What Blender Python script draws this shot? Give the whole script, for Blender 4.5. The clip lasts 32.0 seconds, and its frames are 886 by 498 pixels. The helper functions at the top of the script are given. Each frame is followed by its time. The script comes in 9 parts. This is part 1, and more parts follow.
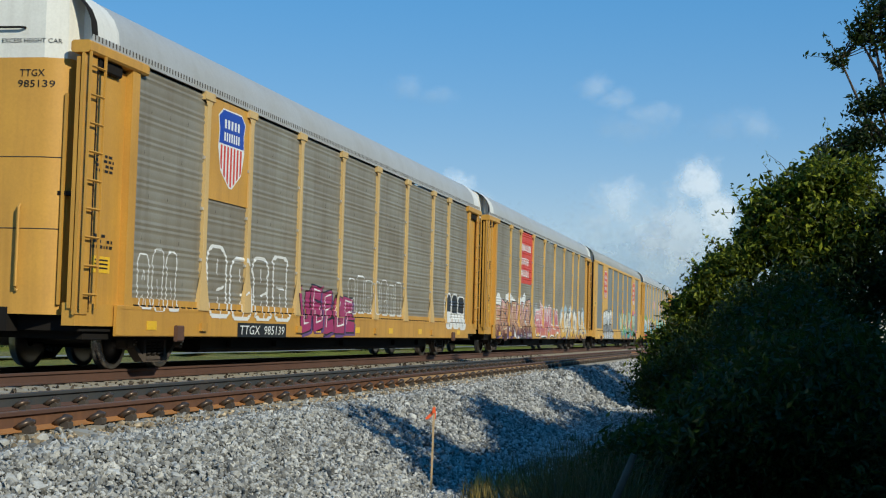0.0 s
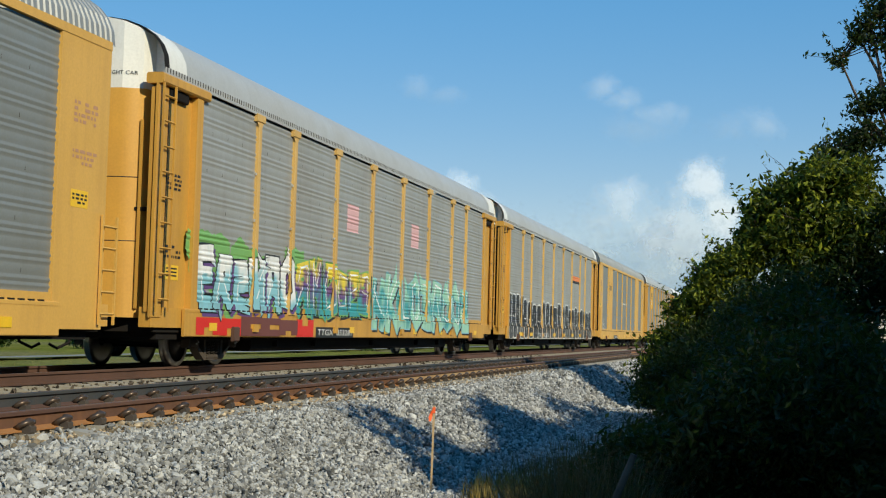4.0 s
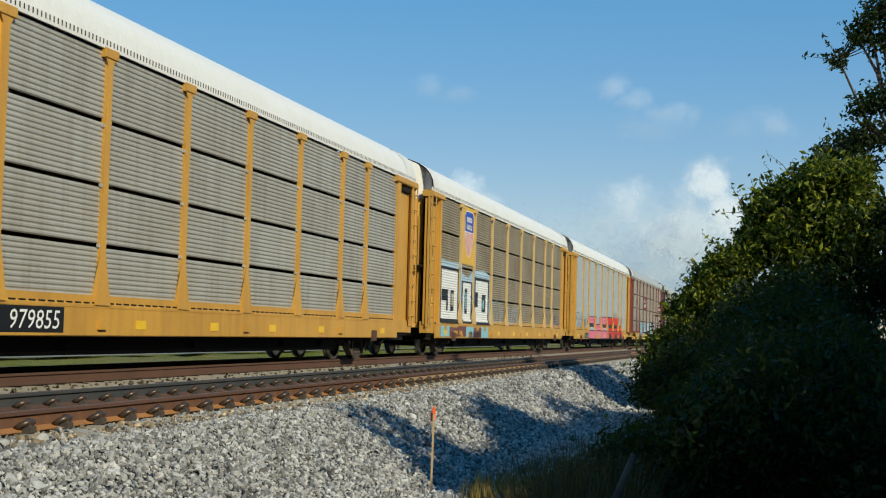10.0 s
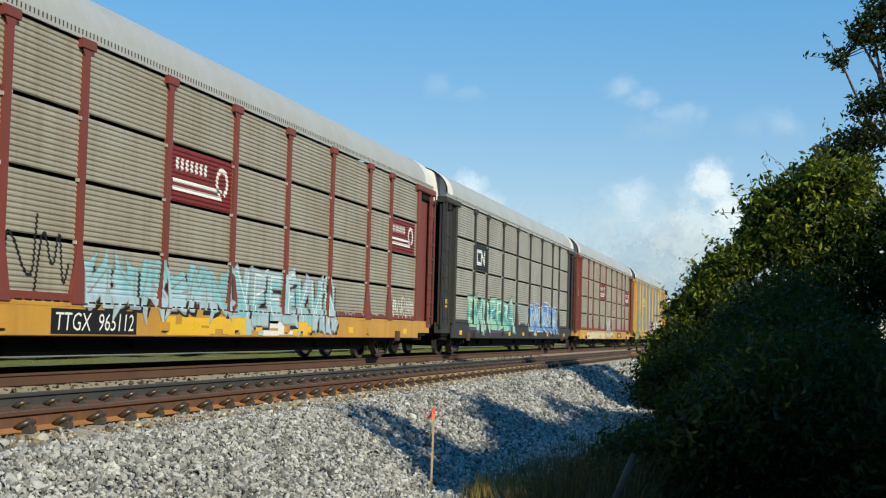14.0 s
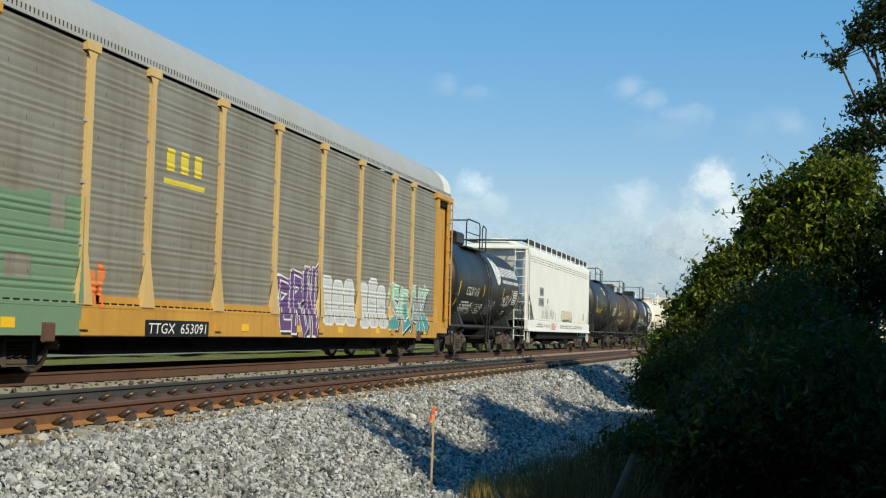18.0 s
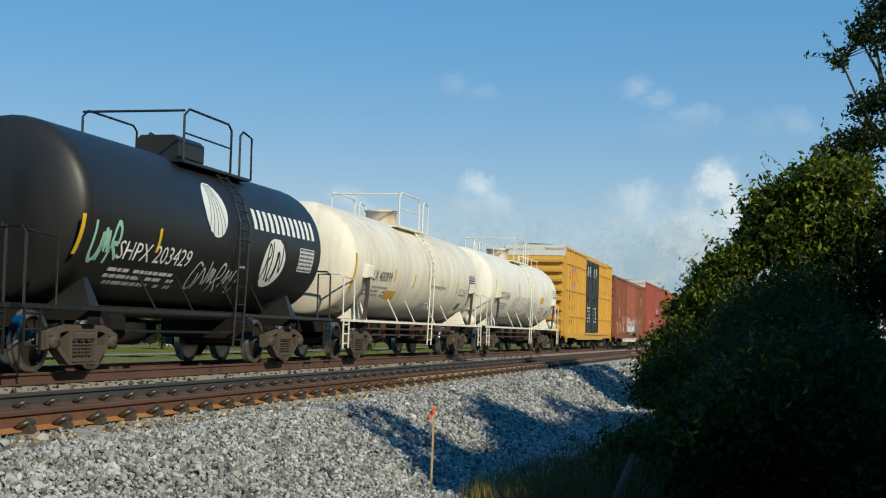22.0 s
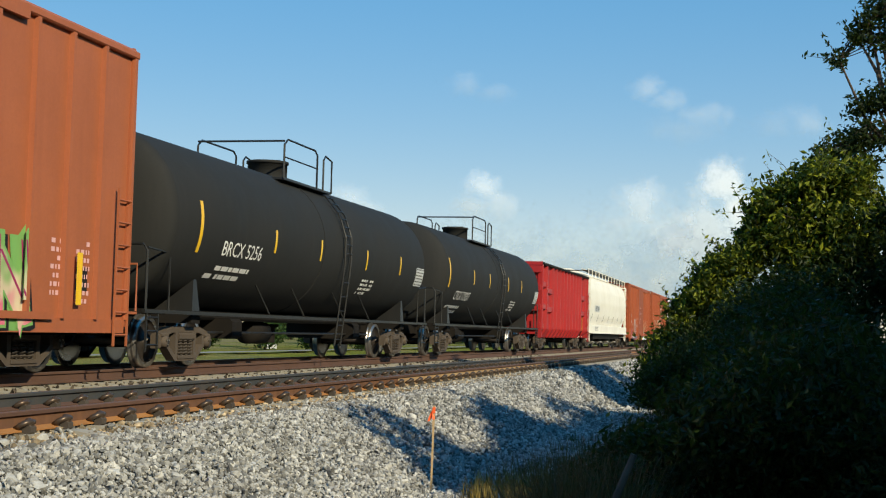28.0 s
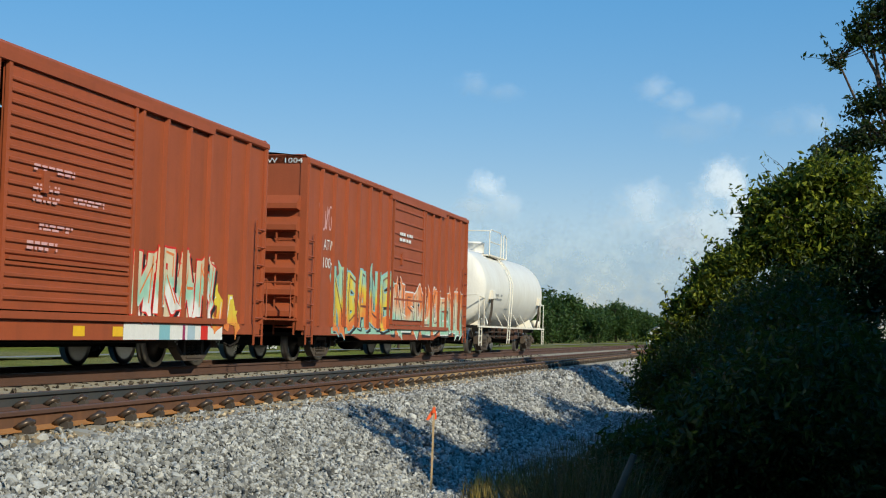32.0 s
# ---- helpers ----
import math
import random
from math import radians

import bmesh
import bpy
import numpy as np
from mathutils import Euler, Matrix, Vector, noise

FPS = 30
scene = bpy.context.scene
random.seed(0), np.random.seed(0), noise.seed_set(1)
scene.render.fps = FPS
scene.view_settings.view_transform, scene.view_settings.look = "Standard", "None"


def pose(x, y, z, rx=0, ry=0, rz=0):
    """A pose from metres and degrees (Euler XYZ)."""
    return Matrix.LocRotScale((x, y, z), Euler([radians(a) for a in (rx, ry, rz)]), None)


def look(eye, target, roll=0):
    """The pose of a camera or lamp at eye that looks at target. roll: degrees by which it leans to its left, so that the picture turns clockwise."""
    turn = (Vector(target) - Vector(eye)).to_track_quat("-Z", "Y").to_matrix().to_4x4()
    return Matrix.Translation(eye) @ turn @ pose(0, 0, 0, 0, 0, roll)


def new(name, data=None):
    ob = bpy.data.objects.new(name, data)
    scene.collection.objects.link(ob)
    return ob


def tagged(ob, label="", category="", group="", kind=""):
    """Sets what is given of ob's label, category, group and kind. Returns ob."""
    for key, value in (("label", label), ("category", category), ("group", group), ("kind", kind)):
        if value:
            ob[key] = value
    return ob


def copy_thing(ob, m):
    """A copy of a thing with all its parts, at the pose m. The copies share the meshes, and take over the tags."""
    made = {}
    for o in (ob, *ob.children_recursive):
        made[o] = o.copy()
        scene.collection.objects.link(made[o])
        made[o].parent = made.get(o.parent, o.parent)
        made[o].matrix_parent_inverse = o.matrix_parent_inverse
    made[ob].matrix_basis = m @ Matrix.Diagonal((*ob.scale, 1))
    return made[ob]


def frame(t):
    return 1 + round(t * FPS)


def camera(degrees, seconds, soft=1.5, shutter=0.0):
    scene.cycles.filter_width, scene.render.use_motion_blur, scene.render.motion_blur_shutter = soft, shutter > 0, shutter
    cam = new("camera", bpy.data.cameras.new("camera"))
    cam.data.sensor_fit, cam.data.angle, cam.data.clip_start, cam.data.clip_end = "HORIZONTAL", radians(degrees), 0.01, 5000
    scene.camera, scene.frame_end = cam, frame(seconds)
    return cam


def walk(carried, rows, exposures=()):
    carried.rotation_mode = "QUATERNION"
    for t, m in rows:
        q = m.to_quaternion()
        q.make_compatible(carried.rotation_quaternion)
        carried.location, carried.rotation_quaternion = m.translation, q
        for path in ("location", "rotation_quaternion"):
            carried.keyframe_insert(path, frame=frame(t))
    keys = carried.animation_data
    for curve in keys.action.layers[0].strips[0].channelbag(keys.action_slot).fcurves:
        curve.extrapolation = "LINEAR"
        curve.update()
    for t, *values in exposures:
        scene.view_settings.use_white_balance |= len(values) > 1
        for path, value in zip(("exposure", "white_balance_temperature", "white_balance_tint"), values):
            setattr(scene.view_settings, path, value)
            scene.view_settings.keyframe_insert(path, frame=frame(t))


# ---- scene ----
TC = -11.26          # centre line of the far track
NC = -6.91           # centre line of the near track


def gone(t):
    """Metres that the train has rolled after t seconds."""
    return 20.77 * t + 0.0057 * t * t


EYE = Vector((0, 0, 0.7615))
YAW, PITCH = radians(13.809), radians(3.465)
AIM = EYE + Vector((-math.sin(YAW) * math.cos(PITCH), math.cos(YAW) * math.cos(PITCH), math.sin(PITCH)))
cam = camera(36.16, 32.0, 1.15)
walk(cam, [(0, look(EYE, AIM, 1.52)), (32, look(EYE, AIM, 1.52))], [(t, e, w, 4) for t, e, w in (
    (0, -0.04, 5650), (1, 0.14, 5900), (2, 0.16, 6050), (3, 0.09, 6000), (6, 0.12, 6000), (8, 0.12, 6100), (9, 0.09, 6100), (10, 0.04, 6100), (11, 0.01, 6150), (12, 0.03, 6050), (13, 0.09, 5950), (14, 0.26, 6100),
    (17, 0.24, 6150), (18, 0.18, 6100), (19, -0.02, 6050), (20, -0.20, 5850), (21, 0.04, 5950), (22, -0.02, 6000), (23, -0.29, 5900), (24, -0.06, 5700), (25, 0.19, 6150), (28, 0.26, 6500), (29, 0.24, 6500),
    (30, 0.02, 6150), (31, -0.28, 5900), (32, 0.09, 5900))])

# ---- world and sun ----
SUN_AZ, SUN_EL = radians(51), radians(30)      # from the track's way back, towards the right
SUN = Vector((math.sin(SUN_AZ) * math.cos(SUN_EL), -math.cos(SUN_AZ) * math.cos(SUN_EL), math.sin(SUN_EL)))
world = bpy.data.worlds.new("world")
scene.world = world
world.use_nodes = True
wn = world.node_tree
sky = wn.nodes.new("ShaderNodeTexSky")
sky.sky_type = "NISHITA"
sky.sun_disc = False
sky.sun_elevation = SUN_EL
sky.sun_rotation = math.atan2(SUN.x, SUN.y)
sky.air_density, sky.dust_density, sky.ozone_density = 1.15, 0.0, 4.0
even = wn.nodes.new("ShaderNodeGamma")          # evens the sky out: hazy, humid air
even.inputs["Gamma"].default_value = 0.33
wn.links.new(sky.outputs[0], even.inputs["Color"])
rich = wn.nodes.new("ShaderNodeHueSaturation")
rich.inputs["Saturation"].default_value = 2.7
wn.links.new(even.outputs[0], rich.inputs["Color"])
tint = wn.nodes.new("ShaderNodeMix")
tint.data_type, tint.blend_type = "RGBA", "MULTIPLY"
tint.inputs[0].default_value, tint.inputs[7].default_value = 1.0, (1.84, 1.70, 1.86, 1)
wn.links.new(rich.outputs[0], tint.inputs[6])
wn.links.new(tint.outputs[2], wn.nodes["Background"].inputs[0])
wn.nodes["Background"].inputs[1].default_value = 0.18
sun = new("sun", bpy.data.lights.new("sun", "SUN"))
sun.data.energy, sun.data.angle, sun.data.color = 4.3, radians(0.53), (1.0, 0.85, 0.60)
sun.matrix_world = look(SUN * 50, (0, 0, 0))


# ---- materials ----
def material(name):
    m = bpy.data.materials.new(name)
    m.use_nodes = True
    return m, m.node_tree.nodes, m.node_tree.links, m.node_tree.nodes["Principled BSDF"]


def noise_node(nodes, links, scale, detail=4, stretch=None, rough=0.55):
    co = nodes.new("ShaderNodeTexCoord")
    info = nodes.new("ShaderNodeObjectInfo")
    mp = nodes.new("ShaderNodeMapping")
    links.new(co.outputs["Object"], mp.inputs["Vector"])
    if stretch:
        mp.inputs["Scale"].default_value = stretch
    nt = nodes.new("ShaderNodeTexNoise")
    nt.noise_dimensions = "4D"
    nt.inputs["Scale"].default_value, nt.inputs["Detail"].default_value = scale, detail
    nt.inputs["Roughness"].default_value = rough
    mul = nodes.new("ShaderNodeMath")
    mul.operation, mul.inputs[1].default_value = "MULTIPLY", 40
    links.new(info.outputs["Random"], mul.inputs[0])
    links.new(mul.outputs[0], nt.inputs["W"])
    links.new(mp.outputs[0], nt.inputs["Vector"])
    return nt


def ramp(nodes, links, src, lo, hi):
    r = nodes.new("ShaderNodeMapRange")
    r.inputs["From Min"].default_value, r.inputs["From Max"].default_value = lo, hi
    links.new(src, r.inputs["Value"])
    return r.outputs[0]


def mix(nodes, links, fac, a, b):
    m = nodes.new("ShaderNodeMix")
    m.data_type = "RGBA"
    for k, v in ((0, fac), (6, a), (7, b)):
        if isinstance(v, (tuple, list)):
            m.inputs[k].default_value = (*v, 1)
        elif isinstance(v, (int, float)):
            m.inputs[k].default_value = v
        else:
            links.new(v, m.inputs[k])
    return m.outputs[2]


def bump(nodes, links, bsdf, src, strength, dist=0.02):
    b = nodes.new("ShaderNodeBump")
    b.inputs["Strength"].default_value, b.inputs["Distance"].default_value = strength, dist
    links.new(src, b.inputs["Height"])
    links.new(b.outputs[0], bsdf.inputs["Normal"])


PAINTS = {}


def paint(name, col, dirt=(0.09, 0.065, 0.04), amount=0.5, rough=0.5, streak=0.5, metal=0.0, spec=0.4):
    """Weathered paint: clouds of dirt, streaks running down, fine speckle."""
    if name in PAINTS:
        return PAINTS[name]
    m, n, l, b = material(name)
    big = noise_node(n, l, 0.7, 5)
    run = noise_node(n, l, 1.0, 6, (5.0, 5.0, 0.35))
    fine = noise_node(n, l, 26, 3)
    c = mix(n, l, ramp(n, l, fine.outputs[0], 0.2, 0.9), tuple(v * 0.90 for v in col), tuple(min(1, v * 1.08) for v in col))
    f1 = n.new("ShaderNodeMath")
    f1.operation, f1.inputs[1].default_value = "MULTIPLY", amount
    l.new(ramp(n, l, big.outputs[0], 0.35, 0.75), f1.inputs[0])
    c = mix(n, l, f1.outputs[0], c, dirt)
    f2 = n.new("ShaderNodeMath")
    f2.operation, f2.inputs[1].default_value = "MULTIPLY", streak
    l.new(ramp(n, l, run.outputs[0], 0.48, 0.8), f2.inputs[0])
    c = mix(n, l, f2.outputs[0], c, dirt)
    l.new(c, b.inputs["Base Color"])
    rr = n.new("ShaderNodeMapRange")
    rr.inputs["To Min"].default_value, rr.inputs["To Max"].default_value = max(0.15, rough - 0.15), min(1, rough + 0.2)
    l.new(big.outputs[0], rr.inputs["Value"])
    l.new(rr.outputs[0], b.inputs["Roughness"])
    b.inputs["Metallic"].default_value = metal
    b.inputs["Specular IOR Level"].default_value = spec
    bump(n, l, b, fine.outputs[0], 0.12, 0.004)
    PAINTS[name] = m
    return m


def stony(name, lo, hi, scale, rough=0.95, per_piece=True, bumps=0.4):
    m, n, l, b = material(name)
    a = noise_node(n, l, scale, 5)
    c = mix(n, l, ramp(n, l, a.outputs[0], 0.3, 0.7), lo, hi)
    if per_piece:
        g = n.new("ShaderNodeNewGeometry")
        h = n.new("ShaderNodeHueSaturation")
        r = n.new("ShaderNodeMapRange")
        r.inputs["To Min"].default_value, r.inputs["To Max"].default_value = 0.34, 1.6
        l.new(g.outputs["Random Per Island"], r.inputs["Value"])
        l.new(r.outputs[0], h.inputs["Value"])
        l.new(c, h.inputs["Color"])
        c = h.outputs[0]
    l.new(c, b.inputs["Base Color"])
    b.inputs["Roughness"].default_value, b.inputs["Specular IOR Level"].default_value = rough, 0.08
    bump(n, l, b, a.outputs[0], bumps, 0.02)
    return m


def leafy(name, lo, hi, thin=0.35):
    m, n, l, b = material(name)
    g = n.new("ShaderNodeNewGeometry")
    p = n.new("ShaderNodeMath")
    p.operation, p.inputs[1].default_value = "POWER", 2.0
    l.new(g.outputs["Random Per Island"], p.inputs[0])
    c = mix(n, l, p.outputs[0], lo, hi)
    l.new(c, b.inputs["Base Color"])
    b.inputs["Roughness"].default_value, b.inputs["Specular IOR Level"].default_value = 0.5, 0.2
    t = n.new("ShaderNodeBsdfTranslucent")
    l.new(mix(n, l, 0.5, c, (0.25, 0.32, 0.03)), t.inputs["Color"])
    s = n.new("ShaderNodeMixShader")
    s.inputs[0].default_value = thin
    l.new(b.outputs[0], s.inputs[1])
    l.new(t.outputs[0], s.inputs[2])
    l.new(s.outputs[0], n["Material Output"].inputs["Surface"])
    return m


YELLOW = paint("autorack_yellow", (0.60, 0.325, 0.052), (0.2, 0.10, 0.035), 0.3, 0.5, 0.4)
YPALE = paint("faded_pale_yellow", (0.64, 0.45, 0.19), (0.3, 0.18, 0.07), 0.3, 0.6, 0.4)
YMID = paint("sunned_yellow", (0.66, 0.415, 0.125), (0.3, 0.17, 0.06), 0.3, 0.55, 0.35)
YFLUSH = paint("clean_flush_yellow", (0.66, 0.385, 0.085), (0.3, 0.17, 0.05), 0.2, 0.5, 0.25)
WHITE = paint("white_paint", (0.78, 0.77, 0.72), (0.3, 0.26, 0.2), 0.2, 0.5, 0.25)
BLACK = paint("black_tank_paint", (0.014, 0.0145, 0.015), (0.042, 0.038, 0.034), 0.35, 0.42, 0.3)
DARK = paint("underframe_black", (0.012, 0.011, 0.0105), (0.028, 0.022, 0.017), 0.5, 0.85, 0.3, 0.0, 0.15)
GRIME = paint("truck_grime", (0.075, 0.06, 0.048), (0.03, 0.024, 0.02), 0.7, 0.85, 0.3)
STEEL = paint("wheel_steel", (0.07, 0.06, 0.055), (0.03, 0.024, 0.02), 0.6, 0.5, 0.2, 0.6)
BRIGHT = paint("polished_tread", (0.4, 0.38, 0.36), (0.12, 0.1, 0.08), 0.2, 0.3, 0.1, 0.9)
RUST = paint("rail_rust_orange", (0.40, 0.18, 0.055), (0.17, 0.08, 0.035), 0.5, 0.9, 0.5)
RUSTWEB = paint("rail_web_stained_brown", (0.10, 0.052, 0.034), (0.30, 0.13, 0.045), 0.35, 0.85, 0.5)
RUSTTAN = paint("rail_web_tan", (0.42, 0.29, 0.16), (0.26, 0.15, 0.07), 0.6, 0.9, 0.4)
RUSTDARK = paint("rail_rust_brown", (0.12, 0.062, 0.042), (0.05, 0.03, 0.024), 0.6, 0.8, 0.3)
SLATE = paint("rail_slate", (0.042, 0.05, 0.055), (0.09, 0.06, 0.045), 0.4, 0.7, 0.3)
RAILTOP = paint("rail_top", (0.17, 0.12, 0.10), (0.1, 0.06, 0.045), 0.6, 0.5, 0.1, 0.3)
CONCRETE = stony("concrete_tie", (0.30, 0.27, 0.22), (0.42, 0.39, 0.33), 6, 0.9, False)
# bed colour carries the shade of the gaps between loose stones
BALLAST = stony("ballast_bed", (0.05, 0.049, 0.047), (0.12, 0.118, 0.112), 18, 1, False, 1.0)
DUSTSTONE = stony("oily_ballast_stone", (0.035, 0.028, 0.022), (0.11, 0.088, 0.066), 14, 0.95, True, 0.3)
TRUCKCAST = paint("rusty_cast_steel", (0.095, 0.074, 0.057), (0.05, 0.038, 0.03), 0.6, 0.85, 0.4)
TANSTONE = stony("dusty_tan_stone", (0.20, 0.15, 0.095), (0.42, 0.34, 0.23), 14, 0.95, True, 0.3)
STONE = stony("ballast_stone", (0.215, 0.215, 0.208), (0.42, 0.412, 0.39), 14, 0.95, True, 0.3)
YREFL = paint("yellow_reflector", (0.85, 0.52, 0.02), (0.4, 0.25, 0.03), 0.15, 0.35, 0.1)
BARK = stony("bark", (0.05, 0.035, 0.025), (0.13, 0.10, 0.075), 9, 0.95, False)
# deep shade is put into one leaf colour, sunlight into the other
LEAF_SHADE = leafy("leaf_green", (0.008, 0.017, 0.004), (0.028, 0.047, 0.009), 0.2)
LEAF_SUN = leafy("leaf_light_green", (0.016, 0.034, 0.005), (0.27, 0.30, 0.022), 0.25)
LEAFFAR = leafy("leaf_far_green", (0.02, 0.045, 0.012), (0.06, 0.10, 0.025), 0.2)
BROWNGRASS = leafy("withered_grass", (0.045, 0.04, 0.014), (0.13, 0.10, 0.035), 0.2)
STRAW = leafy("dry_grass", (0.20, 0.14, 0.04), (0.36, 0.27, 0.09), 0.2)


# ---- mesh kit ----
class Kit:
    """Collects vertices and faces of one mesh, with a material for each face."""

    def __init__(self):
        self.v, self.f, self.m, self.s, self.mats = [], [], [], [], []

    def mat(self, m):
        if m not in self.mats:
            self.mats.append(m)
        return self.mats.index(m)

    def add(self, verts, faces, mat, smooth=False):
        o, k = len(self.v), self.mat(mat)
        self.v += [tuple(p) for p in verts]
        self.f += [tuple(i + o for i in q) for q in faces]
        self.m += [k] * len(faces)
        self.s += [smooth] * len(faces)
        return self

    def box(self, x0, x1, y0, y1, z0, z1, mat, b=0.0):
        """A box; b chamfers its four long edges seen from the end."""
        if b <= 0:
            v = [(x, y, z) for x in (x0, x1) for y in (y0, y1) for z in (z0, z1)]
            return self.add(v, [(0, 1, 3, 2), (4, 6, 7, 5), (0, 4, 5, 1), (2, 3, 7, 6), (0, 2, 6, 4), (1, 5, 7, 3)], mat)
        return self.prism([(x0 + b, z0), (x1 - b, z0), (x1, z0 + b), (x1, z1 - b), (x1 - b, z1), (x0 + b, z1), (x0, z1 - b), (x0, z0 + b)], y0, y1, mat)

    def prism(self, prof, y0, y1, mat, smooth=False, caps=True):
        """A profile of (x, z), drawn along y."""
        n = len(prof)
        v = [(x, y0, z) for x, z in prof] + [(x, y1, z) for x, z in prof]
        self.add(v, [((i + 1) % n, i, i + n, (i + 1) % n + n) for i in range(n)], mat, smooth)
        if caps:
            self.add(v, [tuple(range(n)), tuple(range(2 * n - 1, n - 1, -1))], mat)
        return self

    def sheet(self, prof, y0, y1, mat, smooth=False):
        n = len(prof)
        v = [(x, y0, z) for x, z in prof] + [(x, y1, z) for x, z in prof]
        return self.add(v, [(i + 1, i, i + n, i + 1 + n) for i in range(n - 1)], mat, smooth)

    def tube(self, pts, r, mat, n=6, r2=None):
        pts = [Vector(p) for p in pts]
        rings, m = [], len(pts)
        for i, p in enumerate(pts):
            d = (pts[min(i + 1, m - 1)] - pts[max(i - 1, 0)]).normalized()
            a = d.orthogonal().normalized()
            if abs(d.z) < 0.9:
                a = d.cross(Vector((0, 0, 1))).normalized()
            c = d.cross(a)
            rr = r if r2 is None else r + (r2 - r) * i / max(1, m - 1)
            rings.append([p + (a * math.cos(k * 2 * math.pi / n) + c * math.sin(k * 2 * math.pi / n)) * rr for k in range(n)])
        v = [q for g in rings for q in g]
        f = [(i * n + k, i * n + (k + 1) % n, (i + 1) * n + (k + 1) % n, (i + 1) * n + k) for i in range(m - 1) for k in range(n)]
        f += [tuple(range(n - 1, -1, -1)), tuple(range((m - 1) * n, m * n))]
        return self.add(v, f, mat, n > 6)

    def lathe(self, prof, axis, at, mat, n=20, smooth=True):
        """A profile of (radius, distance), turned about the x, y or z axis through at."""
        v = []
        for r, d in prof:
            for k in range(n):
                a = 2 * math.pi * k / n
                c, s = r * math.cos(a), r * math.sin(a)
                v.append({"x": (at[0] + d, at[1] + c, at[2] + s), "y": (at[0] + s, at[1] + d, at[2] + c), "z": (at[0] + c, at[1] + s, at[2] + d)}[axis])
        f = [(i * n + k, i * n + (k + 1) % n, (i + 1) * n + (k + 1) % n, (i + 1) * n + k) for i in range(len(prof) - 1) for k in range(n)]
        return self.add(v, f, mat, smooth)

    def mesh(self, name):
        me = bpy.data.meshes.new(name)
        me.from_pydata(self.v, [], self.f)
        for m in self.mats:
            me.materials.append(m)
        me.polygons.foreach_set("material_index", self.m)
        me.polygons.foreach_set("use_smooth", self.s)
        me.update()
        return me


SHARED = {}


def part(name, kit, parent, label="", at=None, key=None):
    """Links a kit, or a mesh, as one part under a thing. key: parts with the same key share one mesh; kit may then be a function."""
    if key is not None and key in SHARED:
        me = SHARED[key]
    else:
        if callable(kit):
            kit = kit()
        me = kit.mesh(name) if isinstance(kit, Kit) else kit
        if key is not None:
            SHARED[key] = me
    ob = new(name, me)
    ob.parent = parent
    if at is not None:
        ob.matrix_basis = at
    return tagged(ob, label)


def thing(name, m, label, category, group="", kind=""):
    ob = new(name)
    ob.empty_display_size = 0.3
    ob.matrix_basis = m
    return tagged(ob, label, category, group, kind)


def bulk(name, verts, faces, mat, smooth=False):
    """A mesh from arrays: all faces with the same number of corners."""
    me = bpy.data.meshes.new(name)
    nv, nf, k = len(verts), len(faces), faces.shape[1]
    me.vertices.add(nv)
    me.vertices.foreach_set("co", np.asarray(verts, np.float32).ravel())
    me.loops.add(nf * k)
    me.loops.foreach_set("vertex_index", np.asarray(faces, np.int32).ravel())
    me.polygons.add(nf)
    me.polygons.foreach_set("loop_start", np.arange(0, nf * k, k, dtype=np.int32))
    me.polygons.foreach_set("use_smooth", np.full(nf, smooth))
    me.materials.append(mat)
    me.update(calc_edges=True)
    me.validate()
    return me


# ---- ground ----
def grid_mesh(name, xs, ys, height, mat):
    gx, gy = np.meshgrid(xs, ys)
    z = np.vectorize(height)(gx, gy)
    v = np.stack([gx.ravel(), gy.ravel(), z.ravel()], 1)
    w = len(xs)
    i = np.arange((len(ys) - 1) * w).reshape(len(ys) - 1, w)[:, :-1].ravel()
    return bulk(name, v, np.stack([i, i + 1, i + 1 + w, i + w], 1), mat, True)


def grassland():
    m, n, l, b = material("rough_grass")
    big, mid, fine = noise_node(n, l, 0.06, 3), noise_node(n, l, 0.6, 5), noise_node(n, l, 14, 4)
    c = mix(n, l, ramp(n, l, mid.outputs[0], 0.35, 0.65), (0.13, 0.155, 0.02), (0.27, 0.26, 0.055))
    c = mix(n, l, ramp(n, l, big.outputs[0], 0.45, 0.62), c, (0.26, 0.22, 0.11))
    c = mix(n, l, ramp(n, l, fine.outputs[0], 0.45, 0.75), c, (0.05, 0.065, 0.02))
    l.new(c, b.inputs["Base Color"])
    b.inputs["Roughness"].default_value, b.inputs["Specular IOR Level"].default_value = 1, 0.0
    bump(n, l, b, fine.outputs[0], 1.0, 0.08)
    return m


GRASS = grassland()


def ground_height(x, y):
    base = -1.02 if x > -9 else -0.78
    if -400 < x < 100 and -50 < y < 500:
        base += 0.10 * noise.noise((x * 0.25, y * 0.25, 3)) + 0.03 * noise.noise((x, y, 7))
    return base


edge = np.array([3000, 1600, 800, 400, 200, 120, 80])
ground = new("ground", grid_mesh("ground", np.concatenate([-edge, np.arange(-60, 12, 1.0), edge[::-1] - 60]),
                                 np.concatenate([-edge, np.arange(-20, 120, 1.2), edge[::-1] + 60]), ground_height, GRASS))
tagged(ground, "rough green and straw-coloured grass beside the tracks", "ground", kind="structure")

EARTH = stony("dark_earth", (0.022, 0.018, 0.012), (0.06, 0.048, 0.03), 3, 1, False, 0.8)
verge = new("verge", grid_mesh("verge", np.linspace(-3.4, 2.5, 30), np.arange(3, 60, 0.4), lambda x, y: -0.97 + 0.05 * noise.noise((x * 1.3, y * 1.3, 9)) - 0.1 * max(0.0, x - 1.5), EARTH))
tagged(verge, "dark bare earth at the foot of the ballast", "ground", kind="structure")

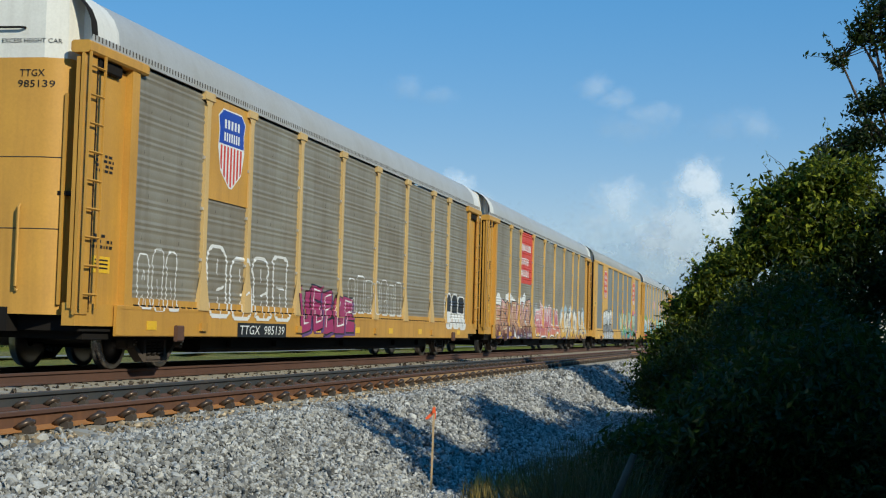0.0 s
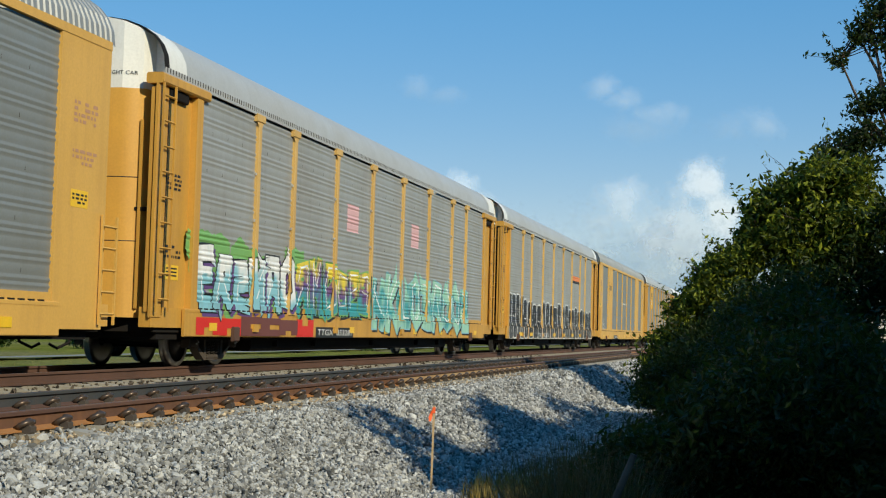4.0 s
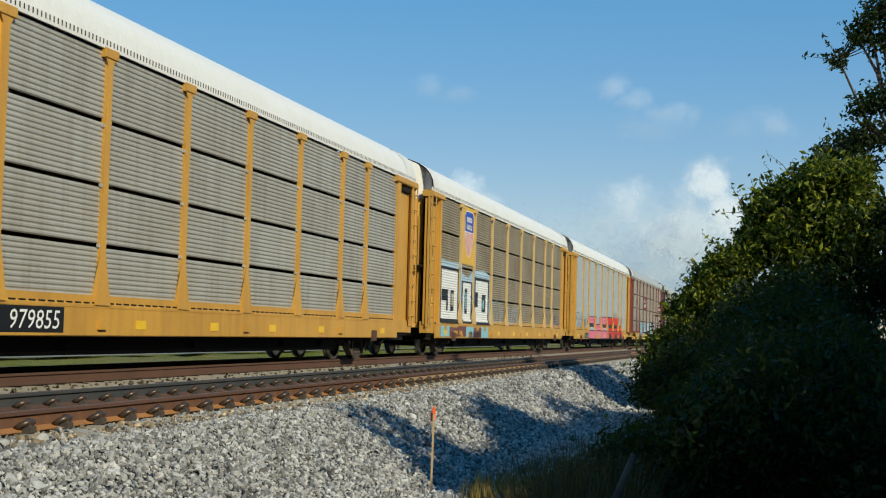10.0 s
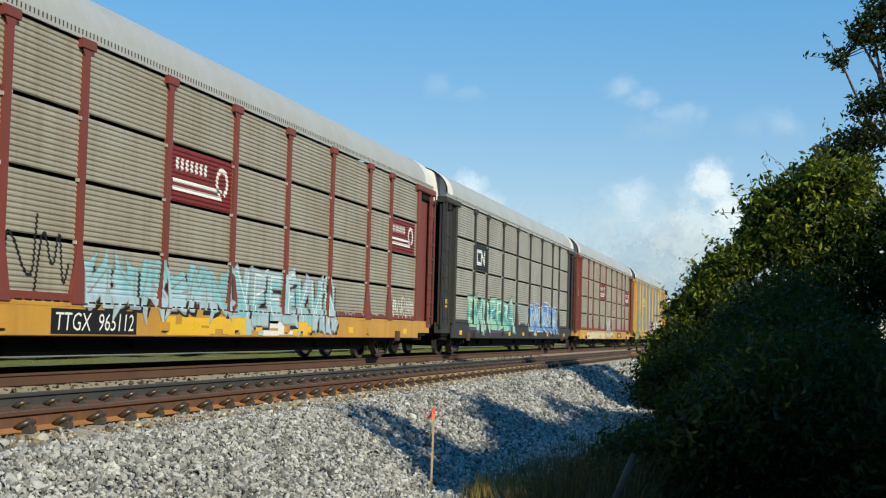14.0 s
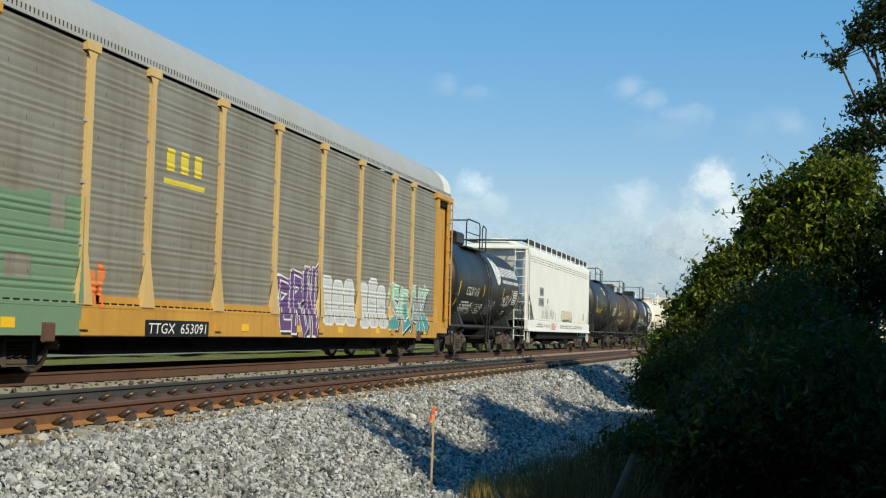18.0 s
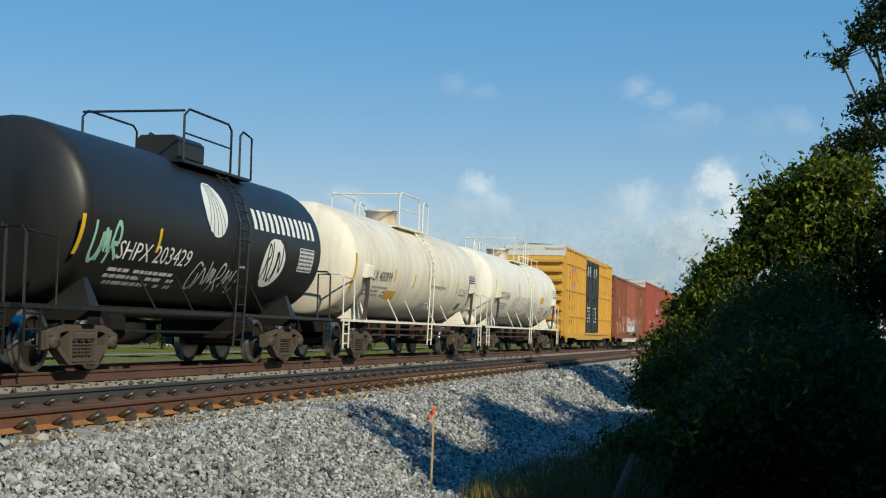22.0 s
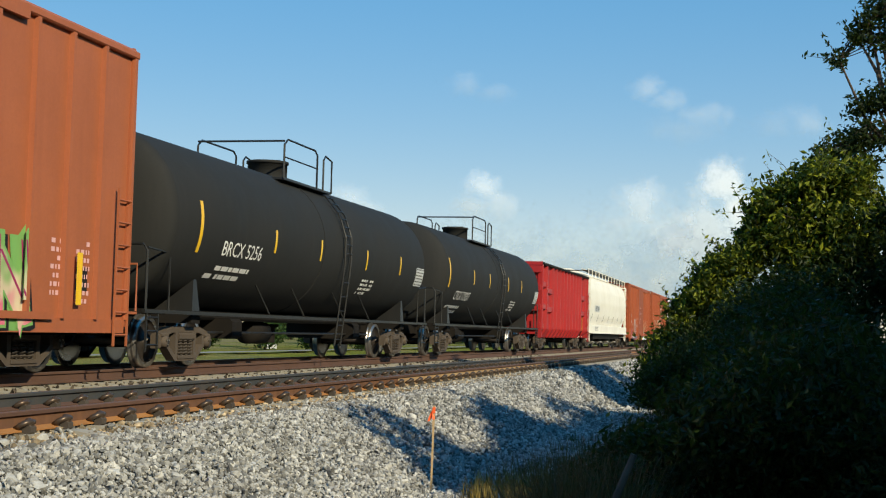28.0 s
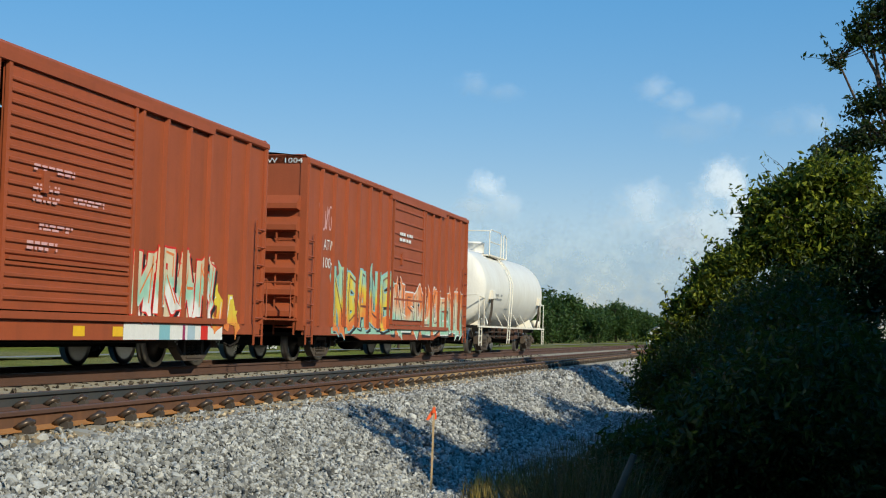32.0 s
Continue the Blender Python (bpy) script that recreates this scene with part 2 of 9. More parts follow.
# the raised bed of crushed stone that carries both tracks
BED_TOP, BED_EDGE, TOE_X, TOE_Z = -0.215, -5.05, -3.45, -1.0


def bed_height(x):
    if x > BED_EDGE:
        return BED_TOP + (x - BED_EDGE) / (TOE_X - BED_EDGE) * (TOE_Z - BED_TOP)
    if x < -13.4:
        return BED_TOP + (x + 13.4) * 0.5
    if -9.9 < x < -8.3:
        return BED_TOP - 0.11
    return BED_TOP


xs = np.array([-15.2, -14.4, -13.4, -12.5, -11.2, -10, -9.9, -9.8, -8.4, -8.3, -8, -7, -6, -5.5, -5.2, -5.0, -4.8, -4.5, -4.2, -3.9, -3.6, -3.3, -3.0])
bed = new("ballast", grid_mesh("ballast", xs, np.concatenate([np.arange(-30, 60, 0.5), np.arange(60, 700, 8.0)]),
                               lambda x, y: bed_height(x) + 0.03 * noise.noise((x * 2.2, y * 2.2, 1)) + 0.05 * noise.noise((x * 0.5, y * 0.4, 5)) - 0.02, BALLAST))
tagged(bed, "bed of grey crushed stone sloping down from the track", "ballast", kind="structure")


def stone_shapes(count, rng):
    """Broken stones: a rough twelve-cornered block each."""
    t = (1 + 5 ** 0.5) / 2
    v = np.array([(-1, t, 0), (1, t, 0), (-1, -t, 0), (1, -t, 0), (0, -1, t), (0, 1, t), (0, -1, -t), (0, 1, -t), (t, 0, -1), (t, 0, 1), (-t, 0, -1), (-t, 0, 1)]) / 1.9
    f = np.array([(0, 11, 5), (0, 5, 1), (0, 1, 7), (0, 7, 10), (0, 10, 11), (1, 5, 9), (5, 11, 4), (11, 10, 2), (10, 7, 6), (7, 1, 8),
                  (3, 9, 4), (3, 4, 2), (3, 2, 6), (3, 6, 8), (3, 8, 9), (4, 9, 5), (2, 4, 11), (6, 2, 10), (8, 6, 7), (9, 8, 1)])
    return [np.sign(v) * np.abs(v) ** 0.7 * rng.uniform(0.5, 1.35, (12, 1)) * rng.uniform(0.38, 1.3, 3) for _ in range(count)], f


def turn_matrix(rng, n):
    q = rng.normal(size=(n, 4))
    q /= np.linalg.norm(q, axis=1, keepdims=True)
    w, x, y, z = q.T
    return np.stack([np.stack([1 - 2 * (y * y + z * z), 2 * (x * y - z * w), 2 * (x * z + y * w)], 1),
                     np.stack([2 * (x * y + z * w), 1 - 2 * (x * x + z * z), 2 * (y * z - x * w)], 1),
                     np.stack([2 * (x * z - y * w), 2 * (y * z + x * w), 1 - 2 * (x * x + y * y)], 1)], 1)


def stones():
    rng = np.random.default_rng(5)
    shapes, f = stone_shapes(14, rng)
    zones = [  # x from, x to, y from, y to, stones, size
        (-5.45, -3.15, 6.5, 16, 34000, 0.0205), (-5.45, -3.1, 16, 30, 22000, 0.025), (-5.45, -3.0, 30, 75, 15000, 0.04),
        (-3.4, -2.75, 8, 32, 4200, 0.024), (-3.0, -2.2, 9, 32, 1500, 0.022), (-6.9, -5.4, 7, 40, 3500, 0.024), (-9.8, -7.9, 12, 60, 9000, 0.028), (-13.6, -9.8, 14, 60, 4000, 0.028)]
    for name, label, mat, rows in (("loose_stones", "pale grey crushed stones", STONE, zones[:6]), ("dusty_stones", "tan dusty crushed stones along the rail", TANSTONE, [(-6.12, -5.45, 7, 40, 2600, 0.022), (-5.6, -5.2, 7, 30, 500, 0.02)]), ("oily_stones", "dark oily crushed stones between the tracks", DUSTSTONE, zones[6:])):
        ob = new(name, heap(rng, shapes, f, rows, mat))
        ob.parent = bed
        tagged(ob, label, kind="stuff")
    singles = [bulk("stone", s * 0.028, f, STONE) for s in shapes]
    for k in range(280):
        x, y = rng.uniform(-5.1, -3.5), rng.uniform(7.5, 15)
        st = new("stone", singles[k % len(singles)])
        st.parent = bed
        st.matrix_basis = pose(x, y, bed_height(x) + 0.025, *rng.uniform(0, 360, 3))


def heap(rng, shapes, f, zones, mat):
    vs, fs, o = [], [], 0
    for x0, x1, y0, y1, n, size in zones:
        x, y = rng.uniform(x0, x1, n), rng.uniform(y0, y1, n)
        z = np.array([max(bed_height(a), -0.965) for a in x]) + rng.uniform(-0.014, 0.034, n)
        s = size * rng.lognormal(0, 0.28, n)
        r = turn_matrix(rng, n)
        base = np.stack([shapes[k] for k in rng.integers(0, len(shapes), n)])
        v = np.einsum("nij,nkj->nki", r, base) * s[:, None, None] + np.stack([x, y, z], 1)[:, None, :]
        vs.append(v.reshape(-1, 3))
        fs.append((f[None] + (o + 12 * np.arange(n))[:, None, None]).reshape(-1, 3))
        o += 12 * n
    return bulk("loose_stones", np.concatenate(vs), np.concatenate(fs), mat)


# ---- tracks ----
def rail_mesh(runs):
    k = Kit()
    prof = [(-0.076, -0.172), (0.076, -0.172), (0.076, -0.16), (0.012, -0.135), (0.009, -0.05), (0.036, -0.036), (0.037, -0.008), (0.028, 0.0),
            (-0.028, 0.0), (-0.037, -0.008), (-0.036, -0.036), (-0.009, -0.05), (-0.012, -0.135), (-0.076, -0.16)]
    n = len(prof)
    for start, end, foot, web, head in runs:
        v = [(x, start, z) for x, z in prof] + [(x, end, z) for x, z in prof]
        for i in range(n):
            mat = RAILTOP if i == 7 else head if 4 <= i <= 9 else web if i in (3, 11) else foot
            k.add([v[i], v[(i + 1) % n], v[(i + 1) % n + n], v[i + n]], [(1, 0, 3, 2)], mat)
    return k


def tie_mesh():
    k = Kit()
    k.prism([(-1.29, -0.40), (1.29, -0.40), (1.29, -0.215), (1.0, -0.185), (0.5, -0.185), (0.35, -0.22), (-0.35, -0.22), (-0.5, -0.185), (-1.0, -0.185), (-1.29, -0.215)], -0.125, 0.125, CONCRETE)
    return k


CLIPSTEEL = paint("clip_steel", (0.085, 0.062, 0.046), (0.12, 0.07, 0.04), 0.5, 0.34, 0.2, 0.45)


def clip_mesh():
    """Cast shoulder with a spring clip curled over the foot of the rail."""
    k = Kit()
    k.box(0.08, 0.16, -0.045, 0.045, -0.185, -0.115, GRIME, 0.014)
    k.tube([(0.03, -0.065, -0.145), (0.075, -0.075, -0.115), (0.12, -0.055, -0.09), (0.135, 0.0, -0.085), (0.12, 0.06, -0.09), (0.07, 0.08, -0.11), (0.04, 0.06, -0.135)], 0.026, CLIPSTEEL, 8)
    k.lathe([(0.001, 0.075), (0.022, 0.07), (0.04, 0.045), (0.045, 0.01), (0.045, -0.05)], "z", (0.11, 0.0, -0.125), CLIPSTEEL, 12)
    return k


def track(centre, name, label, rails):
    tr = thing(name, pose(centre, 0, 0), label, "railway track", kind="structure")
    for sx, runs in zip((0.755, -0.755), rails):
        part("rail", rail_mesh(runs), tr, "rusty steel rail", pose(sx, 0, 0))
    for i in range(112):
        part("tie", tie_mesh, tr, "", pose(0, TIE0 + 0.6152 * i, 0), key="tie")
    far = Kit()
    for i in range(112, 420):
        far.box(-1.29, 1.29, TIE0 + 0.6152 * i - 0.125, TIE0 + 0.6152 * i + 0.125, -0.4, -0.187, CONCRETE)
    tagged(part("far_ties", far, tr, "concrete ties"), kind="stuff")
    return tr


TIE0 = 10.259 - 0.6152 * 8
JOINT1, JOINT2 = 22.1, 41.7      # where the rails change their rust
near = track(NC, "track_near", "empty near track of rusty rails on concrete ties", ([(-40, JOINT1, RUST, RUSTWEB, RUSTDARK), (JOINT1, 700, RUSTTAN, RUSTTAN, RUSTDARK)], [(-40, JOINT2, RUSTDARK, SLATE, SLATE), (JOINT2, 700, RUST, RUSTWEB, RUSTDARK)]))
track(TC, "track_far", "far track of brown rails under the passing train", ([(-40, 700, RUSTDARK, RUSTDARK, RUSTDARK)],) * 2)
for i in range(112):
    for sx in (0.755, -0.755):
        part("clip", clip_mesh, near, "dark spring rail clip", pose(sx, TIE0 + 0.6152 * i, 0), key="clip")
back = Kit()
for i in range(112):
    for sx in (0.755, -0.755):
        back.box(sx - 0.15, sx - 0.05, TIE0 + 0.6152 * i - 0.05, TIE0 + 0.6152 * i + 0.05, -0.185, -0.12, GRIME)
tagged(part("inner_clips", back, near, "rail clips"), kind="stuff")
stones()


# ---- plants ----
def leaf_cloud(rng, centres, radii, count, size, squash=1.0):
    """Leaves in small sprays round twigs, inside uneven lobes."""
    per = 9
    n = max(1, count // per)
    vol = np.array([r[0] * r[1] * r[2] for r in radii]) ** (2 / 3)
    pick = rng.choice(len(centres), n, p=vol ** 0.75 / (vol ** 0.75).sum())
    d = rng.normal(size=(n, 3))
    d /= np.linalg.norm(d, axis=1, keepdims=True)
    tw = np.array(centres)[pick] + d * np.array(radii)[pick] * (rng.uniform(0.35, 1.0, (n, 1)) ** 0.5) * rng.uniform(0.8, 1.15, (n, 1))
    c = np.repeat(tw, per, 0) + rng.normal(size=(n * per, 3)) * size * 1.3
    m = len(c)
    r = turn_matrix(rng, m)
    s = size * rng.uniform(0.6, 1.3, m)
    leaf = np.array([(0, -1, 0), (0.42, 0, 0.12), (0, 1, -0.1), (-0.42, 0, 0.12)])
    v = np.einsum("nij,kj->nki", r, leaf) * s[:, None, None] + c[:, None, :]
    base = 4 * np.arange(m)[:, None]
    f = np.concatenate([base + np.array([[0, 1, 2]]), base + np.array([[0, 2, 3]])])
    return v.reshape(-1, 3), f, tw


def sprays(rng, centres, radii, count, size):
    """Single shoots that stand out of the crown, with leaves along them."""
    stems, cs = Kit(), []
    for _ in range(count):
        i = rng.integers(0, len(centres))
        d = rng.normal(size=3) * (1, 0.5, 1) + (-0.35, 0, 0.45)
        d /= np.linalg.norm(d)
        a = np.array(centres[i]) + d * np.array(radii[i]) * 0.75
        b = a + (d + rng.normal(size=3) * 0.35) * rng.uniform(2.5, 6.5) * size
        stems.tube([a, (a + b) / 2 + rng.normal(size=3) * 0.3 * size, b], 0.010, BARK, 4, 0.003)
        for t in np.linspace(0.35, 1.05, rng.integers(6, 13)):
            cs.append(a + (b - a) * t + rng.normal(size=3) * size * 0.55)
    c = np.array(cs)
    m = len(c)
    leaf = np.array([(0, -1, 0), (0.42, 0, 0.12), (0, 1, -0.1), (-0.42, 0, 0.12)])
    v = np.einsum("nij,kj->nki", turn_matrix(rng, m), leaf) * (size * rng.uniform(0.6, 1.3, m))[:, None, None] + c[:, None, :]
    base = 4 * np.arange(m)[:, None]
    return v.reshape(-1, 3), np.concatenate([base + np.array([[0, 1, 2]]), base + np.array([[0, 2, 3]])]), stems


def tree(name, base, lobes, leaves, size, label, category="tree", mat=None, seed=1, trunk=0.12, group="", sprigs=0):
    rng = np.random.default_rng(seed)
    ob = thing(name, pose(*base), label, category, group)
    cs, rs = [l[:3] for l in lobes], [l[3:] for l in lobes]
    top = max(c[2] for c in cs)
    k = Kit()
    mid = np.mean(cs, 0)
    pts = [(0, 0, -0.1), (mid[0] * 0.2, mid[1] * 0.2, top * 0.3), (mid[0] * 0.6, mid[1] * 0.6, top * 0.6), (mid[0], mid[1], top * 0.95)]
    k.tube(pts, trunk, BARK, 8, trunk * 0.35)
    part("trunk", k, ob)
    v, f, tw = leaf_cloud(rng, cs, rs, leaves, size)
    for c in cs:
        start = Vector(pts[1]) if c[2] < top * 0.6 else Vector(pts[2])
        g = Kit()
        bend = (start + Vector(c)) / 2 + Vector((0, 0, 0.15 * top * rng.uniform(-0.3, 0.5)))
        g.tube([start, bend, c], trunk * 0.45, BARK, 6, trunk * 0.12)
        near_tw = tw[np.argsort(((tw - np.array(c)) ** 2).sum(1))[:70:5]]
        for q in near_tw:
            g.tube([c, (np.array(c) + q) / 2 + rng.normal(size=3) * 0.05, q], trunk * 0.12, BARK, 4, trunk * 0.03)
        part("limb", g, ob)
    if sprigs:
        sv, sf, stems = sprays(rng, cs, rs, sprigs, size)
        f = np.concatenate([f, sf + len(v)])
        v = np.concatenate([v, sv])
        tagged(part("twigs", stems, ob, "thin twigs at the edge of the crown"), kind="stuff")
    part("crown", bulk("crown", v, f, mat or LEAF_SHADE), ob, "dense green leaves")
    return ob


def lobes_in(rng, centre, spread, n, r0, r1):
    out = []
    for _ in range(n):
        d = rng.normal(size=3)
        d /= np.linalg.norm(d)
        p = np.array(centre) + d * np.array(spread) * rng.uniform(0.3, 1)
        r = rng.uniform(r0, r1)
        out.append((*p, r * rng.uniform(0.9, 1.3), r * rng.uniform(0.9, 1.3), r * rng.uniform(0.7, 1.0)))
    return out


GZ = -1.05
SWAY = []
rng = np.random.default_rng(21)
# trees and bushes along the right of the tracks
SWAY.append(tree("tree", (3.1, 34, GZ), [(-0.61, 0, 10.0, 0.42, 0.5, 0.3), (-0.96, 0, 9.6, 0.3, 0.4, 0.3), (-0.68, 0, 9.1, 0.32, 0.4, 0.25), (-0.35, 0, 9.6, 0.5, 0.5, 0.4), (-1.25, 0, 9.24, 0.2, 0.3, 0.15), (-1.66, 0, 8.67, 0.16, 0.2, 0.12), (-0.3, 0, 8.5, 0.3, 0.4, 0.2),
    (-0.8, 0, 7.6, 0.38, 0.5, 0.25), (-1.2, 0, 7.45, 0.24, 0.4, 0.2), (-0.3, 0, 7.75, 0.5, 0.6, 0.35), (-0.9, 0, 6.8, 0.55, 0.7, 0.4), (-1.6, 0, 6.55, 0.42, 0.6, 0.3), (-2.0, 0, 6.2, 0.35, 0.6, 0.3), (-1.2, 0, 6.2, 0.6, 0.8, 0.5), (0.1, 0, 10.6, 0.5, 0.6, 0.5), (0.3, 0, 9.0, 0.6, 0.7, 0.6),
    (0.3, 0, 7.2, 0.7, 0.8, 0.6), (0.5, 0, 6.2, 1.0, 1.0, 0.9), (1.2, 0, 8.2, 0.9, 1.0, 1.2), (1.4, 0, 6.8, 1.0, 1.0, 1.0), (0.6, 0, 5.2, 1.1, 1.2, 1.0)], 14000, 0.08, "tall leafy tree with an open crown beside the track", seed=2, trunk=0.16, sprigs=60))
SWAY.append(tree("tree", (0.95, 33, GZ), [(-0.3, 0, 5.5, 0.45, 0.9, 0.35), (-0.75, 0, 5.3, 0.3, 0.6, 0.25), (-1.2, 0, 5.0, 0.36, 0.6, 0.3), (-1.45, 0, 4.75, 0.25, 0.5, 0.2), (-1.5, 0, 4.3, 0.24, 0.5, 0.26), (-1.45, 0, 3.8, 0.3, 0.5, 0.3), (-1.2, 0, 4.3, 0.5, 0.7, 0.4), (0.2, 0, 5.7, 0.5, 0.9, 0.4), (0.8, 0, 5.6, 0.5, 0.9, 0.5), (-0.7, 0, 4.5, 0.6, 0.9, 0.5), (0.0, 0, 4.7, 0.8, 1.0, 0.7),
    (0.9, 0, 4.6, 0.9, 1.0, 0.8), (-1.0, 0, 4.0, 0.45, 0.8, 0.4), (-0.4, 0, 3.7, 0.6, 0.9, 0.5), (0.5, 0, 3.9, 0.8, 0.9, 0.5)], 17000, 0.088, "bushy green tree with sunlit upper leaves", mat=LEAF_SUN, seed=3, sprigs=110))
# lower lobes of the tree above, their shade painted as darker leaves
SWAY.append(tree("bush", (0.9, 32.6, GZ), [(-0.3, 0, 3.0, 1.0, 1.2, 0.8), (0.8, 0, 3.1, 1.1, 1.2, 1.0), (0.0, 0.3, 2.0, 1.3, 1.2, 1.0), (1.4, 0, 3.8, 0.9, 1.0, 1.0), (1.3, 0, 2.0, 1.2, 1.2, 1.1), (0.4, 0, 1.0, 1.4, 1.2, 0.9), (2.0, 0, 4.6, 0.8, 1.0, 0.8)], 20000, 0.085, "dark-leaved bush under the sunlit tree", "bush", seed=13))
# lower lobes of the next bush, again shaded by leaf colour
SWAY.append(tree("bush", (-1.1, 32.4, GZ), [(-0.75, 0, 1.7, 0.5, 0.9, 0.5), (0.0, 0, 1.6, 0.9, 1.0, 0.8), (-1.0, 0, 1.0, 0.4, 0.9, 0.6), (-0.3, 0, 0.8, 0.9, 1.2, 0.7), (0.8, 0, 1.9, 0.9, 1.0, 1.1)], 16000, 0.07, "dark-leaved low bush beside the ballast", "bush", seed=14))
SWAY.append(tree("bush", (-1.2, 33, GZ), [(-0.3, 0, 3.3, 0.35, 0.7, 0.3), (0.1, 0, 3.6, 0.45, 0.8, 0.35), (0.5, 0, 3.7, 0.5, 0.8, 0.4), (-0.75, 0, 2.6, 0.32, 0.6, 0.3), (-0.5, 0, 2.9, 0.4, 0.7, 0.4), (0.2, 0, 2.8, 0.8, 0.9, 0.7), (-0.8, 0, 1.9, 0.5, 0.9, 0.5), (0.2, 0, 2.3, 0.7, 0.9, 0.5), (-1.1, 0, 1.1, 0.35, 0.7, 0.5), (-1.05, 0, 2.35, 0.28, 0.5, 0.25), (-1.4, 0, 1.75, 0.28, 0.5, 0.3), (-1.65, 0, 1.1, 0.25, 0.5, 0.35), (-1.7, 0, 0.5, 0.25, 0.5, 0.35)], 14000, 0.075, "leafy green bush beside the ballast", "bush", mat=LEAF_SUN, seed=4, sprigs=120))
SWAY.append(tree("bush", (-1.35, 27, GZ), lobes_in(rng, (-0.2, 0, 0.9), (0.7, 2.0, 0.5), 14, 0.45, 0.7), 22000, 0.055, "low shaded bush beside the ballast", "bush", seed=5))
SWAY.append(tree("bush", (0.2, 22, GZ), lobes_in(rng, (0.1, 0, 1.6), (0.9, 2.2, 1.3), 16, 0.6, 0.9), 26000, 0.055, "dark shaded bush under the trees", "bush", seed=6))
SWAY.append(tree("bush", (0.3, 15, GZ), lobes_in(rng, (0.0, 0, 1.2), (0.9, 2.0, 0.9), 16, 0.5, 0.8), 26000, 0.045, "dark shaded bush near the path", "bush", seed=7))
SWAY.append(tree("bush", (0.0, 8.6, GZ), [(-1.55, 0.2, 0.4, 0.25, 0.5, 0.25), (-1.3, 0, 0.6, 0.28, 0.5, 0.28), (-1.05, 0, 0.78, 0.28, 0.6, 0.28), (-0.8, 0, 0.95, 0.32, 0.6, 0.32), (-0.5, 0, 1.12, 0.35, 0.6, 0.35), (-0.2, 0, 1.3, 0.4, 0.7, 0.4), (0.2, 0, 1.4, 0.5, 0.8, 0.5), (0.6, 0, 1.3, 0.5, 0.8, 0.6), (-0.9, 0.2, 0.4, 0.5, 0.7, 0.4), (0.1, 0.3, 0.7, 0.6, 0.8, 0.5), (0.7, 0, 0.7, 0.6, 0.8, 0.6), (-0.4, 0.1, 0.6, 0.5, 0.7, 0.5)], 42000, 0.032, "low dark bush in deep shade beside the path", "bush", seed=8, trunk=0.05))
# the wood to the right, which shades this side
for k, (x, y, h, r) in enumerate(((2.9, 11.0, 6.5, 1.2), (4.6, 7.0, 6.4, 1.8), (4.2, 3.0, 6.4, 1.8), (3.6, 15.8, 7.4, 1.6), (4.4, 20.5, 7.6, 1.9), (5.2, 25.5, 6.4, 1.9), (5.8, 30.5, 6.1, 1.7), (3.5, 13.3, 6.1, 1.3), (4.1, 18.2, 6.2, 1.4), (4.7, 23.0, 6.2, 1.4), (6.5, 36.5, 8.0, 2.0), (7.5, 12.0, 7.5, 2.2), (8.0, 18.0, 8.0, 2.2), (7.5, 5.0, 7.0, 2.2), (4.2, -2.0, 6.0, 2.0))):
    tree("tree", (x, y, GZ), lobes_in(rng, (0, 0, h * 0.52), (r * 0.75, r, h * 0.36), 16, 0.8, 1.25), 15000, 0.12, "leafy tree of the wood beside the tracks", seed=30 + k, trunk=0.18, group="trees of the wood")


# bushes out of view, added to throw shade on the lower ballast slope
for k, (x, y) in enumerate(((3.3, 11.9), (3.3, 13.9), (3.3, 15.9), (3.4, 17.9), (3.6, 20.0))):
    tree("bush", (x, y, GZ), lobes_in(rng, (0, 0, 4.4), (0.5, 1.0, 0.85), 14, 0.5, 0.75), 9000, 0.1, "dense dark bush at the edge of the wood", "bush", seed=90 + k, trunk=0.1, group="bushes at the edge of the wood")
# tall trees out of view, added to dim the sky light on the ballast
TALL = tree("tree", (15.0, -9.0, GZ), lobes_in(rng, (0, 0, 8.2), (2.4, 2.4, 4.2), 26, 1.3, 2.1), 9000, 0.2, "tall leafy tree of the wood beside the tracks", seed=70, trunk=0.3, group="trees of the wood")
for k, (x, y) in enumerate(((15.6, -3), (14.8, 3), (15.8, 9), (15.2, 15), (16.0, 21), (15.4, 27), (16.2, 33), (15.2, 39), (20, -6), (21, 2), (20.5, 10), (21, 18), (20.4, 26), (21, 34))):
    copy_thing(TALL, pose(x, y, GZ, 0, 0, 47 * k))


def tufts(name, spots, mat, label, seed, height, count):
    """Blades of grass in loose tufts."""
    rg = np.random.default_rng(seed)
    vs, fs = [], []
    for x, y, s in spots:
        for _ in range(count):
            a, h = rg.uniform(0, 6.28), height * rg.uniform(0.5, 1.2)
            px, py = x + rg.normal() * s, y + rg.normal() * s
            lean, w = rg.uniform(0.05, 0.5) * h, 0.006
            z = max(GZ, bed_height(px) - 0.02) if px < -3.2 else -0.98
            c, d = math.cos(a), math.sin(a)
            o = len(vs)
            vs += [(px - d * w, py + c * w, z), (px + d * w, py - c * w, z), (px + c * lean * 0.4 + d * w * 0.7, py + d * lean * 0.4 - c * w * 0.7, z + h * 0.6), (px + c * lean * 0.4 - d * w * 0.7, py + d * lean * 0.4 + c * w * 0.7, z + h * 0.6), (px + c * lean, py + d * lean, z + h)]
            fs += [(o, o + 1, o + 2), (o, o + 2, o + 3), (o + 3, o + 2, o + 4)]
    ob = new(name, bulk(name, np.array(vs), np.array(fs), mat))
    return tagged(ob, label, "grass", kind="stuff")


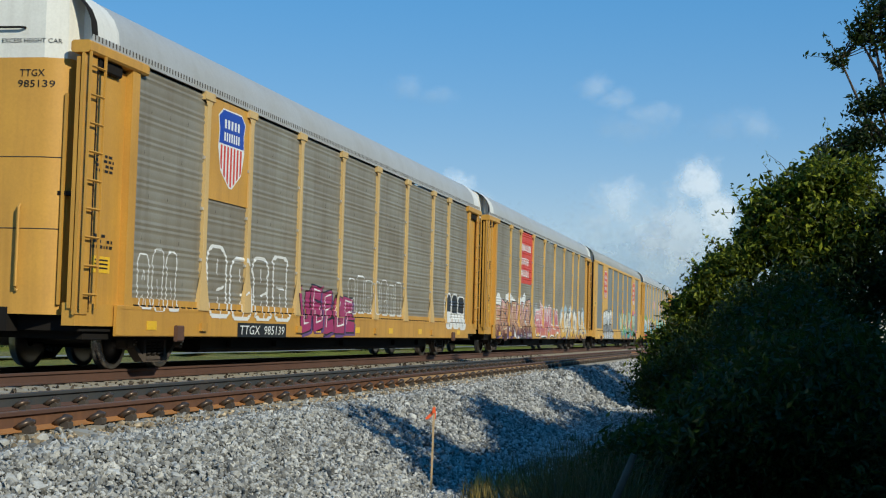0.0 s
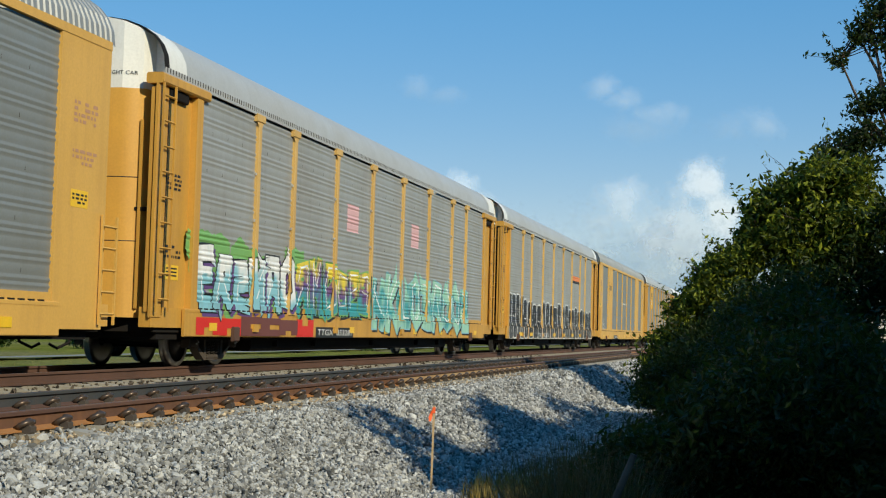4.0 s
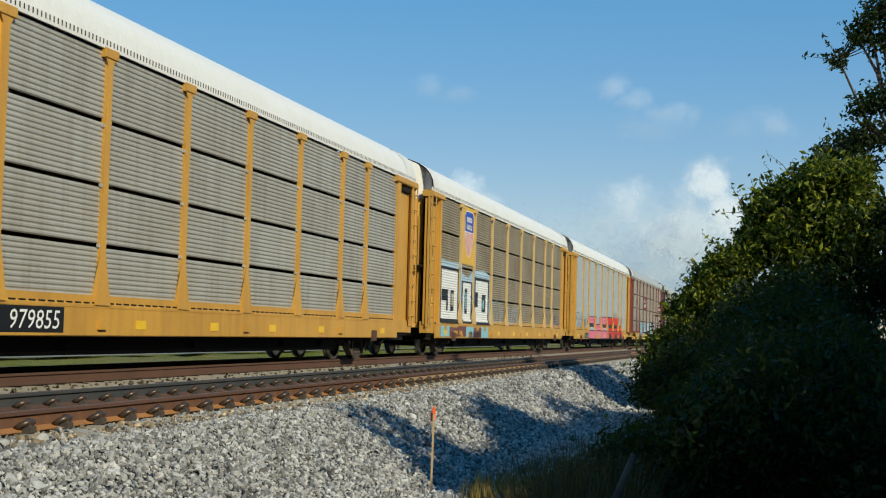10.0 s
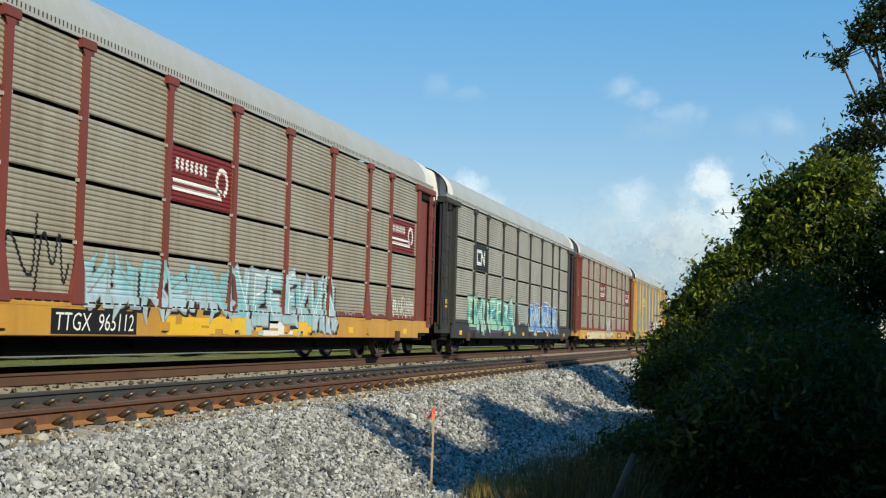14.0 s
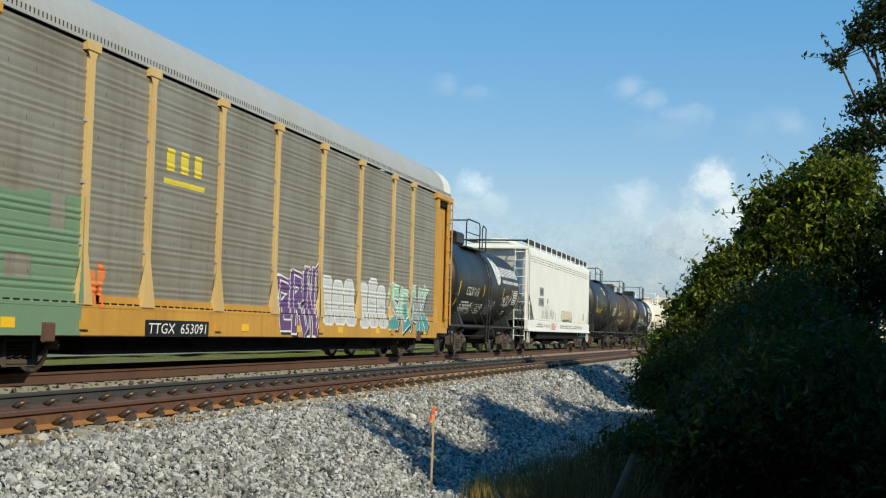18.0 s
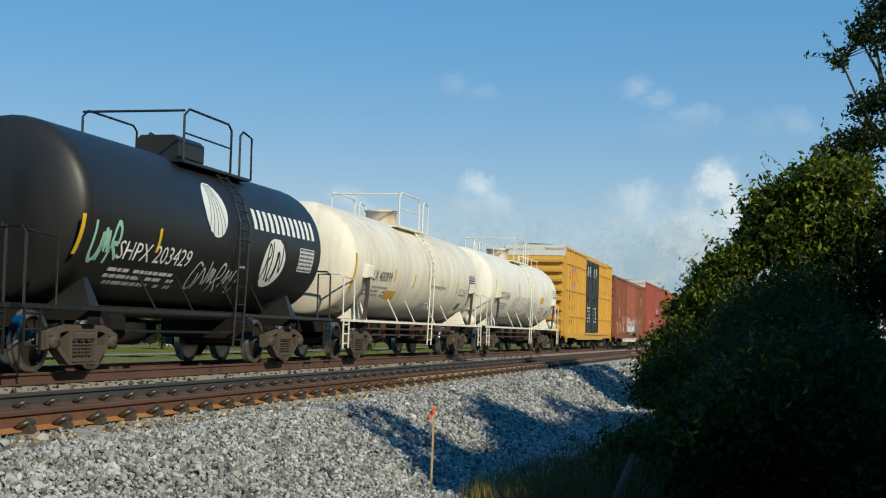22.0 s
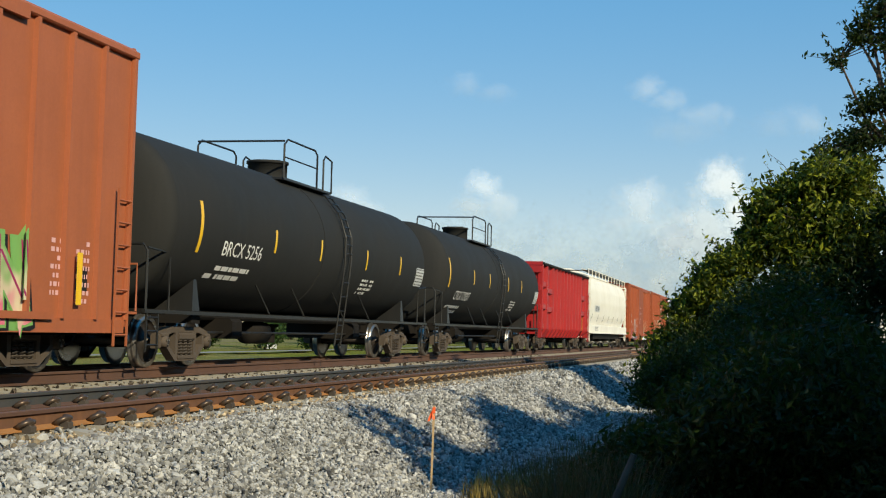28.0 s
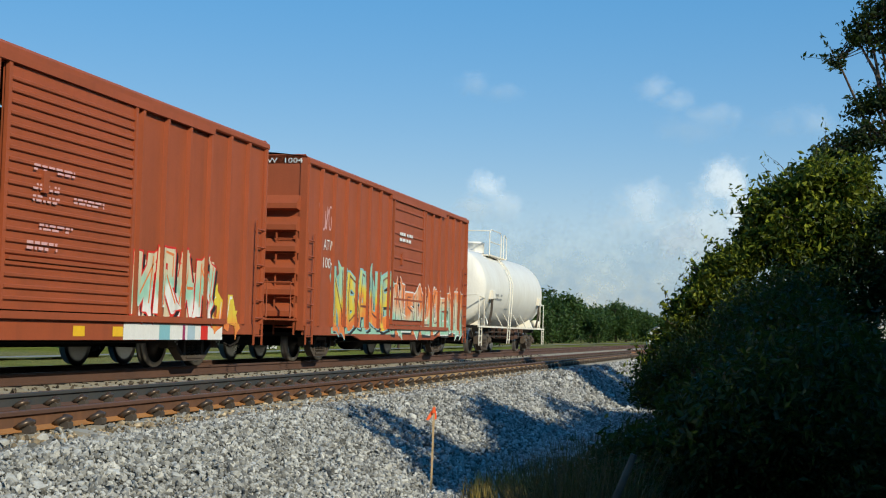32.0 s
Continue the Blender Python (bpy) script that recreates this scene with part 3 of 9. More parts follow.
rg = random.Random(3)
STRAWSPOTS = [(-2.9 + rg.uniform(-0.25, 0.9), 14.2 + rg.uniform(-1.0, 0.8), 0.07) for _ in range(60)]
tufts("dry_grass", STRAWSPOTS, STRAW, "straw-coloured dry grass at the foot of the ballast", 1, 0.24, 26)
tufts("low_grass", [(rg.uniform(-3.3, -1.0), rg.uniform(9, 34), 0.12) for _ in range(70)], BROWNGRASS, "low withered grass at the foot of the ballast", 2, 0.2, 30)
DEADBRUSH = leafy("dead_brown_brush", (0.07, 0.048, 0.028), (0.19, 0.13, 0.07), 0.2)
tufts("brown_brush", [(-1.62 + 0.4 * f + rg.uniform(-0.08, 0.12), 8.0 + rg.uniform(-0.4, 0.5), 0.07) for f in np.linspace(0, 1, 16)], DEADBRUSH, "withered brown brush in the shade beside the path", 6, 0.72, 170)
tufts("brown_brush", [(-1.3 + 0.5 * f + rg.uniform(-0.08, 0.12), 8.0 + rg.uniform(-0.4, 0.5), 0.08) for f in np.linspace(0, 1, 18)], DEADBRUSH, "tall withered brown brush in the shade beside the path", 7, 0.95, 190)
stick = thing("branch", pose(-1.15, 7.0, -1.0), "grey dead branch leaning in the shaded brush", "branch")
part("stem", Kit().tube([(0, 0, 0), (0.2, 0.02, 0.5), (0.46, 0.0, 1.16)], 0.03, BARK, 7, 0.018), stick)
tufts("far_grass", [(rg.uniform(-40, -15.5), rg.uniform(28, 110), 0.5) for _ in range(900)], STRAW, "tall pale grass beyond the tracks", 4, 0.38, 14)


# survey stakes with orange ribbon
ORANGE = paint("orange_ribbon", (0.9, 0.13, 0.03), (0.7, 0.12, 0.04), 0.2, 0.5, 0.1)
LATH = paint("pale_lath", (0.5, 0.36, 0.2), (0.3, 0.2, 0.1), 0.4, 0.8, 0.3)


def stake(x, y, h, ribbon):
    ob = thing("survey_stake", pose(x, y, bed_height(x) - 0.05, 0, 0.6, 10), "thin wooden survey stake stuck in the ballast" + (" with orange ribbon" if ribbon else ""), "stake")
    k = Kit()
    k.box(-0.011, 0.011, -0.006, 0.006, 0, h, LATH)
    part("lath", k, ob)
    if ribbon:
        k = Kit()
        k.box(-0.015, 0.015, -0.010, 0.010, h - 0.08, h - 0.015, ORANGE, 0.003)
        part("knot", k, ob, "orange ribbon tied round the stake")
        for a, l in ((4, 0.13), (-10, 0.10)):
            k = Kit()
            k.add([(-0.018, 0, 0), (0.018, 0, 0), (-0.022, 0.012, -l * 0.4), (0.012, 0.012, -l * 0.45), (-0.025, 0.0, -l), (0.002, 0.0, -l * 0.95)], [(0, 1, 3, 2), (2, 3, 5, 4)], ORANGE)
            k.add([(-0.018, 0.004, 0), (0.018, 0.004, 0), (-0.022, 0.016, -l * 0.4), (0.012, 0.016, -l * 0.45), (-0.025, 0.004, -l), (0.002, 0.004, -l * 0.95)], [(0, 2, 3, 1), (2, 4, 5, 3)], ORANGE)
            RIBBONS.append(part("ribbon", k, ob, "fluttering orange ribbon", pose(0, 0, h - 0.05, 0, a, 0)))
    return ob


RIBBONS = []
stake(-3.54, 14.15, 0.97, True)
stake(-3.45, 34.0, 0.85, False)


# ---- beyond the tracks ----
def far_tree(x, y, h, seed):
    rg2 = np.random.default_rng(seed)
    tree("tree", (x, y, -0.8), lobes_in(rg2, (0, 0, h * 0.48), (h * 0.34, h * 0.34, h * 0.42), 14, h * 0.13, h * 0.22), 2900, h * 0.045, "distant green tree of the wood line", mat=LEAFFAR, seed=seed, trunk=0.03 * h, group="distant trees")


k = 0
for y in (168, 180, 192, 206, 222, 240, 262, 288, 320, 360, 410, 470, 540, 620):
    for dx in (0, -6, -12):
        k += 1
        far_tree(-33 - 0.012 * y + dx + rg.uniform(-2, 2), y + rg.uniform(-4, 4) + (5 if dx else 0), 7.2 + 0.006 * y + rg.uniform(-1.2, 1.6), 100 + k)
for i in range(16):
    k += 1
    far_tree(-36 - 5.6 * i + rg.uniform(-1, 1), 168 - 2.2 * i + rg.uniform(-6, 6), 4.6 + rg.uniform(-0.7, 1.2), 300 + k)
for x, y, h in ((-52, 62, 3.2), (-49, 69, 3.6), (-46, 74, 3.4), (-44, 88, 3.8), (-36, 92, 3.6), (-33, 97, 3.4), (-29, 104, 3.2), (-40, 120, 5.0), (-58, 58, 3.0), (-34, 138, 5.5), (-30, 150, 4.6), (-41, 66, 2.4), (-38, 70, 2.0), (-43, 64, 2.8), (-36, 76, 2.2), (-34.5, 79, 1.9), (-32.5, 84, 2.4), (-30.5, 88, 2.0), (-28.5, 92, 2.2), (-47, 58, 2.6)):
    k += 1
    tree("bush", (x, y, -0.8), lobes_in(rng, (0, 0, h * 0.45), (h * 0.4, h * 0.4, h * 0.35), 9, h * 0.16, h * 0.26), 2600, 0.13, "green garden bush beyond the tracks", "bush", mat=LEAFFAR, seed=200 + k, group="bushes beyond the tracks")
WALLWHITE = paint("white_house_wall", (0.55, 0.55, 0.53), (0.5, 0.48, 0.42), 0.15, 0.7, 0.2)
ROOFTILE = paint("grey_shingles", (0.16, 0.15, 0.14), (0.1, 0.09, 0.08), 0.4, 0.9, 0.3)


def house(x, y, w, d, h, rz, label):
    ob = thing("house", pose(x, y, -0.85, 0, 0, rz), label, "house")
    k = Kit()
    k.prism([(-w / 2, 0), (w / 2, 0), (w / 2, h), (0, h + w * 0.28), (-w / 2, h)], -d / 2, d / 2, WALLWHITE)
    part("wall", k, ob)
    for s in (1, -1):
        k = Kit()
        k.add([(s * (w / 2 + 0.3), -d / 2 - 0.3, h - 0.14), (s * (w / 2 + 0.3), d / 2 + 0.3, h - 0.14), (0, d / 2 + 0.3, h + w * 0.28 + 0.05), (0, -d / 2 - 0.3, h + w * 0.28 + 0.05),
               (s * (w / 2 + 0.3), -d / 2 - 0.3, h - 0.02), (s * (w / 2 + 0.3), d / 2 + 0.3, h - 0.02), (0, d / 2 + 0.3, h + w * 0.28 + 0.17), (0, -d / 2 - 0.3, h + w * 0.28 + 0.17)],
              [(0, 1, 2, 3), (4, 7, 6, 5), (0, 4, 5, 1), (0, 3, 7, 4), (1, 5, 6, 2)], ROOFTILE)
        part("roof", k, ob)
    for yy in (-d * 0.25, d * 0.25):
        k = Kit()
        k.box(w / 2 - 0.05, w / 2 + 0.04, yy - d * 0.12, yy + d * 0.12, h * 0.4, h * 0.85, DARK)
        part("window", k, ob, "dark window")


house(-40.9, 90, 2.6, 3.2, 0.45, 25, "small white shed among bushes beyond the tracks")
house(-34.8, 91, 0.9, 1.2, 0.75, 20, "narrow white hut beyond the tracks")
house(-21.5, 262, 4.4, 7.0, 2.4, 8, "white house beside the far end of the tracks")
PATHGREY = stony("pale_road", (0.2, 0.19, 0.165), (0.3, 0.285, 0.25), 3, 0.95, False, 0.2)
lane = new("road", grid_mesh("road", np.linspace(-29.3, -28.0, 4), np.arange(-20, 400, 2.0), lambda x, y: -0.66 + 0.02 * noise.noise((x, y * 0.3, 2)), PATHGREY))
tagged(lane, "pale sandy road beyond the tracks", "road", kind="structure")


# ---- clouds ----
def cloud_material(name, seed, lobes, soft, whiteness, hue):
    """A torn veil of cloud: lobes of (across, up, width, height, thickness), each 0 to 1, frayed by noise."""
    m, n, l, b = material(name)
    co = n.new("ShaderNodeTexCoord")

    def fray(scale, detail):
        mp = n.new("ShaderNodeMapping")
        mp.inputs["Location"].default_value = (seed * 7.3, seed * 3.1, 0)
        l.new(co.outputs["Object"], mp.inputs["Vector"])
        nt = n.new("ShaderNodeTexNoise")
        nt.inputs["Scale"].default_value, nt.inputs["Detail"].default_value, nt.inputs["Roughness"].default_value = scale, detail, 0.6
        l.new(mp.outputs[0], nt.inputs["Vector"])
        return nt.outputs[0]
    big, small = fray(0.012, 4), fray(0.035, 7)

    def maths(op, p, q):
        node = n.new("ShaderNodeMath")
        node.operation = op
        for k, val in enumerate((p, q)):
            if isinstance(val, (int, float)):
                node.inputs[k].default_value = val
            else:
                l.new(val, node.inputs[k])
        return node.outputs[0]
    ragged = maths("ADD", maths("MULTIPLY", big, 1.5), maths("MULTIPLY", small, 0.85))
    total = None
    for cx, cy, rx, ry, thick in lobes:
        mp = n.new("ShaderNodeMapping")
        mp.vector_type = "TEXTURE"
        mp.inputs["Location"].default_value, mp.inputs["Scale"].default_value = (cx, cy, 0), (rx, ry, 1e6)
        l.new(co.outputs["Generated"], mp.inputs["Vector"])
        d = n.new("ShaderNodeVectorMath")
        d.operation = "LENGTH"
        l.new(mp.outputs[0], d.inputs[0])
        body = maths("ADD", maths("SUBTRACT", 0.95, d.outputs["Value"]), maths("SUBTRACT", ragged, 1.19))
        a = n.new("ShaderNodeMapRange")
        a.interpolation_type = "SMOOTHSTEP"
        a.inputs["From Min"].default_value, a.inputs["From Max"].default_value, a.inputs["To Max"].default_value = 0.0, soft, thick
        l.new(body, a.inputs["Value"])
        total = a.outputs[0] if total is None else maths("MAXIMUM", total, a.outputs[0])
    l.new(total, b.inputs["Alpha"])
    b.inputs["Base Color"].default_value = (whiteness * hue[0], whiteness * hue[1], whiteness * hue[2], 1)
    b.inputs["Roughness"].default_value, b.inputs["Specular IOR Level"].default_value = 1, 0
    return m


CLOUDS = []
FAR = 3300.0


def sky_pose(px, py):
    """The place at the clouds' distance that lies in the given direction: metres across and up at a distance of 2401.6."""
    q = look(EYE, AIM, 1.52)
    v = Vector((px, -py, -2401.6)).normalized() * FAR
    return q @ Matrix.Translation(v)


def cloud(x0, y0, x1, y1, w, h, lobes, soft, white, seed, label, hue=(0.93, 0.98, 1.1)):
    k = Kit()
    s = FAR / 2401.6
    n = 12
    v = [((i / n - 0.5) * w * s, (j / n - 0.5) * h * s, 40 * math.sin(math.pi * i / n) * math.sin(math.pi * j / n)) for j in range(n + 1) for i in range(n + 1)]
    k.add(v, [(j * 13 + i, j * 13 + i + 1, j * 13 + i + 14, j * 13 + i + 13) for j in range(n) for i in range(n)], cloud_material("cloud_white", seed, lobes, soft, white, hue), True)
    ob = new("cloud", k.mesh("cloud"))
    tagged(ob, label, "cloud", "clouds", "structure")
    CLOUDS.append((ob, sky_pose(x0, y0), sky_pose(x1, y1)))


# lobe opacity imitates its sunlit right side and duller base
cloud(408, -62, 453, -62, 340, 350, ((0.64, 0.64, 0.17, 0.19, 0.72), (0.7, 0.52, 0.17, 0.2, 0.7), (0.54, 0.46, 0.24, 0.2, 0.5), (0.48, 0.34, 0.36, 0.13, 0.38)), 0.9, 0.8, 1, "bright white cumulus cloud with a soft grey base")
cloud(312, -60, 354, -56, 300, 220, ((0.5, 0.56, 0.26, 0.28, 0.42), (0.36, 0.44, 0.22, 0.2, 0.25), (0.66, 0.4, 0.26, 0.2, 0.36)), 1.0, 0.8, 2, "soft pale cumulus cloud")
cloud(330, -245, 435, -243, 280, 190, ((0.28, 0.7, 0.13, 0.17, 0.26), (0.4, 0.57, 0.18, 0.14, 0.25), (0.6, 0.46, 0.24, 0.16, 0.2), (0.46, 0.34, 0.32, 0.18, 0.12)), 1.0, 0.8, 3, "thin torn white cloud")
cloud(-45, -276, 70, -282, 200, 110, ((0.42, 0.54, 0.28, 0.26, 0.16), (0.64, 0.44, 0.24, 0.2, 0.12)), 1.0, 0.75, 4, "faint small cloud wisp")
cloud(515, -210, 620, -216, 240, 140, ((0.6, 0.55, 0.22, 0.26, 0.2), (0.38, 0.5, 0.28, 0.22, 0.12)), 1.0, 0.75, 5, "faint thin cloud wisp")
cloud(15, -92, 66, -90, 200, 150, ((0.56, 0.6, 0.2, 0.24, 0.5), (0.46, 0.4, 0.32, 0.22, 0.36), (0.68, 0.42, 0.22, 0.22, 0.28)), 0.9, 0.82, 6, "low white cumulus cloud over the train")
cloud(350, 60, 380, 60, 1500, 420, ((0.5, 0.45, 0.46, 0.4, 0.8), (0.3, 0.5, 0.26, 0.36, 0.7), (0.66, 0.55, 0.16, 0.3, 0.62)), 1.1, 0.5, 7, "hazy grey-blue cloud bank near the horizon", (0.62, 0.86, 1.2))
cloud(-190, -80, -160, -80, 170, 120, ((0.5, 0.55, 0.26, 0.26, 0.36), (0.62, 0.4, 0.26, 0.2, 0.26)), 0.9, 0.82, 8, "low white cloud over the train")

# ---- rolling stock ----
HALF = 1.5           # half the width of the cars


def wheelset_mesh():
    k = Kit()
    for s in (1, -1):
        k.lathe([(0.0, 0.07 * s), (0.12, 0.075 * s), (0.13, 0.03 * s), (0.36, -0.005 * s), (0.37, 0.055 * s)], "x", (0.755 * s, 0, 0), STEEL, 24)
        k.lathe([(0.37, 0.055 * s), (0.449, 0.058 * s), (0.457, -0.02 * s), (0.46, -0.05 * s), (0.487, -0.062 * s), (0.485, -0.085 * s), (0.37, -0.08 * s), (0.12, -0.075 * s)], "x", (0.755 * s, 0, 0), BRIGHT, 24)
    k.tube([(-1.0, 0, 0), (1.0, 0, 0)], 0.075, STEEL, 10)
    for s in (1, -1):
        k.tube([(0.95 * s, 0, 0), (1.19 * s, 0, 0)], 0.095, TRUCKCAST, 12)
        for a in range(3):
            c, d = math.cos(a * 2.09) * 0.05, math.sin(a * 2.09) * 0.05
            k.tube([(1.19 * s, c, d), (1.21 * s, c, d)], 0.016, BRIGHT, 6)
    return k


def sideframe_mesh():
    """Cast side frame with its spring nest and bearing pedestals, seen from the side."""
    k = Kit()
    for x0, x1 in ((0.97, 1.13),):
        def bar(pts, h):
            v = []
            for y, z in pts:
                v.append((y, z))
            m = len(pts)
            ver = [(x, y, z + d) for y, z in pts for x in (x0, x1) for d in (-h / 2, h / 2)]
            f = []
            for i in range(m - 1):
                a, b = 4 * i, 4 * (i + 1)
                f += [(a, a + 1, b + 1, b), (a + 2, b + 2, b + 3, a + 3), (a + 1, a + 3, b + 3, b + 1), (a, b, b + 2, a + 2)]
            f += [(0, 2, 3, 1), (4 * m - 4, 4 * m - 3, 4 * m - 1, 4 * m - 2)]
            k.add(ver, f, TRUCKCAST)
        bar([(-1.06, 0.50), (-0.86, 0.60), (-0.55, 0.67), (0.55, 0.67), (0.86, 0.60), (1.06, 0.50)], 0.11)
        bar([(-0.78, 0.42), (-0.62, 0.30), (-0.42, 0.17), (0.42, 0.17), (0.62, 0.30), (0.78, 0.42)], 0.1)
        for s in (-1, 1):
            k.box(x0, x1, s * 0.38 - 0.05, s * 0.38 + 0.05, 0.18, 0.66, TRUCKCAST, 0.02)
            for d in (-0.15, 0.15):
                k.box(x0, x1, s * 0.89 + d - 0.045, s * 0.89 + d + 0.045, 0.34, 0.58, TRUCKCAST, 0.02)
            k.box(x0 - 0.02, x1 + 0.02, s * 0.89 - 0.13, s * 0.89 + 0.13, 0.53, 0.6, TRUCKCAST, 0.02)
        k.box(x0 - 0.1, x1 + 0.03, -0.32, 0.32, 0.48, 0.61, TRUCKCAST, 0.03)
        k.box(x0, x1 + 0.02, -0.34, 0.34, 0.16, 0.21, TRUCKCAST)
        for y in (-0.21, 0.0, 0.21):
            pts = [(x1 - 0.06 + 0.07 * math.cos(a * 0.9), y + 0.085 * math.sin(a * 0.9), 0.215 + a * 0.0075) for a in range(36)]
            k.tube(pts, 0.017, GRIME, 4)
    return k


def bolster_mesh():
    k = Kit()
    k.box(-0.93, 0.93, -0.17, 0.17, 0.42, 0.72, DARK, 0.05)
    for s in (-1, 1):
        k.box(-0.75, 0.75, s * 0.45 - 0.05, s * 0.45 + 0.05, 0.33, 0.45, DARK)
    return k


WHEELSETS = []


def truck(car, y):
    tr = part("truck", bolster_mesh, car, "grimy four-wheel truck", pose(0, y, 0), key="bolster")
    for s in (0, 180):
        part("side_frame", sideframe_mesh, tr, "", pose(0, 0, 0, 0, 0, s), key="sideframe")
    for dy in (-0.89, 0.89):
        w = part("wheelset", wheelset_mesh, tr, "steel wheels with bright worn treads", pose(0, dy, 0.457), key="wheelset")
        WHEELSETS.append((w, car, y + dy, dy))


def coupler_mesh():
    k = Kit()
    k.box(-0.09, 0.09, 0, 0.62, 0.66, 0.86, GRIME, 0.03)
    k.box(-0.16, 0.14, -0.18, 0.05, 0.62, 0.9, GRIME, 0.05)
    k.tube([(0.3, 0.3, 0.65), (0.3, 0.1, 0.42), (0.22, -0.12, 0.33), (0.12, -0.2, 0.4)], 0.025, DARK, 6)
    return k


def couplers(car, y0, y1):
    part("coupler", coupler_mesh, car, "", pose(0, y0, 0), key="coupler")
    part("coupler", coupler_mesh, car, "", pose(0, y1, 0, 0, 0, 180), key="coupler")


def ladder_kit(x, y0, y1, z0, z1, rungs, mat, r=0.018, face="x"):
    k = Kit()
    for y in (y0, y1):
        p = [(x, y, z0), (x, y, z1)] if face == "x" else [(y, x, z0), (y, x, z1)]
        k.tube(p, r * 1.2, mat, 4)
    for i in range(rungs):
        z = z0 + (z1 - z0) * (i + 0.5) / rungs
        p = [(x, y0, z), (x, y1, z)] if face == "x" else [(y0, x, z), (y1, x, z)]
        k.tube(p, r, mat, 4)
    return k


CARS = []


def car_thing(name, u, label, category, group=""):
    ob = thing(name, pose(TC, u, 0), label, category, group)
    CARS.append((ob, u))
    return ob


# -- autoracks --
POSTS = (4.6, 6.65, 9.5, 12.35, 15.2, 18.05, 20.95, 22.9)
EDGES = (1.9, 25.6)
AL = 27.2
SILL, DECK, EAVE = 0.55, 1.03, 4.84


def rib_profile(z0, z1, style):
    """Corrugated sheet, as (x, z): groups of ribs between flat bands, or even fine ribs."""
    out, z = [], z0
    if style == "bands":
        step = (z1 - z0) / round((z1 - z0) / 0.33)
        while z < z1 - 0.01:
            for a, d in ((0.0, 0.0), (0.03, 0.006), (0.125, 0.006), (0.145, 0.0), (0.178, 0.019), (0.198, 0.02), (0.225, 0.001), (0.238, 0.001), (0.268, 0.02), (0.288, 0.019), (0.318, 0.0)):
                out.append((d, z + a * step / 0.33))
            z += step
    else:
        step = (z1 - z0) / round((z1 - z0) / 0.075)
        while z < z1 - 0.01:
            out += [(0.0, z), (0.016, z + step * 0.25), (0.016, z + step * 0.6), (0.0, z + step * 0.85)]
            z += step
    out.append((0.0, z1))
    return out


def panel_kit(w, z0, z1, style, mat):
    k = Kit()
    pr = [(HALF - 0.045 + d, z) for d, z in rib_profile(z0, z1, style)]
    k.sheet(pr, 0, w, mat, style == "bands")
    k.sheet([(x - 0.03, z) for x, z in reversed(pr)][:: max(1, len(pr) - 1)], 0, w, mat)
    if style == "bands":
        step = (z1 - z0) / round((z1 - z0) / 0.33)
        for j in range(1, round((z1 - z0) / step), 2):
            for i in range(int(w / 0.7)):
                y, z = 0.35 + i * 0.7 + 0.2 * (j % 4 == 1), z0 + step * j
                k.box(HALF - 0.05, HALF - 0.039, y, y + 0.016, z + 0.02, z + 0.08, GRIME)
    return k


WELD = paint("bare_weld_grey", (0.50, 0.48, 0.44), (0.16, 0.12, 0.09), 0.6, 0.7, 0.3)


def post_kit(mat, flare, z1):
    k = Kit()
    k.box(HALF - 0.06, HALF + 0.02, -0.08, 0.08, DECK, z1, mat)
    if flare:
        v = [(HALF + 0.02, -0.085, DECK + 0.75), (HALF + 0.02, 0.085, DECK + 0.75), (HALF + 0.06, -0.22, DECK - 0.02), (HALF + 0.06, 0.22, DECK - 0.02),
             (HALF - 0.06, -0.22, DECK - 0.02), (HALF - 0.06, 0.22, DECK - 0.02)]
        k.add(v, [(0, 2, 3, 1), (0, 4, 2), (1, 3, 5)], mat)
        k.box(HALF - 0.05, HALF + 0.04, -0.21, 0.21, z1 - 0.13, z1 + 0.02, mat, 0.012)
        for s in (-1, 1):
            k.add([(HALF + 0.018, s * 0.08, z1 - 0.24), (HALF + 0.018, s * 0.08, z1 - 0.13), (HALF + 0.018, s * 0.16, z1 - 0.13)], [(0, 1, 2) if s < 0 else (0, 2, 1)], mat)
    for s in (-1, 1):
        for z in ((1.9, 2.8, 3.7) if flare else (1.55, 1.95, 2.75, 2.87, 3.7, 4.2)):
            k.box(HALF - 0.04, HALF + 0.008, s * 0.098 - 0.02, s * 0.098 + 0.02, z + 0.03 * s, z + 0.05 + 0.03 * s, WELD)
    return k


def roof_profile(n=14):
    """Half-round roof, from eave to eave."""
    out = []
    for i in range(n + 1):
        a = math.pi * i / n
        c, s = math.cos(a), math.sin(a)
        out.append((HALF * math.copysign(abs(c) ** 0.75, c), EAVE + 0.1 + 0.9 * s ** 0.9))
    return out


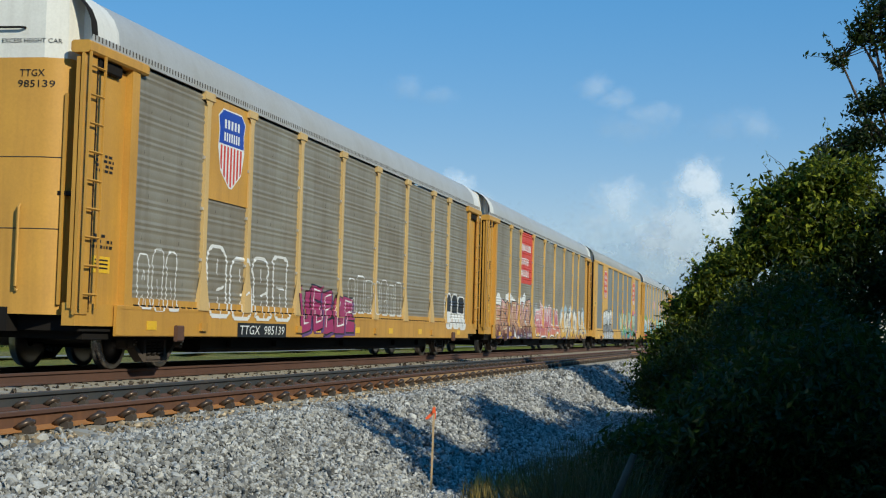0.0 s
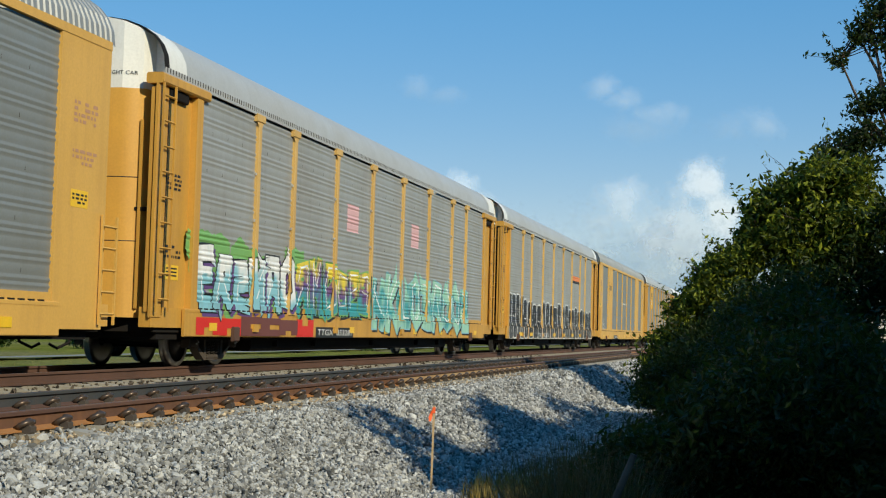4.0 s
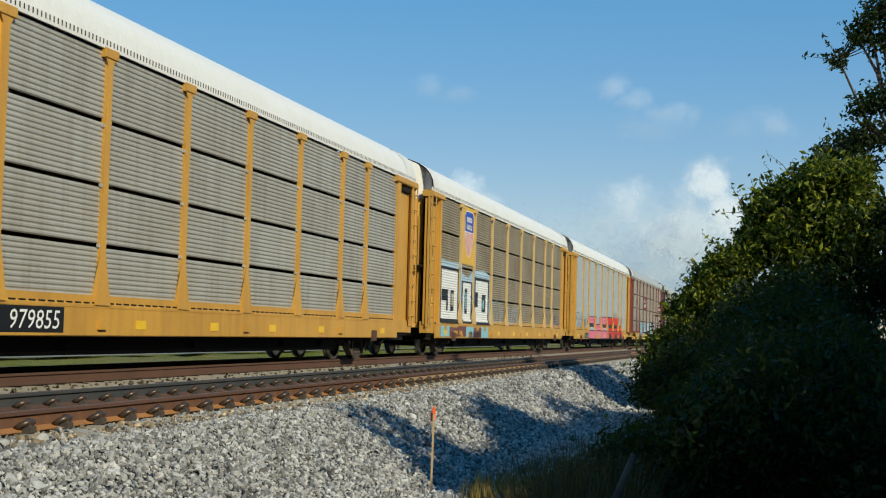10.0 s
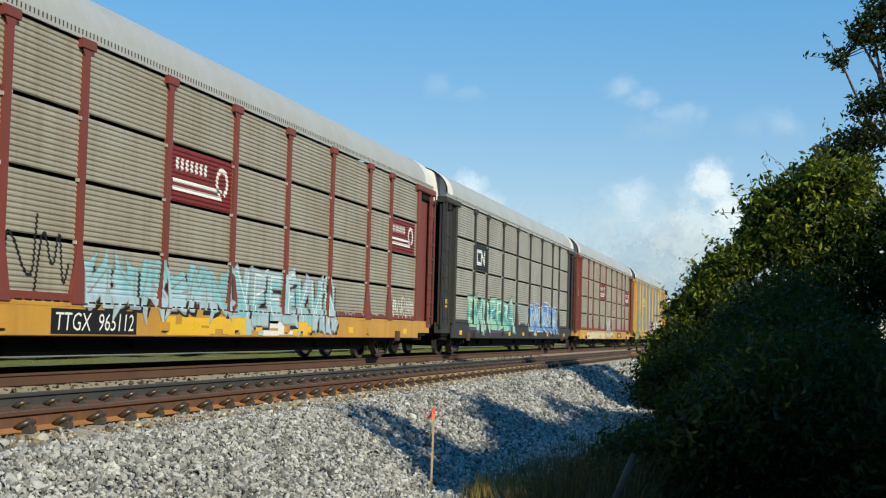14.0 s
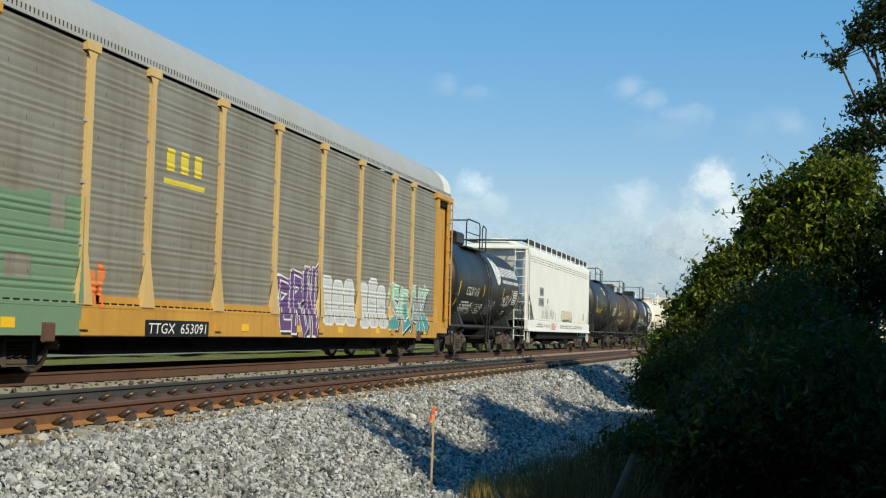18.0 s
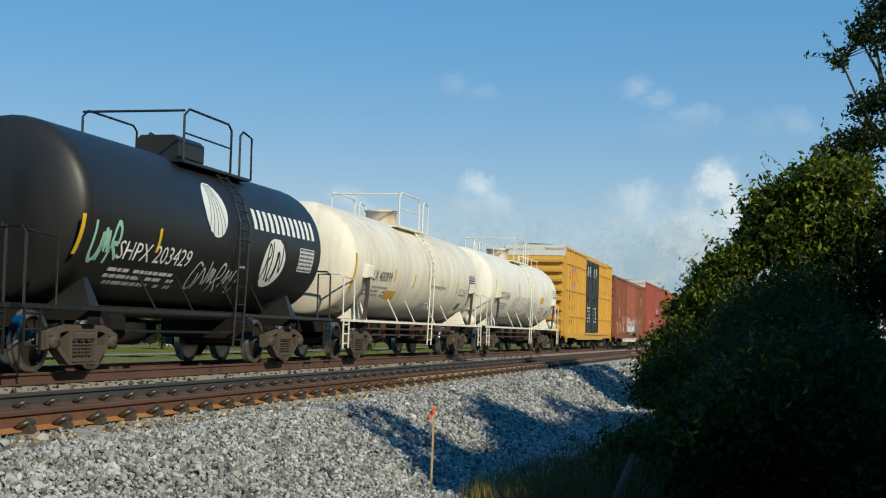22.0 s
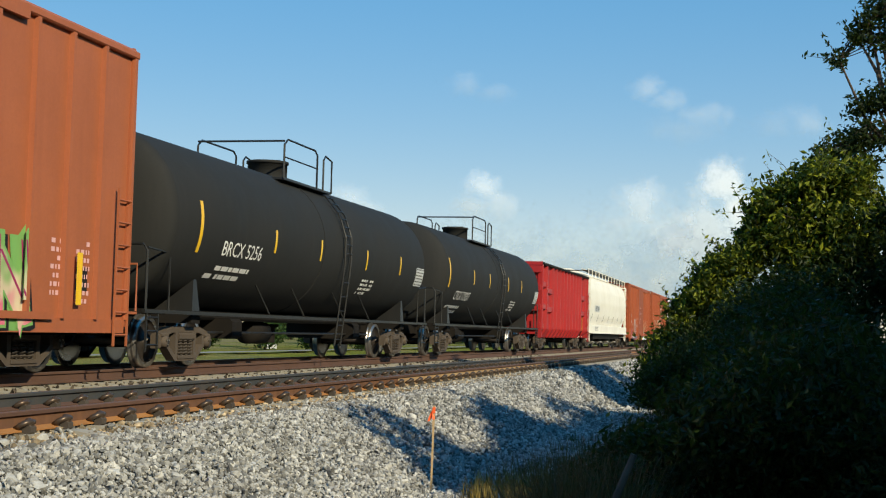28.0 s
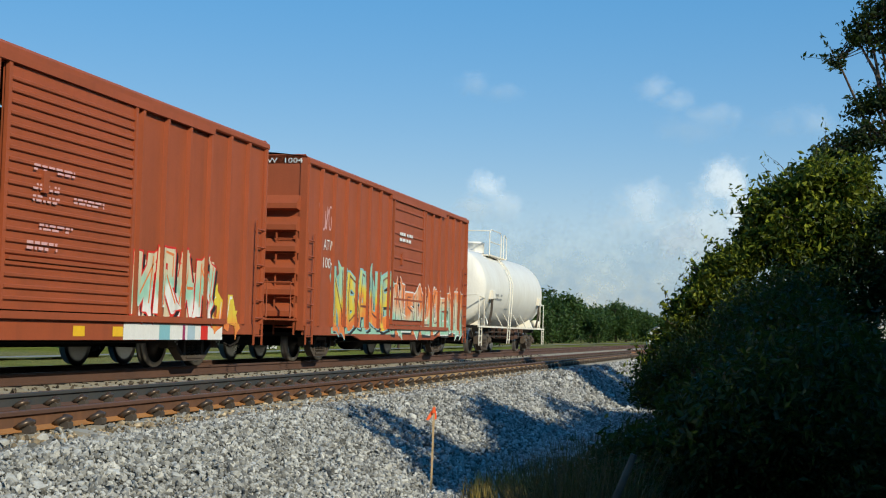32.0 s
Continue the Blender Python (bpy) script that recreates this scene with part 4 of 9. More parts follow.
def roof_kit(y0, y1, mat, corrugated):
    k = Kit()
    if not corrugated:
        k.sheet(roof_profile(), y0, y1, mat, True)
        k.prism([(HALF - 0.02, EAVE + 0.0), (HALF + 0.015, EAVE + 0.0), (HALF + 0.015, EAVE + 0.13), (HALF - 0.02, EAVE + 0.13)], y0, y1, mat)
        for i in range(int((y1 - y0) / 0.11)):
            y = y0 + 0.05 + i * 0.11
            k.box(HALF, HALF + 0.018, y, y + 0.03, EAVE + 0.05, EAVE + 0.132, GRIME)
        return k
    a = roof_profile()
    b = [(x * 0.985, EAVE + 0.1 + (z - EAVE - 0.1) * 0.975) for x, z in a]
    rows, y = [], y0
    while y < y1 - 0.16:
        rows += [(a, y), (a, y + 0.07), (b, y + 0.09), (b, y + 0.14)]
        y += 0.16
    n = len(a)
    k.add([(x, q, z) for pr, q in rows for x, z in pr], [(i * n + j, i * n + j + 1, (i + 1) * n + j + 1, (i + 1) * n + j) for i in range(len(rows) - 1) for j in range(n - 1)], mat)
    return k


BOW = ((-1.19, 0.34), (-1.15, 0.1), (-0.8, -0.06), (0, -0.12), (0.8, -0.06), (1.15, 0.1), (1.19, 0.34))   # plan of the bowed end doors


def bow_at(x):
    return float(np.interp(x, *zip(*BOW)))


def end_kit(mat, top):
    """Pair of rounded end doors under the roof's end, with a seam and hinge line."""
    k = Kit()
    arch = [(x * 0.98, z - 0.02) for x, z in roof_profile()]
    xs = [x * 0.1 for x in range(-14, 15)]
    zs = np.interp(xs, *zip(*sorted(arch)))
    n = len(xs)
    k.add([(x, bow_at(x), 4.62) for x in xs] + [(x, bow_at(x), float(z)) for x, z in zip(xs, zs)], [(i, i + 1, i + n + 1, i + n) for i in range(n - 1)], top)
    w = [(x, y, z) for z in (0.85, 4.62) for x, y in BOW]
    k.add(w, [(i, i + 1, i + 8, i + 7) for i in range(6)], mat, True)
    for a, b in ((-0.75, -0.2), (-0.05, 0.5)):
        k.tube([(a, bow_at(a) - 0.01, 5.06), (a + 0.06, bow_at(a) - 0.06, 5.06), (b - 0.06, bow_at(b) - 0.06, 5.06), (b, bow_at(b) - 0.01, 5.06)], 0.018, DARK, 5)
    k.box(-0.012, 0.012, -0.145, -0.1, 0.9, 4.6, DARK)
    for s in (1, -1):
        # black strip stands for the shade in the recess beside the door
        k.box(min(s * 1.0, s * 1.36), max(s * 1.0, s * 1.46), 0.3, 0.36, 0.9, EAVE, DARK)
        k.box(min(s * 1.11, s * 1.15), max(s * 1.11, s * 1.15), 0.03, 0.12, 1.0, 4.1, mat)
    for z in (2.1, 3.15):
        k.tube([(x, bow_at(x) - 0.002, z) for x in (-1.1, -0.8, 0, 0.8, 1.1)], 0.008, GRIME, 4)
    k.tube([(0.55, -0.12, 1.2), (0.55, -0.16, 1.25), (0.55, -0.16, 2.4), (0.55, -0.12, 2.45)], 0.025, mat, 6)
    return k


COLUMN = {  # recessed panel, jamb, corner post and bracket at the end of the side
    "recessed_panel": (HALF - 0.16, HALF - 0.10, 0.02, 1.64, 0.95, 4.62, 0.0), "door_jamb": (HALF - 0.12, HALF + 0.02, 1.62, 1.9, 0.95, 4.68, 0.01),
    "corner_post": (HALF - 0.07, HALF - 0.02, 0.0, 0.42, 0.85, 4.68, 0.02), "eave_bracket": (HALF - 0.25, HALF + 0.06, 0.0, 2.15, 4.68, 4.86, 0.03)}


def autorack(u, label, frame_mat, panels, sill_mat, roof_mat, style="bands", flush=False, corr=False, end_top=None, tiers=None, posts=POSTS, ends=(0.2, 0.2), post_mat=None):
    e0, e1 = ends[0], AL + ends[1]
    car = car_thing("autorack", u, label, "railway car", "autoracks of the train")
    kid = frame_mat.name + sill_mat.name
    k = Kit()
    k.box(-HALF + 0.1, HALF - 0.1, e0 + 0.3, e1 - 0.3, 0.62, 1.02, DARK)
    k.box(-1.35, 1.35, e0 + 0.5, e1 - 0.5, 0.5, 0.63, DARK)
    k.box(-1.15, 1.15, 5.4, AL - 5.4, 0.26, 0.62, DARK, 0.06)
    k.box(-0.4, 0.4, e0, e1, 0.6, 0.95, DARK)
    for y in (6.6, 9, 13.5, 18, 20.5):
        k.box(-1.25, 1.25, y, y + 0.3, 0.36, 0.62, DARK)
    part("underframe", k, car, "black steel underframe", key=("autorack_under", ends))

    def sill():
        k = Kit()
        k.box(HALF - 0.02, HALF + 0.03, 1.4, AL - 1.4, SILL, DECK, sill_mat, 0.015)
        k.box(HALF - 0.25, HALF - 0.04, e0 + 0.05, e1 - 0.05, SILL + 0.15, DECK, sill_mat)
        k.box(HALF - 0.02, HALF + 0.036, 1.4, AL - 1.4, DECK - 0.06, DECK - 0.01, sill_mat)
        # black dashes paint in the shade under the panels' bottom flange
        for i in range(94):
            y = 2.0 + i * 0.25
            k.box(HALF - 0.03, HALF + 0.02, y, y + 0.15, DECK - 0.011, DECK + 0.022, DARK)
        k.box(-HALF - 0.03, -HALF + 0.02, 1.4, AL - 1.4, SILL, DECK, sill_mat)
        for y in POSTS[::2]:
            k.box(HALF + 0.03, HALF + 0.08, y - 0.12, y + 0.12, SILL + 0.1, SILL + 0.24, sill_mat)
        return k
    part("side_sill", sill, car, key=("sill" + kid, ends))
    bays = (EDGES[0], *posts, EDGES[1])
    levels = tiers or (DECK, EAVE)
    for i in range(len(bays) - 1):
        w = bays[i + 1] - bays[i]
        for j in range(len(levels) - 1):
            mat = panels(i, j) if callable(panels) else panels
            if mat is None:
                continue
            g = 0.0 if j == 0 else 0.03
            part("side_panel", lambda: panel_kit(w, levels[j] + (g or 0.005), levels[j + 1] - 0.03, style, mat), car, "", pose(0, bays[i], 0), key=("panel", round(w, 2), j, style, mat.name, len(levels)))
    part("bottom_rail", lambda: Kit().box(HALF - 0.05, HALF, EDGES[0], EDGES[1], DECK - 0.004, DECK + 0.125, frame_mat), car, "", key="brail" + kid)
    for y in (3.45, AL - 3.75):
        part("jacking_pad", lambda: Kit().box(HALF + 0.03, HALF + 0.1, 0, 0.26, 0.47, 0.74, RUSTDARK, 0.02), car, "rusty jacking pad", pose(0, y, 0), key="jackpad")
    if flush:
        def skin():
            k = Kit()
            for a, b in ((e0 + 0.35, 1.9), (25.6, e1 - 0.35)):
                k.box(HALF - 0.06, HALF + 0.01, a, b, SILL + 0.1, EAVE + 0.08, frame_mat)
            for a, b in ((4.64, 6.62), (20.9, 22.95)):
                k.box(HALF - 0.06, HALF + 0.008, a, b, DECK, EAVE, frame_mat)
            k.box(HALF - 0.06, HALF + 0.02, e0 + 0.35, e1 - 0.35, EAVE, EAVE + 0.13, frame_mat)
            return k
        part("side_frame_plate", skin, car, key="skin" + kid)
        for p in posts:
            part("post", lambda: post_kit(frame_mat, False, EAVE), car, "", pose(0, p, 0), key="fpost" + kid)
    else:
        for p in posts:
            part("post", lambda: post_kit(post_mat or frame_mat, True, EAVE), car, "", pose(0, p, 0), key="post" + kid + (post_mat or frame_mat).name)
        for y, s in ((e0, (1.9 - e0) / 1.9), (e1, -(1.6 + ends[1]) / 1.9)):
            m = pose(0, y, 0) @ Matrix.Diagonal((1, s, 1, 1))
            for nm, q in COLUMN.items():
                part(nm, lambda: Kit().box(*q[:6], frame_mat, q[6]), car, "", m, key=nm + kid)
            part("lock_box", lambda: Kit().box(HALF - 0.12, HALF - 0.02, 0.5, 1.3, 4.5, 4.68, DARK, 0.02), car, "", m, key="lock_box")
    lz, rungs = (0.72, 5) if flush else (0.95, 9)
    for a in (e0 + 0.05, e1 - 0.5):
        part("ladder", ladder_kit(HALF + 0.05, a, a + 0.45, lz, 2.35 if flush else 4.7, rungs, frame_mat, 0.02), car)

    def far_side():
        k = Kit()
        k.box(-HALF, -HALF + 0.05, e0 + 0.2, e1 - 0.2, DECK, EAVE + 0.1, frame_mat)
        k.box(-HALF + 0.1, HALF - 0.15, 0.35, AL - 0.35, 2.6, 2.66, DARK)
        return k
    part("far_side_wall", far_side, car, key=("farside" + kid, ends))
    top = end_top or WHITE
    for y, r in ((e0 + 0.1, 0), (e1 - 0.1, 180)):
        part("end_door", lambda: end_kit(frame_mat, top), car, "", pose(0, y, 0, 0, 0, r), key="end" + kid + top.name)
    part("roof", lambda: roof_kit(e0 + 0.15, e1 - 0.15, roof_mat, corr), car, "", key=("roof", roof_mat.name, corr, ends))
    if not corr:
        for a, b, m in ((e0 + 0.13, e0 + 0.32, DARK), (e0 + 0.32, e0 + 1.0, top), (e1 - 1.05, e1 - 0.13, top)):
            part("roof_end", lambda: Kit().sheet([(x * 1.004, z + 0.006) for x, z in roof_profile()], a, b, m, True), car, "painted end of the roof", key=("rend", a, m.name))
    for y in (3.6, AL - 3.6):
        truck(car, y)
    couplers(car, e0 - 0.55, e1 + 0.55)
    return car


def grey(name, c, dirt=(0.16, 0.125, 0.08), amount=0.55, streak=0.4):
    return paint(name, c, dirt, amount, 0.5, streak, 0.25)


PANEL_BROWN = grey("panel_browned_grey", (0.33, 0.305, 0.24), streak=0.6)
PANEL_TAN = grey("panel_tan_grey", (0.44, 0.415, 0.345), (0.22, 0.16, 0.09), 0.45, 0.55)
PANEL_SILVER = grey("panel_dusty_silver", (0.47, 0.455, 0.405), (0.2, 0.16, 0.11), 0.4, 0.5)
PANEL_GREY = grey("panel_grey", (0.385, 0.385, 0.365), (0.2, 0.18, 0.14), 0.3, 0.25)
PANEL_DARK = grey("panel_dark_grey", (0.25, 0.265, 0.26), (0.16, 0.14, 0.1), 0.25, 0.2)
PANEL_PALE = grey("panel_pale_blue_grey", (0.46, 0.51, 0.53), (0.34, 0.33, 0.3), 0.3, 0.35)
PANEL_DUST = grey("panel_dusty_grey", (0.38, 0.355, 0.29), (0.15, 0.105, 0.055), 0.55, 0.65)
PANEL_RUSTY = grey("panel_rusty_brown", (0.37, 0.31, 0.205), (0.13, 0.085, 0.045), 0.5, 0.4)
ROOF_GREY = grey("roof_grey", (0.52, 0.515, 0.49), (0.3, 0.28, 0.24), 0.3, 0.2)
ROOF_RIBBED = grey("roof_ribbed_grey", (0.30, 0.31, 0.31), (0.2, 0.19, 0.17), 0.3, 0.2)
ROOF_WHITE = paint("roof_white", (0.80, 0.79, 0.75), (0.5, 0.47, 0.42), 0.2, 0.5, 0.15)
OXIDE = paint("oxide_red_brown", (0.20, 0.045, 0.035), (0.1, 0.05, 0.035), 0.4, 0.55, 0.4)
CNBLACK = paint("car_black", (0.03, 0.03, 0.03), (0.08, 0.07, 0.06), 0.4, 0.6, 0.3)
TIERS = (DECK, 1.9, 2.8, 3.77, EAVE)


SLACK = (0.03, -0.08, 0, 0, 0.02, -0.02, 0.08, -0.13, -0.05, 0.1, 0, 0, 0, 0.36)


def uc(i):
    return 17.47 + 28.55 * (i - 1) + SLACK[i - 1]


def without(mat, *skip):
    return lambda i, j: None if (i, j) in skip or (i, None) in skip else mat


racks = {}
racks[1] = autorack(uc(1), "yellow autorack with browned grey corrugated panels and graffiti", YELLOW, PANEL_BROWN, YELLOW, ROOF_GREY, post_mat=YPALE)
racks[2] = autorack(uc(2), "yellow autorack with browned grey panels and a red sign", YELLOW, PANEL_BROWN, YELLOW, ROOF_GREY, post_mat=YMID)
racks[3] = autorack(uc(3), "yellow flush-sided autorack with dark grey panels and red octagon signs", YFLUSH, without(PANEL_DARK, (1, None), (7, None)), YFLUSH, ROOF_RIBBED, flush=True, corr=True)
racks[4] = autorack(uc(4), "yellow autorack with grey panels and teal graffiti", YELLOW, PANEL_GREY, YELLOW, ROOF_GREY, post_mat=YMID)
racks[5] = autorack(uc(5), "yellow autorack with grey panels and a band of black graffiti", YELLOW, PANEL_GREY, YELLOW, ROOF_GREY, post_mat=YMID)
racks[6] = autorack(uc(6), "clean yellow flush-sided autorack with dark grey panels", YFLUSH, without(PANEL_DARK, (1, None), (7, None)), YFLUSH, ROOF_RIBBED, flush=True, corr=True)
racks[7] = autorack(uc(7), "yellow autorack with dusty weathered panels", YELLOW, PANEL_DUST, YELLOW, ROOF_GREY, ends=(0.2, 0.4))
racks[8] = autorack(uc(8), "yellow autorack with fine ribbed grey panels and white roof", YELLOW, PANEL_SILVER, YELLOW, ROOF_WHITE, "fine", tiers=TIERS, ends=(0.45, 0.3))
racks[9] = autorack(uc(9), "yellow autorack with rusty brown ribbed panels and white graffiti", YELLOW, PANEL_RUSTY, YELLOW, ROOF_WHITE, "fine", tiers=TIERS, ends=(0.5, 0.2), post_mat=YPALE)
racks[10] = autorack(uc(10), "yellow autorack with pale repainted panels and red and pink graffiti", YELLOW, PANEL_PALE, YELLOW, ROOF_WHITE)
racks[11] = autorack(uc(11), "oxide red autorack with weathered ribbed panels and blue graffiti", OXIDE, PANEL_TAN, YELLOW, ROOF_GREY, "fine", tiers=TIERS)
racks[12] = autorack(uc(12), "black autorack with grey ribbed panels and green graffiti", CNBLACK, PANEL_SILVER, CNBLACK, ROOF_GREY, "fine", tiers=TIERS)
racks[13] = autorack(uc(13), "oxide red autorack with dusty ribbed panels on a yellow sill", OXIDE, PANEL_TAN, YELLOW, ROOF_GREY, "fine", tiers=TIERS)
racks[14] = autorack(uc(14), "yellow autorack with grey panels, last of its kind in the train", YELLOW, grey("panel_worn_grey", (0.32, 0.305, 0.255), streak=0.55), YELLOW, ROOF_GREY, post_mat=YPALE)


# -- tank cars --
def tank_kit(L, r, zc, mat):
    k = Kit()
    kn, dish = 0.26, 0.26         # tight knuckle round a shallow dished crown
    cap = [(0.001, 0.0)] + [((r - kn) * i / 6, dish * (i / 6) ** 2 * 0.75) for i in range(1, 7)]
    cap += [(r - kn + kn * math.sin(t), dish * 0.75 + 0.04 + kn * (1 - math.cos(t))) for t in (0.45, 0.7, 0.95, 1.2, 1.4, math.pi / 2)]
    prof = cap + [(r, L * f) for f in (0.2, 0.35, 0.5, 0.65, 0.8)] + [(q, L - d) for q, d in reversed(cap)]
    k.lathe(prof, "y", (0, 0, zc), mat, 40)
    return k


def tank_car(u, label, L, r, zc, mat, rail_mat, dome_y, frame_y0=-0.5, frame_y1=None, dome="box", walk_len=3.2, bands=(), lead=0.0, ladder_dy=0.2, dome_mat=None, rail_h=0.75):
    car = car_thing("tank_car", u, label, "railway car", "tank cars of the train")
    f1 = L + 0.5 if frame_y1 is None else frame_y1
    part("tank", tank_kit(L + lead, r, zc, mat), car, "", pose(0, -lead, 0))
    for y in bands:
        b = Kit()
        b.lathe([(r - 0.01, -0.06), (r + 0.012, -0.06), (r + 0.012, 0.06), (r - 0.01, 0.06)], "y", (0, y, zc), mat, 40, False)
        part("band", b, car)
    for y0, y1 in ((frame_y0, 2.6), (L - 2.6, f1)):
        k = Kit()
        k.box(-0.32, 0.32, y0, y1, 0.66, 1.0, DARK)
        k.box(-1.35, 1.35, y0, y0 + 0.9 if y0 < 1 else y1, 0.92, 1.0, DARK) if y0 < 1 else k.box(-1.35, 1.35, y1 - 0.9, y1, 0.92, 1.0, DARK)
        yb = 1.75 if y0 < 1 else L - 1.75
        k.box(-1.3, 1.3, yb - 0.18, yb + 0.18, 0.78, 1.0, DARK)
        for s in (-1, 1):
            k.add([(s * 1.3, yb - 0.17, 0.95), (s * 1.3, yb + 0.17, 0.95), (s * (r - 0.3), yb + 0.06, zc - 1.02), (s * (r - 0.3), yb - 0.06, zc - 1.02),
                   (s * 0.5, yb - 0.2, 0.95), (s * 0.5, yb + 0.2, 0.95)], [(0, 1, 2, 3), (0, 3, 4), (1, 5, 2)], rail_mat)
        part("stub_sill", k, car, "black end sill and bolster")
    side = Kit()
    side.box(1.36, 1.42, frame_y0, f1, 0.93, 0.99, rail_mat)
    side.box(-1.42, -1.36, frame_y0, f1, 0.93, 0.99, rail_mat)
    for f in (0.3, 0.42, 0.58, 0.7):
        side.tube([(1.39, L * f, 0.97), (1.18, L * f - 0.35, zc - r * 0.62)], 0.02, rail_mat, 5)
    part("side_rail", side, car)
    for y, s in ((frame_y0 + 0.1, 1), (f1 - 0.1, -1)):
        h = Kit()
        h.tube([(1.38, y, 0.95), (1.38, y, 1.95), (1.3, y, 2.05), (-1.3, y, 2.05), (-1.38, y, 1.95), (-1.38, y, 0.95)], 0.022, rail_mat, 5)
        h.tube([(1.38, y + 0.85 * s, 0.95), (1.38, y + 0.85 * s, 1.95), (1.38, y, 2.0)], 0.02, rail_mat, 5)
        part("handrail", h, car)
        part("step_ladder", ladder_kit(1.4, y, y + 0.42 * s, 0.3, 0.97, 3, rail_mat), car)
    top = zc + r
    d = Kit()
    if dome == "box":
        d.box(-0.42, 0.42, dome_y - 0.6, dome_y + 0.6, top - 0.05, top + 0.42, dome_mat or mat, 0.08)
    else:
        d.lathe([(0.45, -0.05), (0.45, 0.3), (0.48, 0.3), (0.48, 0.36), (0.001, 0.4)], "z", (0, dome_y, top), dome_mat or mat, 20)
        d.tube([(0.3, dome_y, top + 0.38), (-0.3, dome_y, top + 0.38)], 0.03, rail_mat, 5)
    part("dome", d, car)
    if rail_mat is not BLACK:
        for y in (1.35, L - 1.35):
            q = Kit()
            q.box(r - 0.06, r + 0.10, y - 0.2, y + 0.2, zc - 0.42, zc - 0.1, rail_mat, 0.03)
            for dy in (-0.09, 0.02, 0.12):
                q.tube([(r + 0.02, y + dy, zc - 0.42), (r + 0.0, y + dy * 0.8, zc - 0.85), (1.36, y + dy, 1.0)], 0.028, GRIME, 6)
            part("valve_box", q, car, "sample valve box with dark pipes")
        q = Kit()
        q.lathe([(0.001, 0), (0.17, 0.03), (0.17, 0.62), (0.001, 0.65)], "y", (1.18, L - 0.75, 1.17), rail_mat, 12)
        q.box(1.0, 1.36, L - 0.7, L - 0.2, 0.98, 1.02, rail_mat)
        part("brake_cylinder", q, car)
        q = Kit()
        for z in (0.62, 0.78):
            q.tube([(1.0, 2.6, z), (1.0, L - 2.6, z)], 0.03, GRIME, 6)
        for i in range(7):
            y = 2.8 + (L - 5.6) * i / 6
            q.box(0.94, 1.06, y - 0.04, y + 0.04, 0.55, 1.0, RUSTDARK)
        q.box(0.6, 1.1, L * 0.62, L * 0.62 + 0.5, 0.5, 0.86, RUSTDARK, 0.04)
        part("brake_rigging", q, car, "rusty rods and levers under the tank")
    w = Kit()
    w.box(0.35, 1.0, dome_y - walk_len / 2, dome_y + walk_len / 2, top - 0.22, top - 0.17, rail_mat)
    w.box(-1.0, -0.35, dome_y - walk_len / 2, dome_y + walk_len / 2, top - 0.22, top - 0.17, rail_mat)
    part("walkway", w, car)
    g = Kit()
    a, b = dome_y - walk_len / 2, dome_y + walk_len / 2
    for x in (1.0, -1.0):
        g.tube([(x, a, top - 0.2), (x, a, top + rail_h - 0.13), (x, a + 0.2, top + rail_h), (x, b - 1.2, top + rail_h), (x, b - 1.05, top + rail_h - 0.1), (x, b - 1.05, top - 0.2)], 0.024, rail_mat, 5)
        g.tube([(x, b - 0.6, top - 0.2), (x, b - 0.6, top + rail_h - 0.13), (x, b - 0.45, top + rail_h - 0.03), (x, b, top + rail_h - 0.1), (x, b, top - 0.2)], 0.024, rail_mat, 5)
        g.tube([(x, a, top + rail_h * 0.4), (x, b - 1.05, top + rail_h * 0.4)], 0.018, rail_mat, 5)
    g.tube([(1.0, a, top + rail_h - 0.05), (-1.0, a, top + rail_h - 0.05)], 0.024, rail_mat, 5)
    part("guard_rail", g, car)
    ladder = Kit()
    for dy in (-0.22, 0.22):
        ladder.tube([(1.42, (dome_y + ladder_dy) + dy, 0.35)] + [((r + 0.09) * math.sin(t), (dome_y + ladder_dy) + dy, zc + (r + 0.09) * math.cos(t)) for t in (1.75, 1.4, 1.05, 0.7)], 0.022, rail_mat, 5)
    for i in range(13):
        if i < 5:
            p = (1.42 + (i / 4.5) * (r + 0.05 - 1.42), 0.5 + i * 0.33)
        else:
            t = 1.75 - (i - 4) * 0.125
            p = ((r + 0.09) * math.sin(t), zc + (r + 0.09) * math.cos(t))
        ladder.tube([(p[0], (dome_y + ladder_dy) - 0.22, p[1]), (p[0], (dome_y + ladder_dy) + 0.22, p[1])], 0.015, rail_mat, 4)
    part("ladder", ladder, car)
    u_kit = Kit()
    u_kit.lathe([(0.001, 0), (0.24, 0.02), (0.24, 0.98), (0.001, 1.0)], "y", (0.2, L * 0.5 - 1.8, 0.62), DARK, 12)
    u_kit.lathe([(0.12, 0), (0.12, 0.35), (0.2, 0.36), (0.2, 0.42), (0.001, 0.42)], "z", (0, L * 0.5 + 0.2, 0.4), DARK, 12)
    u_kit.tube([(0.7, 2.4, 0.62), (0.7, L - 2.4, 0.62)], 0.025, rail_mat, 5)
    u_kit.box(-0.55, 0.55, 2.6, L - 2.6, 0.86, 1.04, DARK, 0.05)
    for f in (0.27, 0.73):
        u_kit.box(-0.9, 0.9, L * f - 0.25, L * f + 0.25, 0.5, 0.9, DARK, 0.06)
    part("brake_gear", u_kit, car, "air reservoir, outlet valve and brake rod")
    truck(car, 1.75)
    truck(car, L - 1.75)
    couplers(car, frame_y0 - 0.4, f1 + 0.4)
    return car


